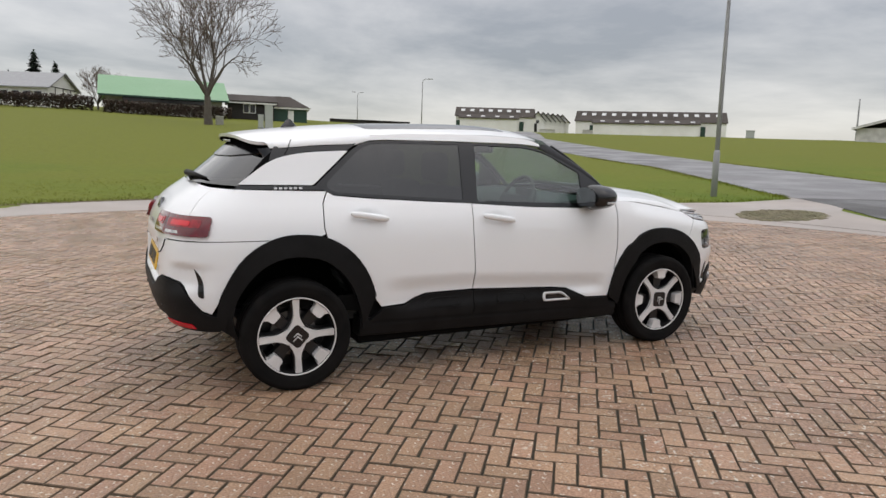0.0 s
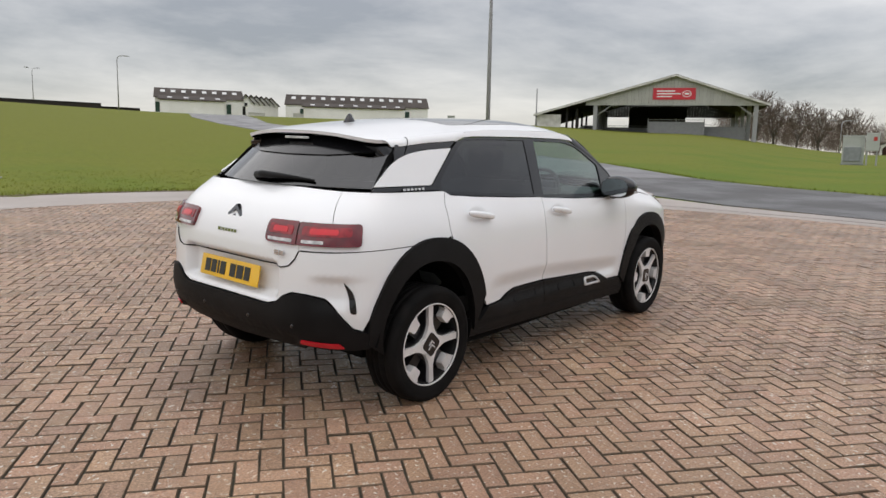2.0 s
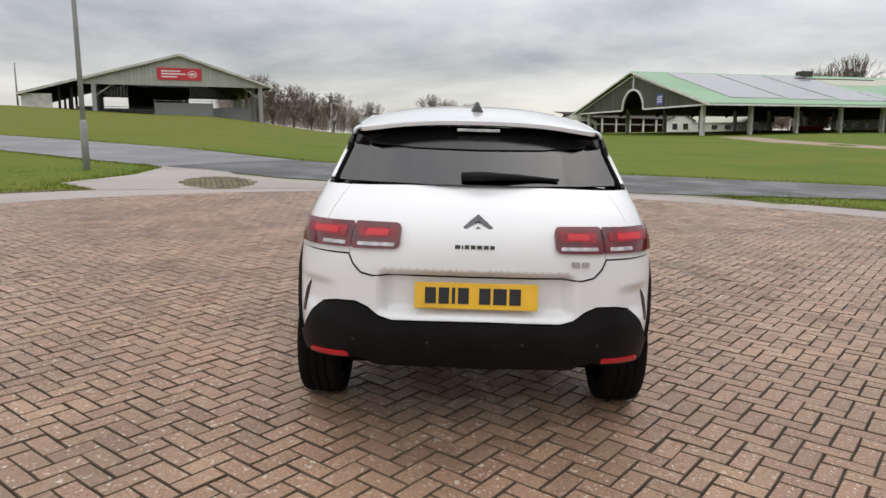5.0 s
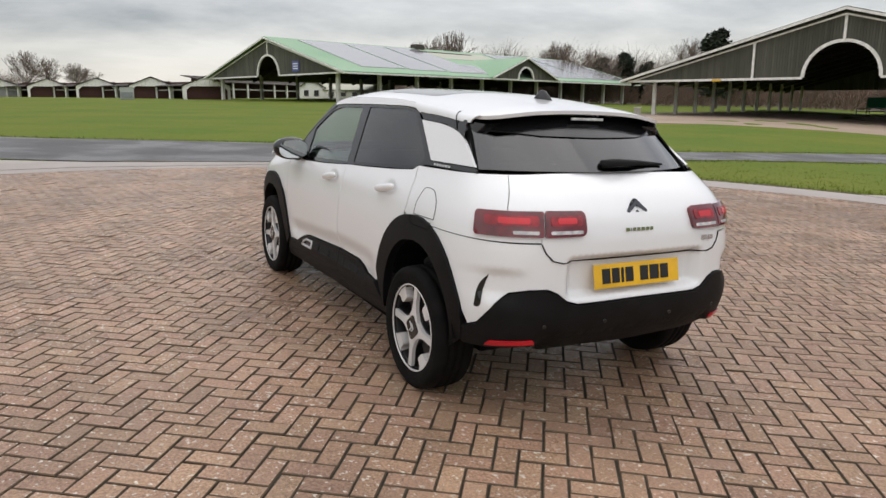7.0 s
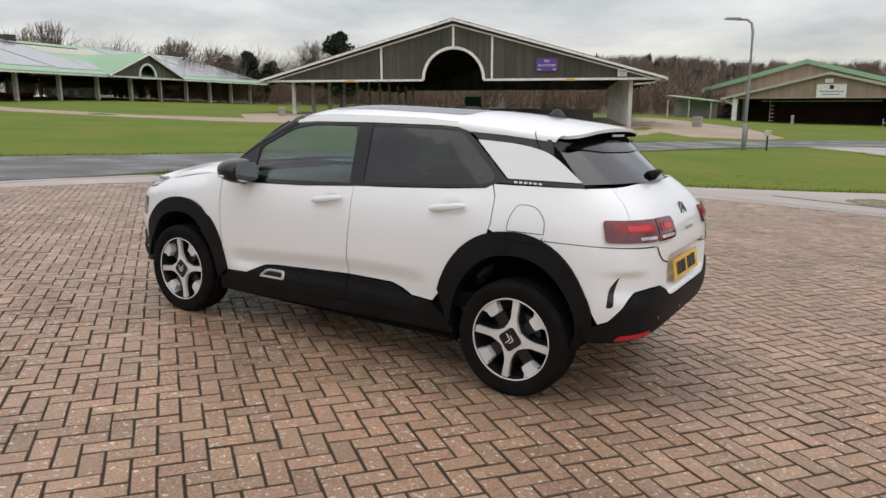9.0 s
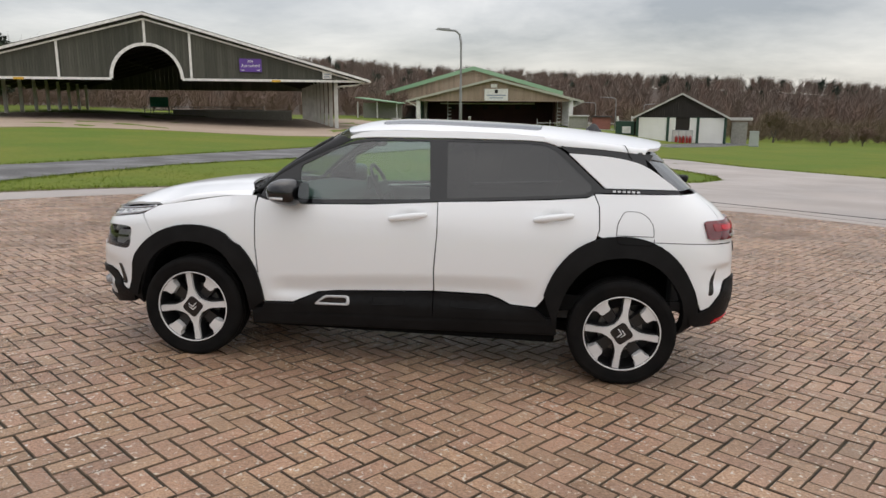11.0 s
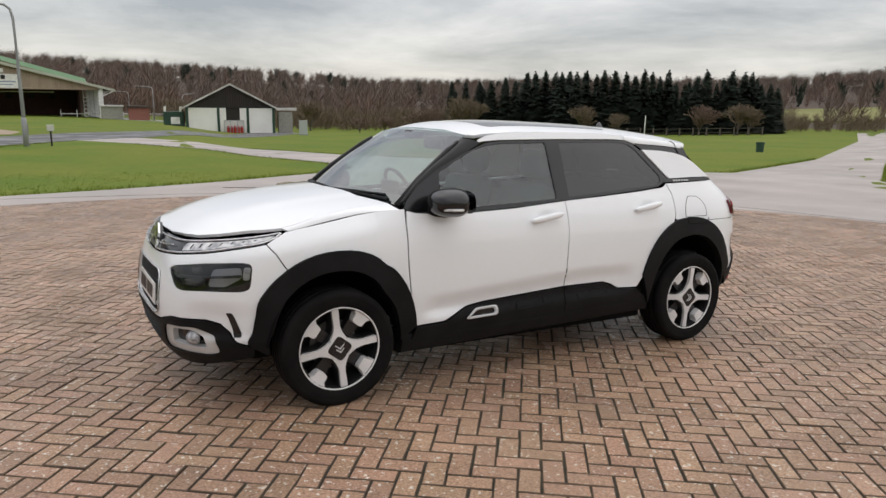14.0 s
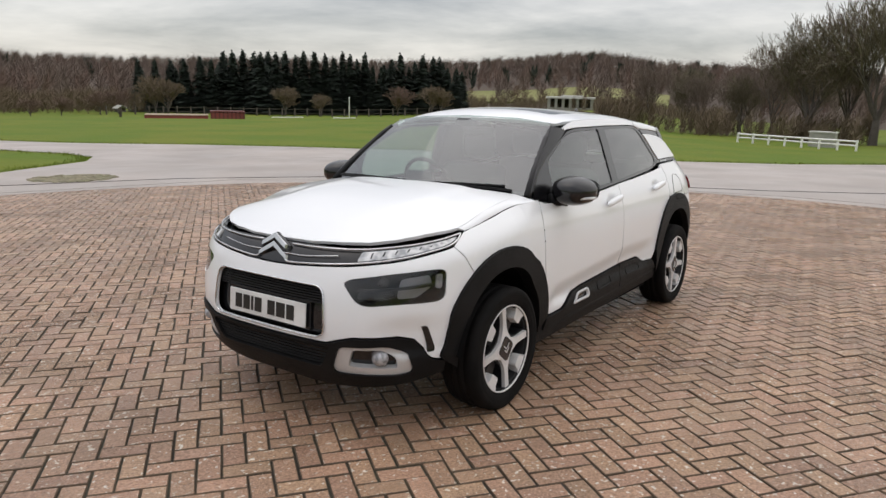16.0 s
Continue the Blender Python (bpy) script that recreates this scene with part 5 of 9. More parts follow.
panel("roof", rx + [(x, -y) for x, y in rx[::-1][1:-1]], roof_skin, PAINT, car, h=0.06, depth=0.018, out=(0, 0, 1),
      holes=[rounded([(0.20, 0.47), (0.235, 0.0), (0.20, -0.47), (-0.78, -0.46), (-0.80, 0.0), (-0.78, 0.46)], [0.06, 0.3, 0.06, 0.06, 0.3, 0.06])])
panel("roof_glass", rounded([(0.198, 0.468), (0.233, 0.0), (0.198, -0.468), (-0.778, -0.458), (-0.798, 0.0), (-0.778, 0.458)], [0.06, 0.3, 0.06, 0.06, 0.3, 0.06]), roof_skin, GLASS_REAR, car, h=0.08, depth=0.006, lift=0.001, out=(0, 0, 1), label="tinted glass roof panel")
panel("headlining", [(0.36, 0.0), (0.34, 0.50), (0.25, 0.555), (-1.30, 0.545), (-1.36, 0.40), (-1.38, 0.0), (-1.36, -0.40), (-1.30, -0.545), (0.25, -0.555), (0.34, -0.50)], lambda x, y: roof_skin(x, y) - Vector((0, 0, 0.040)), HEADLINING, car, h=0.12, depth=0.01, out=(0, 0, -1))
part("antenna_fin", lathe([(0.001, 0.055), (0.010, 0.05), (0.022, 0.025), (0.034, 0.0), (0.036, -0.02)], 16, "Z"), GLOSS_BLACK, car, "small black roof aerial fin", True, at=Matrix.Translation((-1.13, 0, 1.445)) @ Matrix.Shear("XZ", 4, (-0.9, 0)) @ Matrix.Diagonal((1.9, 0.6, 1, 1)))

# sides of the glasshouse
DLO = [(0.890, 1.004), (0.84, 0.988), (0.60, 0.972), (0.20, 0.987), (-0.20, 1.016), (-0.50, 1.033), (-0.85, 1.056), (-1.06, 1.075), (-1.105, 1.098), (-1.165, 1.112), (-1.10, 1.170), (-0.93, 1.318), (-0.865, 1.360), (-0.80, 1.374),
       (-0.70, 1.379), (-0.234, 1.377), (0.20, 1.368), (0.311, 1.356), (0.456, 1.302), (0.651, 1.211), (0.789, 1.125), (0.870, 1.044)]
GL_F = rounded([(0.655, 0.992), (0.650, 1.190), (0.39, 1.322), (0.24, 1.352), (-0.125, 1.362), (-0.150, 1.026)], [0.012, 0.02, 0.06, 0.05, 0.012, 0.01])
GL_R = rounded([(-0.248, 1.034), (-0.232, 1.364), (-0.70, 1.368), (-0.82, 1.358), (-0.885, 1.320), (-1.085, 1.142), (-1.085, 1.108), (-1.03, 1.086)], [0.01, 0.01, 0.06, 0.03, 0.03, 0.02, 0.02, 0.02])
both("window_surround", DLO, cabin, GLOSS_BLACK, car, h=0.05, depth=0.014, holes=[GL_F, GL_R])
LEAN_A = [(0.872, 1.044), (0.789, 1.125), (0.651, 1.211), (0.456, 1.302), (0.345, 1.356)]
LEAN_B = [(0.70, 1.020), (0.663, 1.135), (0.632, 1.225), (0.603, 1.315), (0.578, 1.380)]


def pillar_skin(s, k):
    """From the door's window frame (k = 0) over to the edge of the windscreen (k = 1), s from the foot to the roof."""
    i = min(3, max(0, int(s * 4)))
    f = s * 4 - i
    a = cabin(*(Vector(LEAN_A[i]).lerp(Vector(LEAN_A[i + 1]), f)))
    b = screen(*(Vector(LEAN_B[i]).lerp(Vector(LEAN_B[i + 1]), f)))
    return a.lerp(b, k) + Vector((0.012, 0.010, 0.008)) * 4 * k * (1 - k)


both("pillar_cover", [(0.0, 0.0), (0.25, 0.0), (0.5, 0.0), (0.75, 0.0), (1.0, 0.0), (1.0, 1.0), (0.75, 1.0), (0.5, 1.0), (0.25, 1.0), (0.0, 1.0)], pillar_skin, PILLAR, car, h=0.12, depth=0.006, out=(0.5, 1, 0.4))
both("front_door_window", GL_F, cabin, GLASS_CLEAR, car, h=0.08, depth=0.004, lift=-0.006, label="clear side window")
both("rear_door_window", GL_R, cabin, GLASS_DARK, car, h=0.08, depth=0.004, lift=-0.004, label="dark privacy glass side window")
both("door_top_rail", [(0.36, 1.358), (0.318, 1.366), (0.20, 1.374), (-0.234, 1.383), (-0.70, 1.385), (-0.80, 1.380), (-0.90, 1.352), (-0.86, 1.392), (-0.80, 1.405), (-0.60, 1.421), (-0.24, 1.424), (0.19, 1.412), (0.30, 1.396), (0.36, 1.374)], cabin, PAINT, car, h=0.04, depth=0.016, lift=0.004)
both("roof_pillar_panel", rounded([(-0.945, 1.318), (-1.196, 1.306), (-1.345, 1.278), (-1.43, 1.236), (-1.575, 1.132), (-1.165, 1.126)], [0.01, 0.1, 0.08, 0.04, 0.01, 0.01]), cabin, PAINT, car, h=0.05, depth=0.014, lift=0.006)
both("pillar_strip", [(-1.13, 1.122), (-1.57, 1.128), (-1.60, 1.108), (-1.108, 1.100)], cabin, GLOSS_BLACK, car, h=0.05, depth=0.014, lift=0.002, label="gloss black strip with small letters")
both("roof_side_band", [(-0.86, 1.380), (-0.82, 1.388), (-0.905, 1.350), (-0.95, 1.322), (-1.196, 1.310), (-1.33, 1.273), (-1.40, 1.252), (-1.385, 1.30), (-1.365, 1.336), (-1.10, 1.358)], cabin, GLOSS_BLACK, car, h=0.05, depth=0.014, lift=0.001)
side_low = curve((-1.58, -1.48, -1.366, -1.10, -0.90, -0.80), (1.306, 1.318, 1.327, 1.349, 1.360, 1.382))


def roof_roll(x, k):
    """The roll from the roof's edge down to the black band."""
    k /= 0.08
    a = roof_skin(x, 0.578 - 0.016 * smooth((-x - 1.30) / 0.12)) + Vector((0, 0, 0.001))
    z = side_low(x)
    b = cabin(x, z) + Vector((0, 0.007 - 0.030 * smooth((-x - 1.30) / 0.14), 0))
    c = Vector((x, b.y - 0.002, a.z - 0.004))
    return a * (1 - k) ** 2 + c * 2 * k * (1 - k) + b * k * k


both("roof_side", [(-0.80, 0.0), (-0.80, 0.08), (-1.10, 0.08), (-1.30, 0.08), (-1.385, 0.08), (-1.415, 0.0), (-1.20, 0.0)], roof_roll, PAINT, car, h=0.03, depth=0.008, out=(0, 0.5, 1))
# dark tube on the roof's side draws the shaded gap before the spoiler
for sgn in (1, -1):
    seam = [roof_roll(-1.262 - 0.004 * k, 0.08 * k / 6) for k in range(7)] + [cabin(-1.292, 1.318), cabin(-1.312, 1.292)]
    part("spoiler_gap", tube_bm([(q.x, sgn * (q.y + 0.0012 * (1 if k < 7 else 2.5)), q.z + 0.0005) for k, q in enumerate(seam)], 0.0022, 5), SHUT, car)
both("pillar_back", [(-0.85, 1.365), (-0.90, 1.20), (-1.10, 1.09), (-1.60, 1.09), (-1.42, 1.28), (-1.37, 1.318), (-1.10, 1.342)], cabin, SHUT, car, h=0.08, lift=-0.015)
for sgn in (1, -1):
    o, step = cabin(-1.205, 1.107), (-1 if sgn > 0 else 1)
    start = Vector((-1.205 if sgn > 0 else -1.385, sgn * (o.y + 0.004), 1.107))
    bars("strip_letter", start, (step, sgn * 0.03 * (1 if sgn > 0 else -1) * -1, 0), (0, -0.3 * sgn, 0.95), (0, sgn, 0), [0.018, 0.018, 0.018, 0.016, 0.018, 0.018], 0.011, SATIN, car, 0.9)
# tail glass, spoiler and fins
tg = [(0.668, 1.122), (0.30, 1.124), (0.0, 1.125), (-0.30, 1.124), (-0.668, 1.122), (-0.612, 1.27), (-0.555, 1.365), (0.555, 1.365), (0.612, 1.27)]
panel("rear_window", tg, tail_glass, GLASS_REAR, car, h=0.07, depth=0.006, out=(-1, 0, 0.5), label="dark tinted rear window")
panel("rear_window_band", [(0.575, 1.330), (0.52, 1.292), (0.30, 1.272), (0.0, 1.268), (-0.30, 1.272), (-0.52, 1.292), (-0.575, 1.330), (-0.556, 1.368), (0.556, 1.368)], tail_glass, GLOSS_BLACK, car, h=0.06, depth=0.006, lift=0.006, out=(-1, 0, 0.5))
sp = [(-1.15, 0.57), (-1.33, 0.572), (-1.39, 0.562), (-1.434, 0.538), (-1.470, 0.492), (-1.498, 0.395), (-1.519, 0.22), (-1.525, 0.0)]
panel("spoiler_underside", sp + [(x, -y) for x, y in sp[::-1][1:]], lambda x, y: roof_skin(x, y) - Vector((0, 0, 0.014)), SHUT, car, h=0.07, depth=-0.008, out=(0, 0, -1))
part("high_brake_lamp", box_bm((-1.522, -0.10, 1.352), (-1.510, 0.10, 1.366), 0.003), LAMP_CLEAR, car, "slim clear high brake lamp")


for sgn in (1, -1):
    fin = [(-1.285, 0.610, 1.338), (-1.345, 0.597, 1.334), (-1.400, 0.578, 1.328), (-1.440, 0.548, 1.322), (-1.430, 0.556, 1.300), (-1.398, 0.596, 1.258), (-1.372, 0.612, 1.258), (-1.300, 0.632, 1.284)]
    fin += [(x + 0.05, y - 0.05, z + 0.004) for x, y, z in fin[1:7]] + [(-1.432, 0.44, 1.330), (-1.425, 0.46, 1.312)]
    bm = bmesh.new()
    for x, y, z in fin:
        bm.verts.new((x, sgn * y, z))
    bmesh.ops.convex_hull(bm, input=bm.verts)
    bmesh.ops.recalc_face_normals(bm, faces=bm.faces)
    part("spoiler_fin", bm, GLOSS_BLACK, car)
a, b = tail_glass(0.02, 1.165), tail_glass(-0.36, 1.150)
wiper = part("rear_wiper", tube_bm([a + Vector((-0.02, 0.05, -0.01)), a + Vector((-0.045, -0.03, 0.0)), (a + b) / 2 + Vector((-0.035, 0, 0.004)), b + Vector((-0.015, 0, 0))], [0.022, 0.020, 0.013, 0.006], 8), CLAD, car, "black rear wiper", True)
FLAP = rounded([(-1.447, 0.874), (-1.450, 0.945), (-1.400, 1.008), (-1.262, 1.008), (-1.212, 0.945), (-1.209, 0.872)], [0.004, 0.03, 0.06, 0.06, 0.03, 0.004])
flap = panel("fuel_flap", FLAP, body, PAINT, car, h=0.04, lift=0.0012, depth=0.004, label="rounded fuel flap")
# dark tubes on the skin draw the shaded gap round the flap
q = [body(a, z) + Vector((0, 0.0006, 0)) for a, z in dense(FLAP, 0.02)]
part("flap_gap", tube_bm(q + q[:1], 0.0021, 5), SHUT, flap)
q = [body(a, z) + Vector((0, 0.0162, 0)) for a, z in ((-1.447, 0.862), (-1.444, 0.836), (-1.425, 0.826), (-1.23, 0.826), (-1.213, 0.836), (-1.209, 0.862))]
part("flap_gap", tube_bm(q, 0.0022, 5), SHUT, flap)

# door handles in their hollows
for sgn in (1, -1):
    for door, x0, z0 in ((front_doors, -0.03, 0.925), (rear_doors, -0.872, 0.957)):
        y = body(x0 + 0.10, z0).y
        h1 = bmesh.new()
        bmesh.ops.create_uvsphere(h1, u_segments=24, v_segments=12, radius=1)
        for v in h1.verts:
            d = v.co.copy()
            v.co = Vector((math.copysign(abs(d.x) ** 0.6, d.x) * 0.118, d.y * 0.020, math.copysign(abs(d.z) ** 0.7, d.z) * 0.0195))
        bmesh.ops.transform(h1, matrix=Matrix.Translation((x0, sgn * (y + 0.026), z0)) @ Matrix.Rotation(radians(9), 4, "Y"), verts=h1.verts)
        part("door_handle", h1, PAINT, door[0 if sgn > 0 else 1], "", True)

# door mirrors
for sgn in (1, -1):
    bm = bmesh.new()
    bmesh.ops.create_uvsphere(bm, u_segments=32, v_segments=20, radius=1)
    for v in bm.verts:
        d = v.co.copy()
        k = 0.140 if d.x > 0 else 0.070
        v.co = Vector((math.copysign(abs(d.x) ** 0.85, d.x) * k, math.copysign(abs(d.y) ** 0.75, d.y) * 0.118, math.copysign(abs(d.z) ** 0.75, d.z) * (0.080 - 0.018 * max(0, d.y))))
    bmesh.ops.transform(bm, matrix=Matrix.Translation((0.655, sgn * 0.868, 1.044)) @ Matrix.Scale(sgn, 4, (0, 1, 0)) @ Matrix.Rotation(radians(-8), 4, "Z"), verts=bm.verts)
    bmesh.ops.recalc_face_normals(bm, faces=bm.faces)
    mirror_shell = part("door_mirror", bm, GLOSS_BLACK, car, "gloss black door mirror", True)
    part("mirror_foot", tube_bm([(0.745, sgn * 0.750, 0.995), (0.705, sgn * 0.785, 0.988), (0.67, sgn * 0.82, 0.990)], [0.035, 0.030, 0.034], 10), CLAD, mirror_shell, "", True)
    face = [Vector((0.5775, sgn * (0.868 + 0.100 * math.cos(a) * abs(math.cos(a)) ** -0.3), 1.045 + 0.062 * math.sin(a) * (abs(math.sin(a)) + 1e-6) ** -0.3)) for a in (k * math.tau / 28 + 0.01 for k in range(28))]
    bm = bmesh.new()
    bm.faces.new([bm.verts.new(p) for p in face])
    part("mirror_glass", bm, material("mirror", (0.75, 0.78, 0.8), 0.02, metal=1.0, fine_amount=0.0), mirror_shell, "mirror glass")
    pts = [(0.675 + 0.105 * math.cos(a), sgn * (0.858 + 0.127 * math.sin(a)), 1.015) for a in (radians(d) for d in range(5, 96, 10))]
    part("mirror_indicator", tube_bm(pts, 0.008, 6), LAMP_CLEAR, mirror_shell, "clear indicator strip", True)

# wheels
tyre_profile = [(0.212, -0.085), (0.232, -0.097), (0.262, -0.104), (0.290, -0.101), (0.305, -0.090), (0.310, -0.07), (0.3105, -0.045), (0.306, -0.043), (0.306, -0.036), (0.3115, -0.034), (0.3120, -0.006), (0.3065, -0.004),
                (0.3065, 0.004), (0.3120, 0.006), (0.3115, 0.034), (0.306, 0.036), (0.306, 0.043), (0.3105, 0.045), (0.310, 0.07), (0.305, 0.090), (0.290, 0.101), (0.272, 0.1045), (0.268, 0.1025), (0.262, 0.104), (0.232, 0.097), (0.216, 0.088), (0.205, 0.080)]
spoke = [(-0.050, 0.042), (-0.030, 0.076), (-0.0195, 0.108), (-0.0175, 0.135), (-0.0205, 0.219), (0.0205, 0.219), (0.0175, 0.135), (0.0195, 0.108), (0.030, 0.076), (0.050, 0.042)]
pad = [(-0.022, 0.147), (-0.032, 0.151), (-0.036, 0.162), (-0.039, 0.188), (-0.060, 0.211), (-0.030, 0.2185), (0.0, 0.2205), (0.030, 0.2185), (0.060, 0.211), (0.039, 0.188), (0.036, 0.162), (0.032, 0.151), (0.022, 0.147)]
WHEEL_MESH = {}


def wheel_mesh(key, bm, mat, smooth_it=False):
    if key not in WHEEL_MESH:
        me = bpy.data.meshes.new(key)
        bmesh.ops.recalc_face_normals(bm, faces=bm.faces)
        bm.to_mesh(me)
        me.materials.append(mat)
        if smooth_it:
            me.shade_smooth()
        WHEEL_MESH[key] = me
    bm.free()
    return WHEEL_MESH[key]


def raised(poly, y0, y1, shrink, angle):
    """A bar of the wheel: an outline in its face, pushed out, its front edge drawn in."""
    bm = bmesh.new()
    cx, cz = sum(p[0] for p in poly) / len(poly), sum(p[1] for p in poly) / len(poly)
    a = [bm.verts.new((x, y0, z)) for x, z in poly]
    b = [bm.verts.new((cx + (x - cx) * shrink, y1, cz + (z - cz) * shrink)) for x, z in poly]
    bm.faces.new(b)
    for i in range(len(a)):
        bm.faces.new((a[i], a[(i + 1) % len(a)], b[(i + 1) % len(a)], b[i]))
    bmesh.ops.transform(bm, matrix=Matrix.Rotation(angle, 4, "Y"), verts=bm.verts)
    return bm


def wheel(x, sgn, turn):
    """A tyre on a dark rim with four cut spokes, four pads and a square cap; the outside faces +y before it is turned."""
    w = new("wheel")
    w.parent = car
    w.matrix_basis = Matrix.Translation((x, sgn * 0.742, HUB_Z)) @ (Matrix.Rotation(math.pi, 4, "Z") if sgn < 0 else Matrix.Identity(4)) @ Matrix.Rotation(radians(turn), 4, "Y")
    part("tyre", wheel_mesh("tyre", lathe(tyre_profile, 72), TYRE, True), TYRE, w, "black tyre")
    part("rim", wheel_mesh("rim", lathe([(0.224, 0.088), (0.221, 0.092), (0.213, 0.090), (0.208, 0.070), (0.200, 0.03), (0.195, -0.08)], 72), ALLOY_DARK, True), ALLOY_DARK, w, "dark alloy rim")
    part("rim_edge", wheel_mesh("rim_edge", lathe([(0.2215, 0.089), (0.2205, 0.0945), (0.2145, 0.0945), (0.213, 0.089)], 72), ALLOY, True), ALLOY, w)
    part("brake_disc", wheel_mesh("brake_disc", lathe([(0.01, -0.01), (0.130, -0.01), (0.132, -0.02)], 40), DISC), DISC, w)
    part("rim_back", wheel_mesh("rim_back", lathe([(0.001, -0.045), (0.195, -0.05)], 40), ALLOY_DARK), ALLOY_DARK, w)
    for k in range(4):
        part("spoke", wheel_mesh(f"spoke{k}", raised(spoke, 0.025, 0.084, 0.92, k * math.tau / 4), ALLOY), ALLOY, w, "bright cut spoke")
        part("spoke_side", wheel_mesh(f"side{k}", raised([(px * 1.35, pz) for px, pz in spoke], 0.0, 0.066, 0.95, k * math.tau / 4), ALLOY_DARK), ALLOY_DARK, w)
        part("rim_pad", wheel_mesh(f"pad{k}", raised(pad, 0.035, 0.086, 0.92, math.tau / 8 + k * math.tau / 4), ALLOY), ALLOY, w, "bright cut pad")
        part("pad_arm", wheel_mesh(f"arm{k}", raised([(-0.03, 0.05), (-0.042, 0.20), (0.042, 0.20), (0.03, 0.05)], 0.0, 0.045, 0.9, math.tau / 8 + k * math.tau / 4), ALLOY_DARK), ALLOY_DARK, w)
    part("wheel_cap", wheel_mesh("cap", raised(rounded([(-0.092, 0), (0, 0.092), (0.092, 0), (0, -0.092)], 0.022, 4), 0.03, 0.086, 0.93, 0), ALLOY), ALLOY, w)
    cap = part("cap_centre", wheel_mesh("cap_centre", raised(rounded([(-0.076, 0), (0, 0.076), (0.076, 0), (0, -0.076)], 0.024, 4), 0.08, 0.0885, 0.95, 0), GLOSS_BLACK), GLOSS_BLACK, w)
    return w


wheel(-AXLE, -1, 2)
wheel(AXLE, -1, 42)
wheel(-AXLE, 1, -96)
wheel(AXLE, 1, 187)
for w in [o for o in car.children if o.name.startswith("wheel") and o.type == "EMPTY"]:
    chevron((0, 0.089, 0.016), (1, 0, 0), (0, 0, 1), (0, 1, 0), 0.028, 0.020, 0.0075, w, SATIN, 0.003)

# underside, wheel wells
part("underbody", box_bm((-1.58, -0.60, 0.235), (1.70, 0.60, 0.31), 0.02), SHUT, car)
# hung low and wide to block light and deepen the shade under the car
part("floor_pan", box_bm((-0.92, -0.74, 0.195), (0.92, 0.74, 0.31), 0.02), SHUT, car)
for x in (AXLE, -AXLE):
    for sgn in (1, -1):
        bm = bmesh.new()
        n = 20
        ring0, ring1 = [], []
        for k in range(n + 1):
            a = radians(14 + 152 * k / n)
            rx, rz = (0.376, 0.502) if x > 0 else (0.396, 0.540)
            px, pz = x + 0.004 * (1 if x > 0 else 2) + rx * math.copysign(abs(math.cos(a)) ** 0.9, math.cos(a)), 0.215 + rz * math.sin(a) ** 0.9
            ring0.append(bm.verts.new((px, sgn * 0.812, pz))), ring1.append(bm.verts.new((px, sgn * 0.46, pz)))
        for k in range(n):
            bm.faces.new((ring0[k], ring0[k + 1], ring1[k + 1], ring1[k]))
        bm.faces.new(ring1)
        part("wheel_arch_liner", bm, SHUT, car)

# cabin inside
part("cabin_floor", box_bm((-1.6, -0.68, 0.34), (0.95, 0.68, 0.40)), TRIM_DARK, car)
for sgn in (1, -1):
    part("door_lining", box_bm((-0.84, min(sgn * 0.66, sgn * 0.70), 0.38), (0.85, max(sgn * 0.66, sgn * 0.70), 0.97), 0.02), TRIM_DARK, car)
dash = [(0.45, 0.72), (0.44, 0.93), (0.52, 1.0), (0.80, 1.015), (0.98, 1.0), (0.98, 0.5), (0.60, 0.5)]
part("dashboard", prism_bm(rounded(dash, 0.04, 3), -0.67, 0.67), TRIM_DARK, car, "dark dashboard")
part("instrument_screen", box_bm((0.42, -0.48, 0.975), (0.46, -0.26, 1.07), 0.01), TRIM_DARK, car)
part("load_cover", box_bm((-1.62, -0.58, 0.98), (-1.02, 0.58, 1.0)), TRIM_DARK, car)
part("bulkhead", box_bm((-1.66, -0.60, 0.40), (-1.60, 0.60, 1.0)), TRIM_DARK, car)


def seat(x, y, w):
    s = new("seat")
    s.parent = car
    s.matrix_basis = Matrix.Translation((x, y, 0.42))
    part("cushion", box_bm((-0.10, -w / 2, 0.05), (0.42, w / 2, 0.20), 0.05), SEAT, s, smooth=True)
    part("backrest", box_bm((-0.09, -w / 2, 0.12), (0.07, w / 2, 0.70), 0.055, Matrix.Rotation(radians(-16), 4, "Y")), SEAT, s, smooth=True)
    part("headrest", box_bm((-0.30, -0.125, 0.70), (-0.19, 0.125, 0.89), 0.045), SEAT, s, smooth=True)
    return s


seat(-0.02, 0.36, 0.50)
seat(-0.02, -0.36, 0.50)
for y in (0.42, 0.0, -0.42):
    seat(-0.85, y, 0.42)
wheel_rim = lathe([(0.185 + 0.014 * math.cos(a), 0.014 * math.sin(a)) for a in (k * math.tau / 8 for k in range(9))], 36, "Z")
steer = part("steering_wheel", wheel_rim, TRIM_DARK, car, "dark steering wheel", True, at=Matrix.Translation((0.36, -0.36, 0.98)) @ Matrix.Rotation(radians(-64), 4, "Y"))
part("steering_boss", box_bm((-0.06, -0.18, -0.02), (0.05, 0.18, 0.02), 0.015), TRIM_DARK, steer)


# ---------------------------------------------------------------- buildings
def place(x, y, ax, ay, z=None):
    """A stand on the land whose own y axis points along (ax, ay)."""
    return Matrix.Translation((x, y, ground_z(x, y) if z is None else z)) @ Matrix.Rotation(math.atan2(-ax, ay), 4, "Z")


def boxes(name, rows, mat, parent, label="", bevel=0.0):
    bm = bmesh.new()
    for lo, hi in rows:
        add_box(bm, lo, hi, bevel)
    return part(name, bm, mat, parent, label)


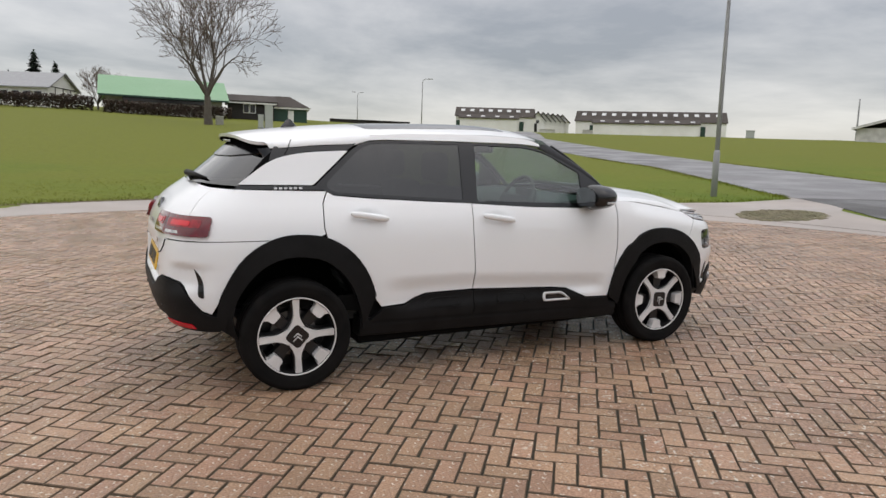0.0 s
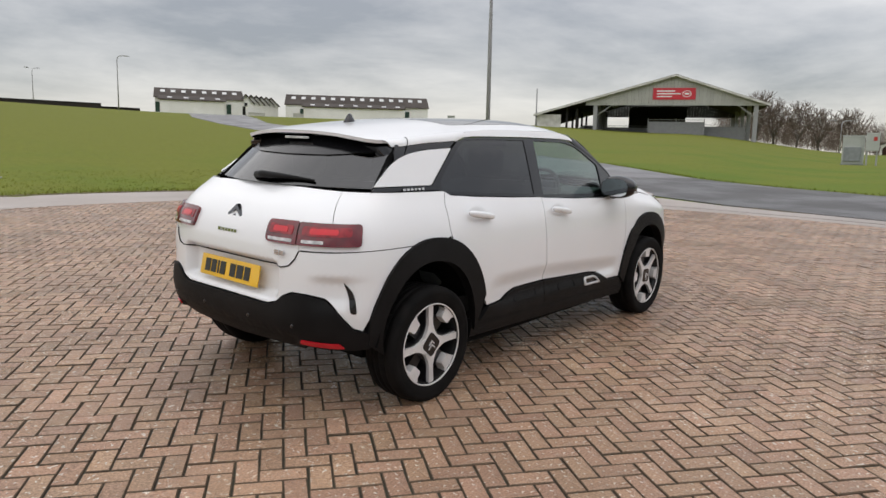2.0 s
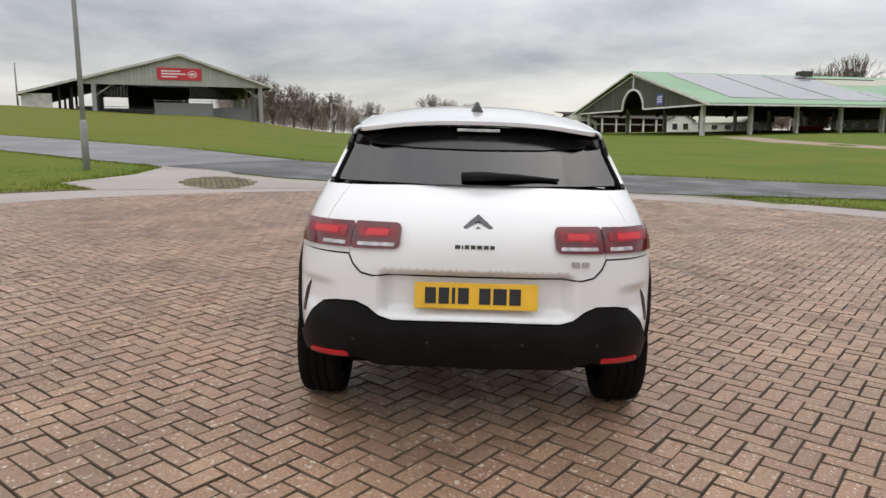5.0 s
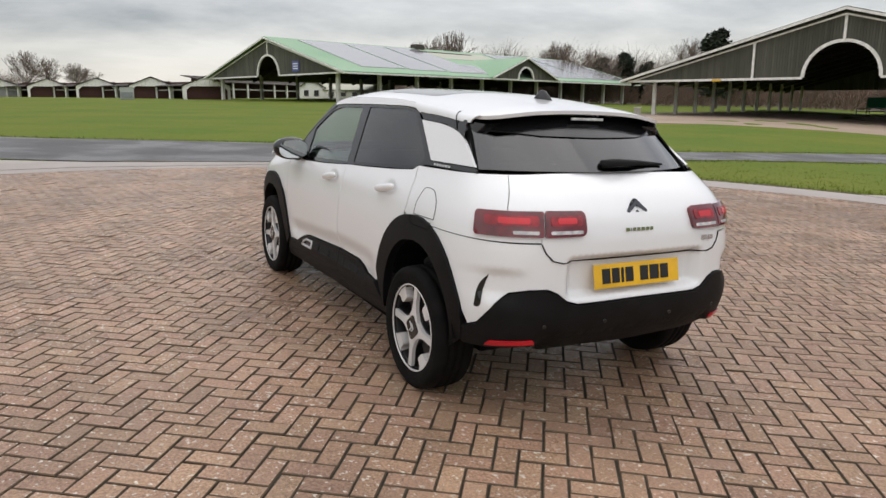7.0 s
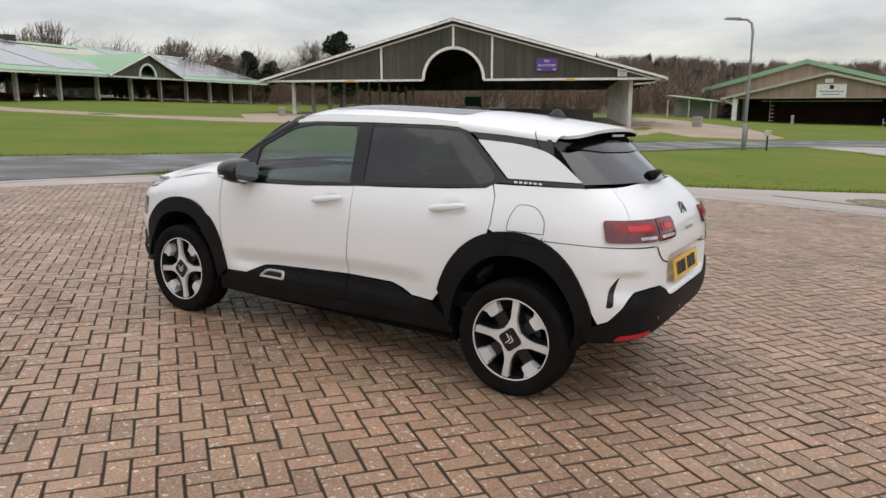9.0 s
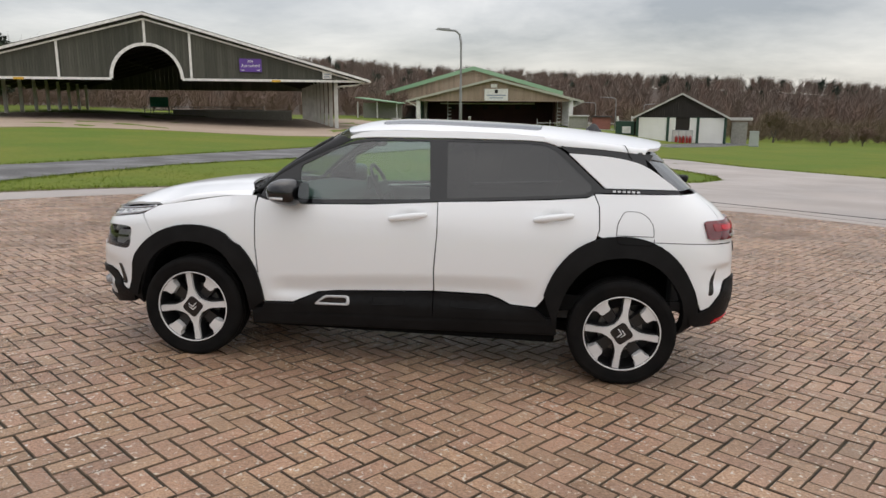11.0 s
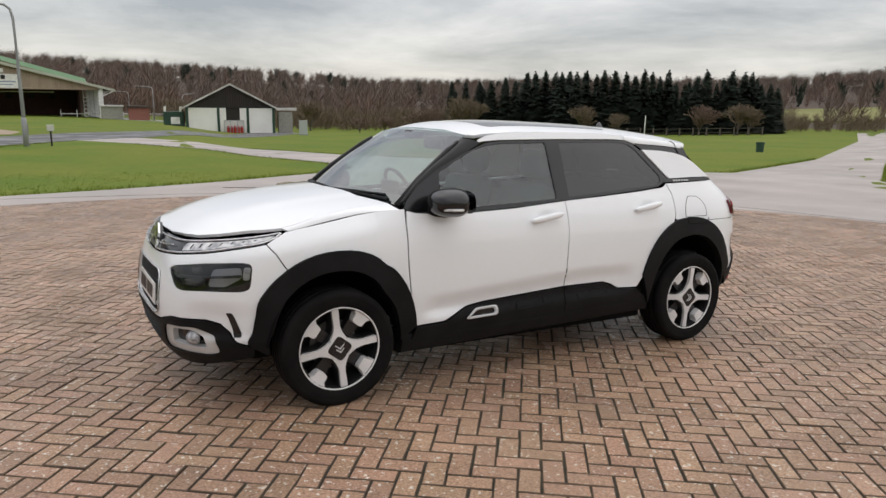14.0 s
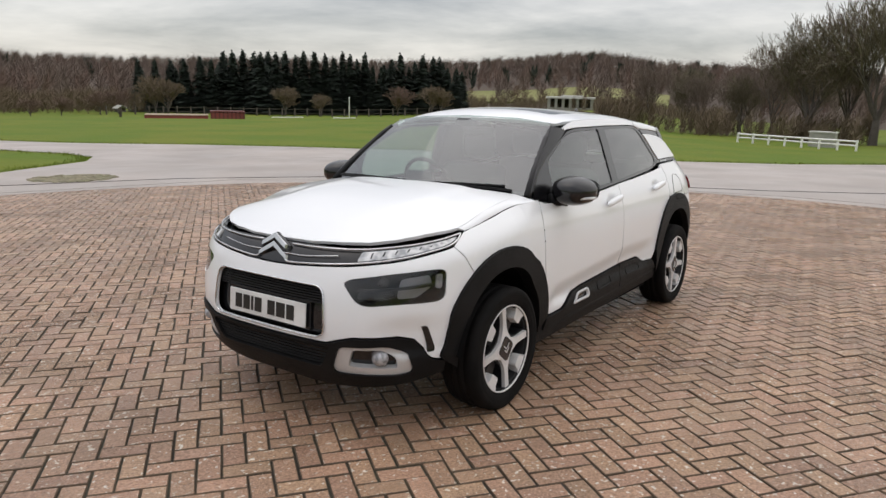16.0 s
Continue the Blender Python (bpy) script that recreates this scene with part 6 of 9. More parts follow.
def slope_slab(x0, z0, x1, z1, y0, y1, t):
    """A sloping sheet across x, from (x0, z0) to (x1, z1)."""
    return prism_bm([(x0, z0), (x1, z1), (x1, z1 + t), (x0, z0 + t)], y0, y1)


def gable_boards(wl, wr, el, er, peak, low, y, step, arch=0.0, seed=1, px=0.0):
    """Upright boards that fill a gable above a level line, round an arch where there is one."""
    r = random.Random(seed)
    bm = bmesh.new()
    x = -wl

    def top(u):
        return el + (peak - el) * (u + wl) / (wl + px) if u < px else er + (peak - er) * (wr - u) / (wr - px)
    while x < wr - 0.01:
        x1 = min(x + step, wr)
        b0, b1 = low, low
        if arch:
            mid = [low + math.sqrt(max(0, arch * arch - u * u)) if abs(u) < arch else low for u in (x, x1)]
            b0, b1 = mid
        t0, t1 = max(top(x), b0), max(top(x1), b1)
        d = y - 0.02 - r.random() * 0.025
        v = [bm.verts.new(p) for p in ((x, d, b0), (x1 - 0.02, d, b1), (x1 - 0.02, d, t1), (x, d, t0), (x, y + 0.08, b0), (x1 - 0.02, y + 0.08, b1), (x1 - 0.02, y + 0.08, t1), (x, y + 0.08, t0))]
        for f in ((0, 1, 2, 3), (5, 4, 7, 6), (4, 0, 3, 7), (1, 5, 6, 2)):
            bm.faces.new([v[i] for i in f])
        x = x1
    return bm


def arch_ring(r, z, y, w=0.12, d=0.12):
    bm = bmesh.new()
    n = 20
    rows = []
    for k in range(n + 1):
        a = math.pi * k / n
        rows.append([bm.verts.new((q * math.cos(a), yy, z + q * math.sin(a))) for q, yy in ((r - w, y - d), (r + w, y - d), (r + w, y + 0.1), (r - w, y + 0.1))])
    for a, b in zip(rows, rows[1:]):
        for i in range(4):
            bm.faces.new((a[i], a[(i + 1) % 4], b[(i + 1) % 4], b[i]))
    return bm


def open_barn(name, m, w, eave, peak, length, board, label, arch, roof_left, roof_right, trims=(), bay=5.0, over=0.55, inner_shade=None, column=0.2, trim=None, edge=0.0, step=0.2):
    """A barn open below its eaves: boarded gables, sheeted roof, rows of columns, rafters."""
    trim = trim or WHITE_TRIM
    inner_shade = inner_shade or DARK_IN
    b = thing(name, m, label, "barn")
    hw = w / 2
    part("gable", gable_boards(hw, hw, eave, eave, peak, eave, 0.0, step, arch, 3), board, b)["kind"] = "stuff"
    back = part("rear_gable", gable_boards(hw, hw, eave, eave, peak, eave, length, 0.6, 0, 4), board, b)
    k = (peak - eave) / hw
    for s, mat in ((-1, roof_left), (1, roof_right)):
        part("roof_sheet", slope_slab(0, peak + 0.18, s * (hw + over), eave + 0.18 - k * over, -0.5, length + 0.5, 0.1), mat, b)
        # second sheet below the roof, near-black for the shade inside
        part("roof_lining", slope_slab(0, peak + 0.03, s * (hw + over * 0.6), eave + 0.03 - k * over * 0.6, 0.1, length - 0.1, 0.1), inner_shade, b)
        part("bargeboard", slope_slab(0, peak + 0.02, s * (hw + over), eave + 0.02 - k * over, -0.62, -0.5, 0.2), trim, b)
        part("bargeboard", slope_slab(0, peak - 0.32, s * (hw + over * 0.2), eave - 0.32 - k * over * 0.2 + 0.12, -0.2, -0.08, 0.13), trim, b)
        part("gutter", box_bm((s * (hw + over) - 0.09, -0.5, eave - k * over - 0.02), (s * (hw + over) + 0.09, length + 0.5, eave - k * over + 0.16)), trim, b)
    if arch:
        part("arch_trim", arch_ring(arch, eave, -0.06), trim, b)
        for s in (-1, 1):
            part("sill_board", box_bm((min(s * arch, s * hw), -0.16, eave - 0.14), (max(s * arch, s * hw), -0.03, eave + 0.05)), trim, b)
    else:
        part("sill_board", box_bm((-hw, -0.14, eave - 0.12), (hw, -0.03, eave + 0.04)), trim, b)
    for x in trims:
        z0 = eave + (math.sqrt(arch * arch - x * x) if arch and abs(x) < arch else 0)
        part("cover_strip", box_bm((x - 0.09, -0.13, z0), (x + 0.09, -0.03, peak - k * abs(x) - 0.2)), trim, b)
    n = int(length / bay)
    inv = m.inverted()
    for s in (-1, 1):
        for i in range(n + 1):
            x, y = s * (hw - 2.2 + edge), 0.8 + i * (length - 1.6) / n
            p = m @ Vector((x, y, 0))
            z = (inv @ Vector((p.x, p.y, ground_z(p.x, p.y)))).z
            part("column", box_bm((x - column, y - column * 0.7, z - 0.2), (x + column, y + column * 0.7, eave + k * 2.2)), COLUMN, b)
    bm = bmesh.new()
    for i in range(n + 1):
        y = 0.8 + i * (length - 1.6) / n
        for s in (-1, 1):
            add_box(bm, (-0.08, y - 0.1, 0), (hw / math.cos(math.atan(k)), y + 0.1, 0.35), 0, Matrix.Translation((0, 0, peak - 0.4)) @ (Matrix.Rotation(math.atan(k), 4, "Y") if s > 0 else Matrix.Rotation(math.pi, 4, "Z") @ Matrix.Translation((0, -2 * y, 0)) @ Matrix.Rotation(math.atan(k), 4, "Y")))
    part("roof_frame", bm, inner_shade, b)
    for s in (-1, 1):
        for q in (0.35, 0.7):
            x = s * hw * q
            part("purlin", box_bm((x - 0.08, 0.3, peak - k * hw * q - 0.3), (x + 0.08, length - 0.3, peak - k * hw * q - 0.1)), inner_shade, b)
    return b


def sign(name, m, w, h, mat, label, t=0.05):
    b = thing(name, m, label, "sign")
    part("board", box_bm((-w / 2, -t, -h / 2), (w / 2, 0, h / 2)), mat, b)
    return b


# the dark-boarded barn
DB = place(29.65, -50.1, 0.36, -0.933, 0.0)
db = open_barn("boarded_barn", DB, 34.4, 3.6, 8.4, 50, BOARD, "large barn with weathered dark boards and white trim", 2.65, DARK_ROOF, DARK_ROOF, trims=(-6.4, 0.0, 3.35), column=0.16)
for x in (-9.2, 10.0):
    part("amber_lamp", box_bm((x - 0.35, -0.28, 3.42), (x + 0.35, -0.16, 3.6)), YELLOW_SIGN, db, "amber lamp")
for x in (17.1,):
    for y in (0.3, 2.6):
        part("bracket", tube_bm([(x - 1.8, y, 3.15), (x - 0.4, y, 3.25), (x + 0.35, y, 3.55)], 0.07, 6), WHITE_TRIM, db)
banner = sign("purple_banner", DB @ Matrix.Translation((8.0, -0.12, 4.75)), 1.75, 1.05, PURPLE_SIGN, "purple banner with white lettering on the boarded gable")
txt = bpy.data.curves.new("lettering", "FONT")
txt.body = "MV\nAccredited"
txt.align_x, txt.align_y, txt.size, txt.space_line, txt.extrude = "CENTER", "CENTER", 0.33, 0.95, 0.004
txt.materials.append(WHITE_INK)
lettering = new("lettering", txt)
lettering.parent = banner
lettering.matrix_basis = Matrix.Translation((0, -0.06, 0.12)) @ Matrix.Rotation(radians(90), 4, "X")
for x in (-0.62, 0.62):
    part("mark", box_bm((x - 0.12, -0.058, -0.42), (x + 0.12, -0.05, -0.36)), WHITE_INK, banner)
ws = sign("small_sign", DB @ Matrix.Translation((14.2, -0.12, 4.05)), 0.75, 0.6, WHITE_TRIM, "small white sign at the end of the gable")
part("mark", box_bm((-0.28, -0.058, 0.02), (0.28, -0.05, 0.12)), GREY_INK, ws)
part("mark", box_bm((-0.28, -0.058, -0.18), (0.2, -0.05, -0.1)), GREY_INK, ws)
# pens, low walls and rails at the back of the barn
for x0, x1, y in ((2.0, 12.6, 34.0), (-3, 8, 43.0)):
    wl_ = thing("low_wall", DB @ Matrix.Translation((0, y, 0)), "low grey-beige block wall inside the barn", "wall")
    part("blockwork", box_bm((x0, 0, -1.2), (x1, 0.25, 0.75)), STONE, wl_)
    part("coping", box_bm((x0, -0.05, 0.75), (x1, 0.3, 0.85)), COLUMN, wl_)
for y in (38.5, 46.5):
    rail = thing("rail_fence", DB @ Matrix.Translation((0, y, 0)), "galvanised pen rails at the back of the barn", "rail")
    for z in (0.4, 0.8, 1.2):
        part("rail", box_bm((-6, 0, z), (9, 0.06, z + 0.07)), STEEL, rail)
    for k in range(6):
        part("post", box_bm((-6 + k * 3, -0.05, -1.4), (-5.9 + k * 3, 0.05, 1.3)), STEEL, rail)
sheet = thing("teal_sheet", DB @ Matrix.Translation((-5.2, 47, 0)), "teal sheet hung between the columns", "sheet")
part("cloth", box_bm((-1.2, 0, 1.2), (1.2, 0.05, 2.6)), TEAL, sheet)
part("pole", box_bm((-1.25, 0, -1.5), (-1.15, 0.06, 2.7)), STEEL, sheet)
part("pole", box_bm((1.15, 0, -1.5), (1.25, 0.06, 2.7)), STEEL, sheet)

# the green-roofed barn
GB = place(87.6, -22.3, 0.293, -0.956, 1.62)
gb = open_barn("green_roofed_barn", GB, 31, 3.4, 7.9, 64, BOARD, "long barn with green roof sheets and grey solar panels", 2.5, GREEN_ROOF, GREEN_ROOF, trims=(0.0,), bay=6.0, column=0.24)
kk = 4.5 / 15.5
for y0, y1, q0, q1 in ((4.0, 11.0, 0.05, 0.86), (11.5, 18.0, 0.05, 0.88), (18.5, 25.0, 0.05, 0.90), (40.0, 51.0, 0.05, 0.9), (51.6, 63.5, 0.05, 0.9), (25.2, 27.5, 0.6, 0.97)):
    xa, xb = q0 * 16, q1 * 16
    part("solar_panel", slope_slab(xa, 8.18 - kk * xa, xb, 8.18 - kk * xb, y0, y1, 0.07), SOLAR, gb, "grey solar panels")
part("skylight_strip", slope_slab(1.5, 8.18 - kk * 1.5, 6.0, 8.18 - kk * 6.0, 25.5, 39.0, 0.04), PALE_ROOF, gb)
for y in (30.4,):
    part("ridge_duct", slope_slab(2.2, 8.18 - kk * 2.2, 2.5, 8.18 - kk * 2.5, y - 8, y + 5, 0.12), DARK_ROOF, gb)
part("ridge_ventilator", box_bm((-0.7, 25.2, 7.8), (0.7, 26.8, 8.75)), DARK_ROOF, gb)
# its cross gable
cg = part("cross_gable", gable_boards(7.5, 7.5, 3.4, 3.4, 6.3, 3.4, 0, 0.3, 1.7, 9), BOARD, gb, at=Matrix.Translation((16.1, 32, 0)) @ Matrix.Rotation(radians(90), 4, "Z"))
crm = Matrix.Translation((16.1, 32, 0)) @ Matrix.Rotation(radians(90), 4, "Z")
for s, mat in ((-1, GREEN_ROOF), (1, SOLAR)):
    part("cross_roof", slope_slab(0, 6.4, s * 7.7, 3.45, -0.4, 12, 0.1), mat, gb, at=crm)
    part("cross_bargeboard", slope_slab(0, 6.25, s * 7.7, 3.3, -0.52, -0.4, 0.2), WHITE_TRIM, gb, at=crm)
    part("cross_sill", box_bm((min(s * 1.7, s * 7.5), -0.14, 3.28), (max(s * 1.7, s * 7.5), -0.02, 3.44)), WHITE_TRIM, gb, at=crm)
part("cross_arch_trim", arch_ring(1.7, 3.4, -0.06), WHITE_TRIM, gb, at=crm)
bs = sign("blue_sign", GB @ Matrix.Translation((6.2, -0.12, 4.35)), 1.35, 1.2, BLUE_SIGN, "small blue sign on the grey boarded gable")
for z in (0.28, 0.0, -0.28):
    part("mark", box_bm((-0.5, -0.058, z - 0.07), (0.5, -0.05, z + 0.07)), WHITE_INK, bs)


def simple_house(name, m, w, d, eave, peak, wall, roof, label, over=0.3, category="building", ridge="y", windows=(), doors=()):
    """A walled house with a pitched roof; the ridge runs along its own y (gable in front) or x (eaves in front)."""
    b = thing(name, m, label, category)
    t = 0.2
    if ridge == "y":
        front = [(-w / 2, -0.6), (w / 2, -0.6), (w / 2, eave), (0, peak), (-w / 2, eave)]
        part("wall", prism_bm(front, 0, t), wall, b)
        part("wall", prism_bm(front, d - t, d), wall, b)
        for s in (-1, 1):
            part("wall", box_bm((s * (w / 2 - t / 2) - t / 2, t, -0.6), (s * (w / 2 - t / 2) + t / 2, d - t, eave)), wall, b)
            k = (peak - eave) / (w / 2)
            part("roof", slope_slab(0, peak + 0.02, s * (w / 2 + over), eave + 0.02 - k * over, -over, d + over, 0.12), roof, b)
            part("bargeboard", slope_slab(0, peak - 0.16, s * (w / 2 + over), eave - 0.16 - k * over, -over - 0.06, -over, 0.18), DARK_ROOF if wall is WHITE_WALL else WHITE_TRIM, b)
    else:
        side = [(0, -0.6), (d, -0.6), (d, eave), (d / 2, peak), (0, eave)]
        for x in (-w / 2, w / 2 - t):
            part("wall", prism_bm(side, x, x + t, "YZ"), wall, b)
        for y in (0, d - t):
            part("wall", box_bm((-w / 2 + t, y, -0.6), (w / 2 - t, y + t, eave)), wall, b)
        k = (peak - eave) / (d / 2)
        for s in (-1, 1):
            y1 = d / 2 + s * (d / 2 + over)
            part("roof", prism_bm([(d / 2, peak + 0.02), (y1, eave + 0.02 - k * over), (y1, eave + 0.14 - k * over), (d / 2, peak + 0.14)], -w / 2 - over, w / 2 + over, "YZ"), roof, b)
    for x0, x1, z0, z1 in windows:
        wd = part("window", box_bm((x0, -0.06, z0), (x1, -0.01, z1)), WHITE_TRIM, b)
        part("pane", box_bm((x0 + 0.06, -0.075, z0 + 0.06), (x1 - 0.06, -0.062, z1 - 0.06)), GLOSS_BLACK, wd)
    for x0, x1, z1, mat in doors:
        part("door", box_bm((x0, -0.05, -0.2), (x1, -0.01, z1)), mat, b)
    return b


# huts behind the green-roofed barn, seen between its columns
simple_house("white_hut", place(114.7, -36.7, 0.95, -0.31, 2.0), 4.3, 8, 2.4, 3.7, WHITE_WALL, PALE_ROOF, "white gabled hut beyond the barn", windows=[(-1.3, -0.4, 0.8, 1.9), (0.4, 1.3, 0.8, 1.9)])
simple_house("white_lodge", place(111.9, -44.2, 0.925, -0.38, 2.1), 11.8, 5.5, 1.9, 3.4, WHITE_WALL, PALE_ROOF, "long white hut with a pale green roof beyond the barn", ridge="x", windows=[(-5.2 + 2.0 * k, -4.2 + 2.0 * k, 0.7, 1.5) for k in range(6)])
simple_house("white_hut", place(104.2, -60.4, 0.86, -0.51, 2.0), 6.7, 6, 2.1, 3.0, WHITE_WALL, PALE_ROOF, "white hut with a pale roof beyond the barn", ridge="x", windows=[(-2.6 + 1.5 * k, -1.9 + 1.5 * k, 0.9, 1.7) for k in range(4)])
for x in (14.0, 17.5):
    bin_ = thing("red_machine", place(107.4 + (x - 15.75) * 0.35, -53.9 - (x - 15.75) * 0.75, 0.9, -0.44, 2.0), "red machine parked beyond the barn columns", "machine")
    part("body", box_bm((-1.4, 0, 0.35), (1.4, 1.4, 1.25), 0.1), RED_PAINT, bin_)
    part("skid", box_bm((-1.3, 0.1, -0.3), (1.3, 1.3, 0.35)), BLACK_BOARD, bin_)

# the tan-gabled barn
TB = place(5.5, -119.5, 0.0, -1.0, -1.7)
tb = thing("tan_gabled_barn", TB, "open-fronted barn with a tan boarded gable and white columns", "barn")
part("gable", gable_boards(14, 14, 4.3, 4.3, 7.7, 4.2, 0, 0.35, 0, 6), BOARD_TAN, tb)
for s in (-1, 1):
    part("roof_sheet", slope_slab(0, 7.75, s * 15.2, 4.0, -0.6, 26, 0.14), PALE_ROOF, tb)
    part("bargeboard", slope_slab(0, 7.5, s * 15.2, 3.78, -0.7, -0.58, 0.3), PALE_ROOF, tb)
    part("roof_lining", slope_slab(0, 7.6, s * 14.8, 3.95, 0.2, 25.8, 0.1), DARK_IN, tb)
    for y in (0.2, 8.5, 17, 25):
        part("column", box_bm((s * 13.1 - 0.35, y - 0.3, -1.5), (s * 13.1 + 0.35, y + 0.3, 4.4)), WHITE_TRIM, tb, "white column")
        part("brace", tube_bm([(s * 13.1, y, 3.0), (s * 14.2, y, 3.5), (s * 15.1, y, 4.0)], 0.12, 6), WHITE_TRIM, tb)
part("sill_beam", box_bm((-13, -0.1, 4.0), (13, 0.15, 4.25)), BOARD_TAN, tb)
part("rear_wall", box_bm((-13.5, 14, -1.5), (10.5, 14.3, 4.6)), RED_BROWN, tb, "dark red-brown boarding")
part("side_wall", box_bm((10.4, 9, -1.5), (10.7, 14, 4.2)), RED_BROWN, tb)
part("side_wall", box_bm((-13.6, 6, -1.5), (-13.3, 14, 4.2)), GREEN_PAINT, tb)
for k in range(6):
    part("vent_panel", box_bm((-9 + k * 3.1, 13.9, 2.6), (-8.1 + k * 3.1, 13.98, 3.3)), DARK_IN, tb)
part("strip_light", box_bm((-10, 6, 3.55), (7, 6.2, 3.7)), WHITE_TRIM, tb)
part("gable_vent", box_bm((-0.55, -0.12, 6.3), (0.55, -0.03, 6.9)), WHITE_TRIM, tb)
for x, z in ((-8.5, 3.6), (11.0, 2.0)):
    part("ladder_rail", box_bm((x - 0.05, 5.0, -1.4), (x + 0.05, 5.1, 4.0)), WHITE_TRIM, tb)
    for k in range(7):
        part("rung", box_bm((x, 5.0, -0.8 + k * 0.6), (x + 0.6, 5.1, -0.65 + k * 0.6)), WHITE_TRIM, tb)
tsg = sign("white_sign", TB @ Matrix.Translation((0.4, -0.14, 5.1)), 4.0, 2.0, WHITE_TRIM, "white sign with grey lettering on the tan gable")
part("mark", box_bm((-0.25, -0.058, 0.25), (0.3, -0.05, 0.85)), BLACK_BOARD, tsg)
part("mark", box_bm((-1.6, -0.058, -0.2), (1.6, -0.05, 0.02)), GREY_INK, tsg)
part("mark", box_bm((-1.2, -0.058, -0.6), (1.2, -0.05, -0.42)), GREY_INK, tsg)
th_ = thing("rear_hall", place(10.6, -140.0, 0.0, -1.0, -1.4), "higher green-roofed hall behind the tan-gabled barn", "barn")
part("gable", gable_boards(16.2, 16.2, 5.6, 5.6, 9.9, 3.0, 0, 0.5, 0, 8), BOARD_TAN, th_)
for s in (-1, 1):
    part("roof_sheet", slope_slab(0, 9.95, s * 17.6, 5.1, -0.8, 30, 0.2), GREEN_ROOF, th_)
    part("bargeboard", slope_slab(0, 9.85, s * 17.6, 5.0, -0.95, -0.82, 0.75), GREEN_ROOF, th_)
    part("gutter", box_bm((s * 17.6 - 0.12, -0.8, 5.0), (s * 17.6 + 0.12, 30, 5.25)), WHITE_TRIM, th_)
part("side_wall", box_bm((-16.4, 0, -1.5), (-16.1, 30, 5.7)), GREEN_PAINT, th_)
lt = thing("green_lean_to", place(28, -127, 0.0, -1.0, -1.0), "low green-roofed lean-to beside the hall", "shed")
part("roof", slope_slab(-3.5, 3.9, 4.5, 2.9, -0.5, 8, 0.15), GREEN_ROOF, lt)
for x in (-3.2, 0.5, 4.2):
    part("post", box_bm((x - 0.1, 0, -1.5), (x + 0.1, 0.2, 3.2)), COLUMN, lt)
part("wall", box_bm((-3.3, 5, -1.5), (4.3, 5.2, 3.0)), STONE, lt)

# the white hut with the black gable
hv = Vector((-23.0 + 13.2, -80.1 + 82.5, 0)).normalized()
HT = place((-13.2 - 23) / 2, (-82.5 - 80.1) / 2, 0.238, 0.971, -2.8) @ Matrix.Rotation(math.pi, 4, "Z")
ht = thing("white_panelled_hut", HT, "white panelled hut with dark green posts and black gable", "hut")
part("wall", box_bm((-4.9, 0.1, -0.5), (4.9, 7.0, 3.15)), DARK_IN, ht)
for x0, x1 in ((-4.7, -1.55), (-1.25, -0.55), (1.0, 1.75), (2.05, 4.7)):
    part("wall_panel", box_bm((x0, 0.0, -0.4), (x1, 0.1, 3.1)), WHITE_WALL, ht)
for x in (-4.85, -1.4, 1.9, 4.85):
    part("post", box_bm((x - 0.14, -0.08, -0.5), (x + 0.14, 0.12, 3.2)), GREEN_PAINT, ht)
part("gable", gable_boards(5.1, 5.1, 3.1, 3.1, 5.75, 3.1, 0.0, 0.25, 0, 2), BLACK_BOARD, ht)
for s in (-1, 1):
    part("roof", slope_slab(0, 5.75, s * 5.5, 2.9, -0.4, 7.4, 0.14), DARK_ROOF, ht)
    part("verge", slope_slab(0, 5.70, s * 5.5, 2.85, -0.48, -0.38, 0.2), COLUMN, ht)
cage = thing("bottle_cage", HT @ Matrix.Translation((0.3, -0.95, 0)), "wire cage of red gas bottles in front of the hut", "cage")
for x in (-1.1, -0.4, 0.4, 1.1):
    part("post", box_bm((x - 0.03, 0, -0.3), (x + 0.03, 0.06, 1.7)), STEEL, cage)
for z in (0.1, 0.9, 1.65):
    part("rail", box_bm((-1.1, 0, z), (1.1, 0.05, z + 0.06)), STEEL, cage)
part("mesh_back", box_bm((-1.1, 0.7, -0.3), (1.1, 0.75, 1.7)), COLUMN, cage)
for k in range(5):
    bt = thing("gas_bottle", HT @ Matrix.Translation((-0.35 + k * 0.38, -0.55, 0)), "red steel gas bottle in the cage", "gas bottle", "gas bottles in the cage")
    part("body", lathe([(0.001, -0.3), (0.15, -0.3), (0.16, 0.85), (0.1, 1.0), (0.04, 1.05), (0.001, 1.1)], 10, "Z"), RED_PAINT, bt)
enc = thing("green_enclosure", HT @ Matrix.Translation((-6.6, 1.0, 0)), "dark green enclosure with notices beside the hut", "enclosure")
part("body", box_bm((-0.9, 0, -0.5), (1.3, 2, 2.6)), GREEN_PAINT, enc)
part("notice", box_bm((-0.1, -0.05, 1.2), (0.9, -0.01, 2.0)), WHITE_TRIM, enc)
part("notice", box_bm((-0.6, -0.05, 0.4), (0.1, -0.01, 0.8)), GREY_INK, enc)
for x in (-0.7, 1.0):
    part("lamp", box_bm((x - 0.12, 0, 2.6), (x + 0.12, 0.2, 3.2)), WHITE_TRIM, enc)
ann = thing("canopy_shelter", HT @ Matrix.Translation((6.2, 3, 0)), "small pale canopy at the side of the hut", "shelter")
part("roof", box_bm((-0.8, 0, 2.8), (1.6, 2, 3.1)), COLUMN, ann)
part("body", box_bm((-0.6, 0.2, -0.5), (1.1, 1.8, 2.6)), STONE, ann)

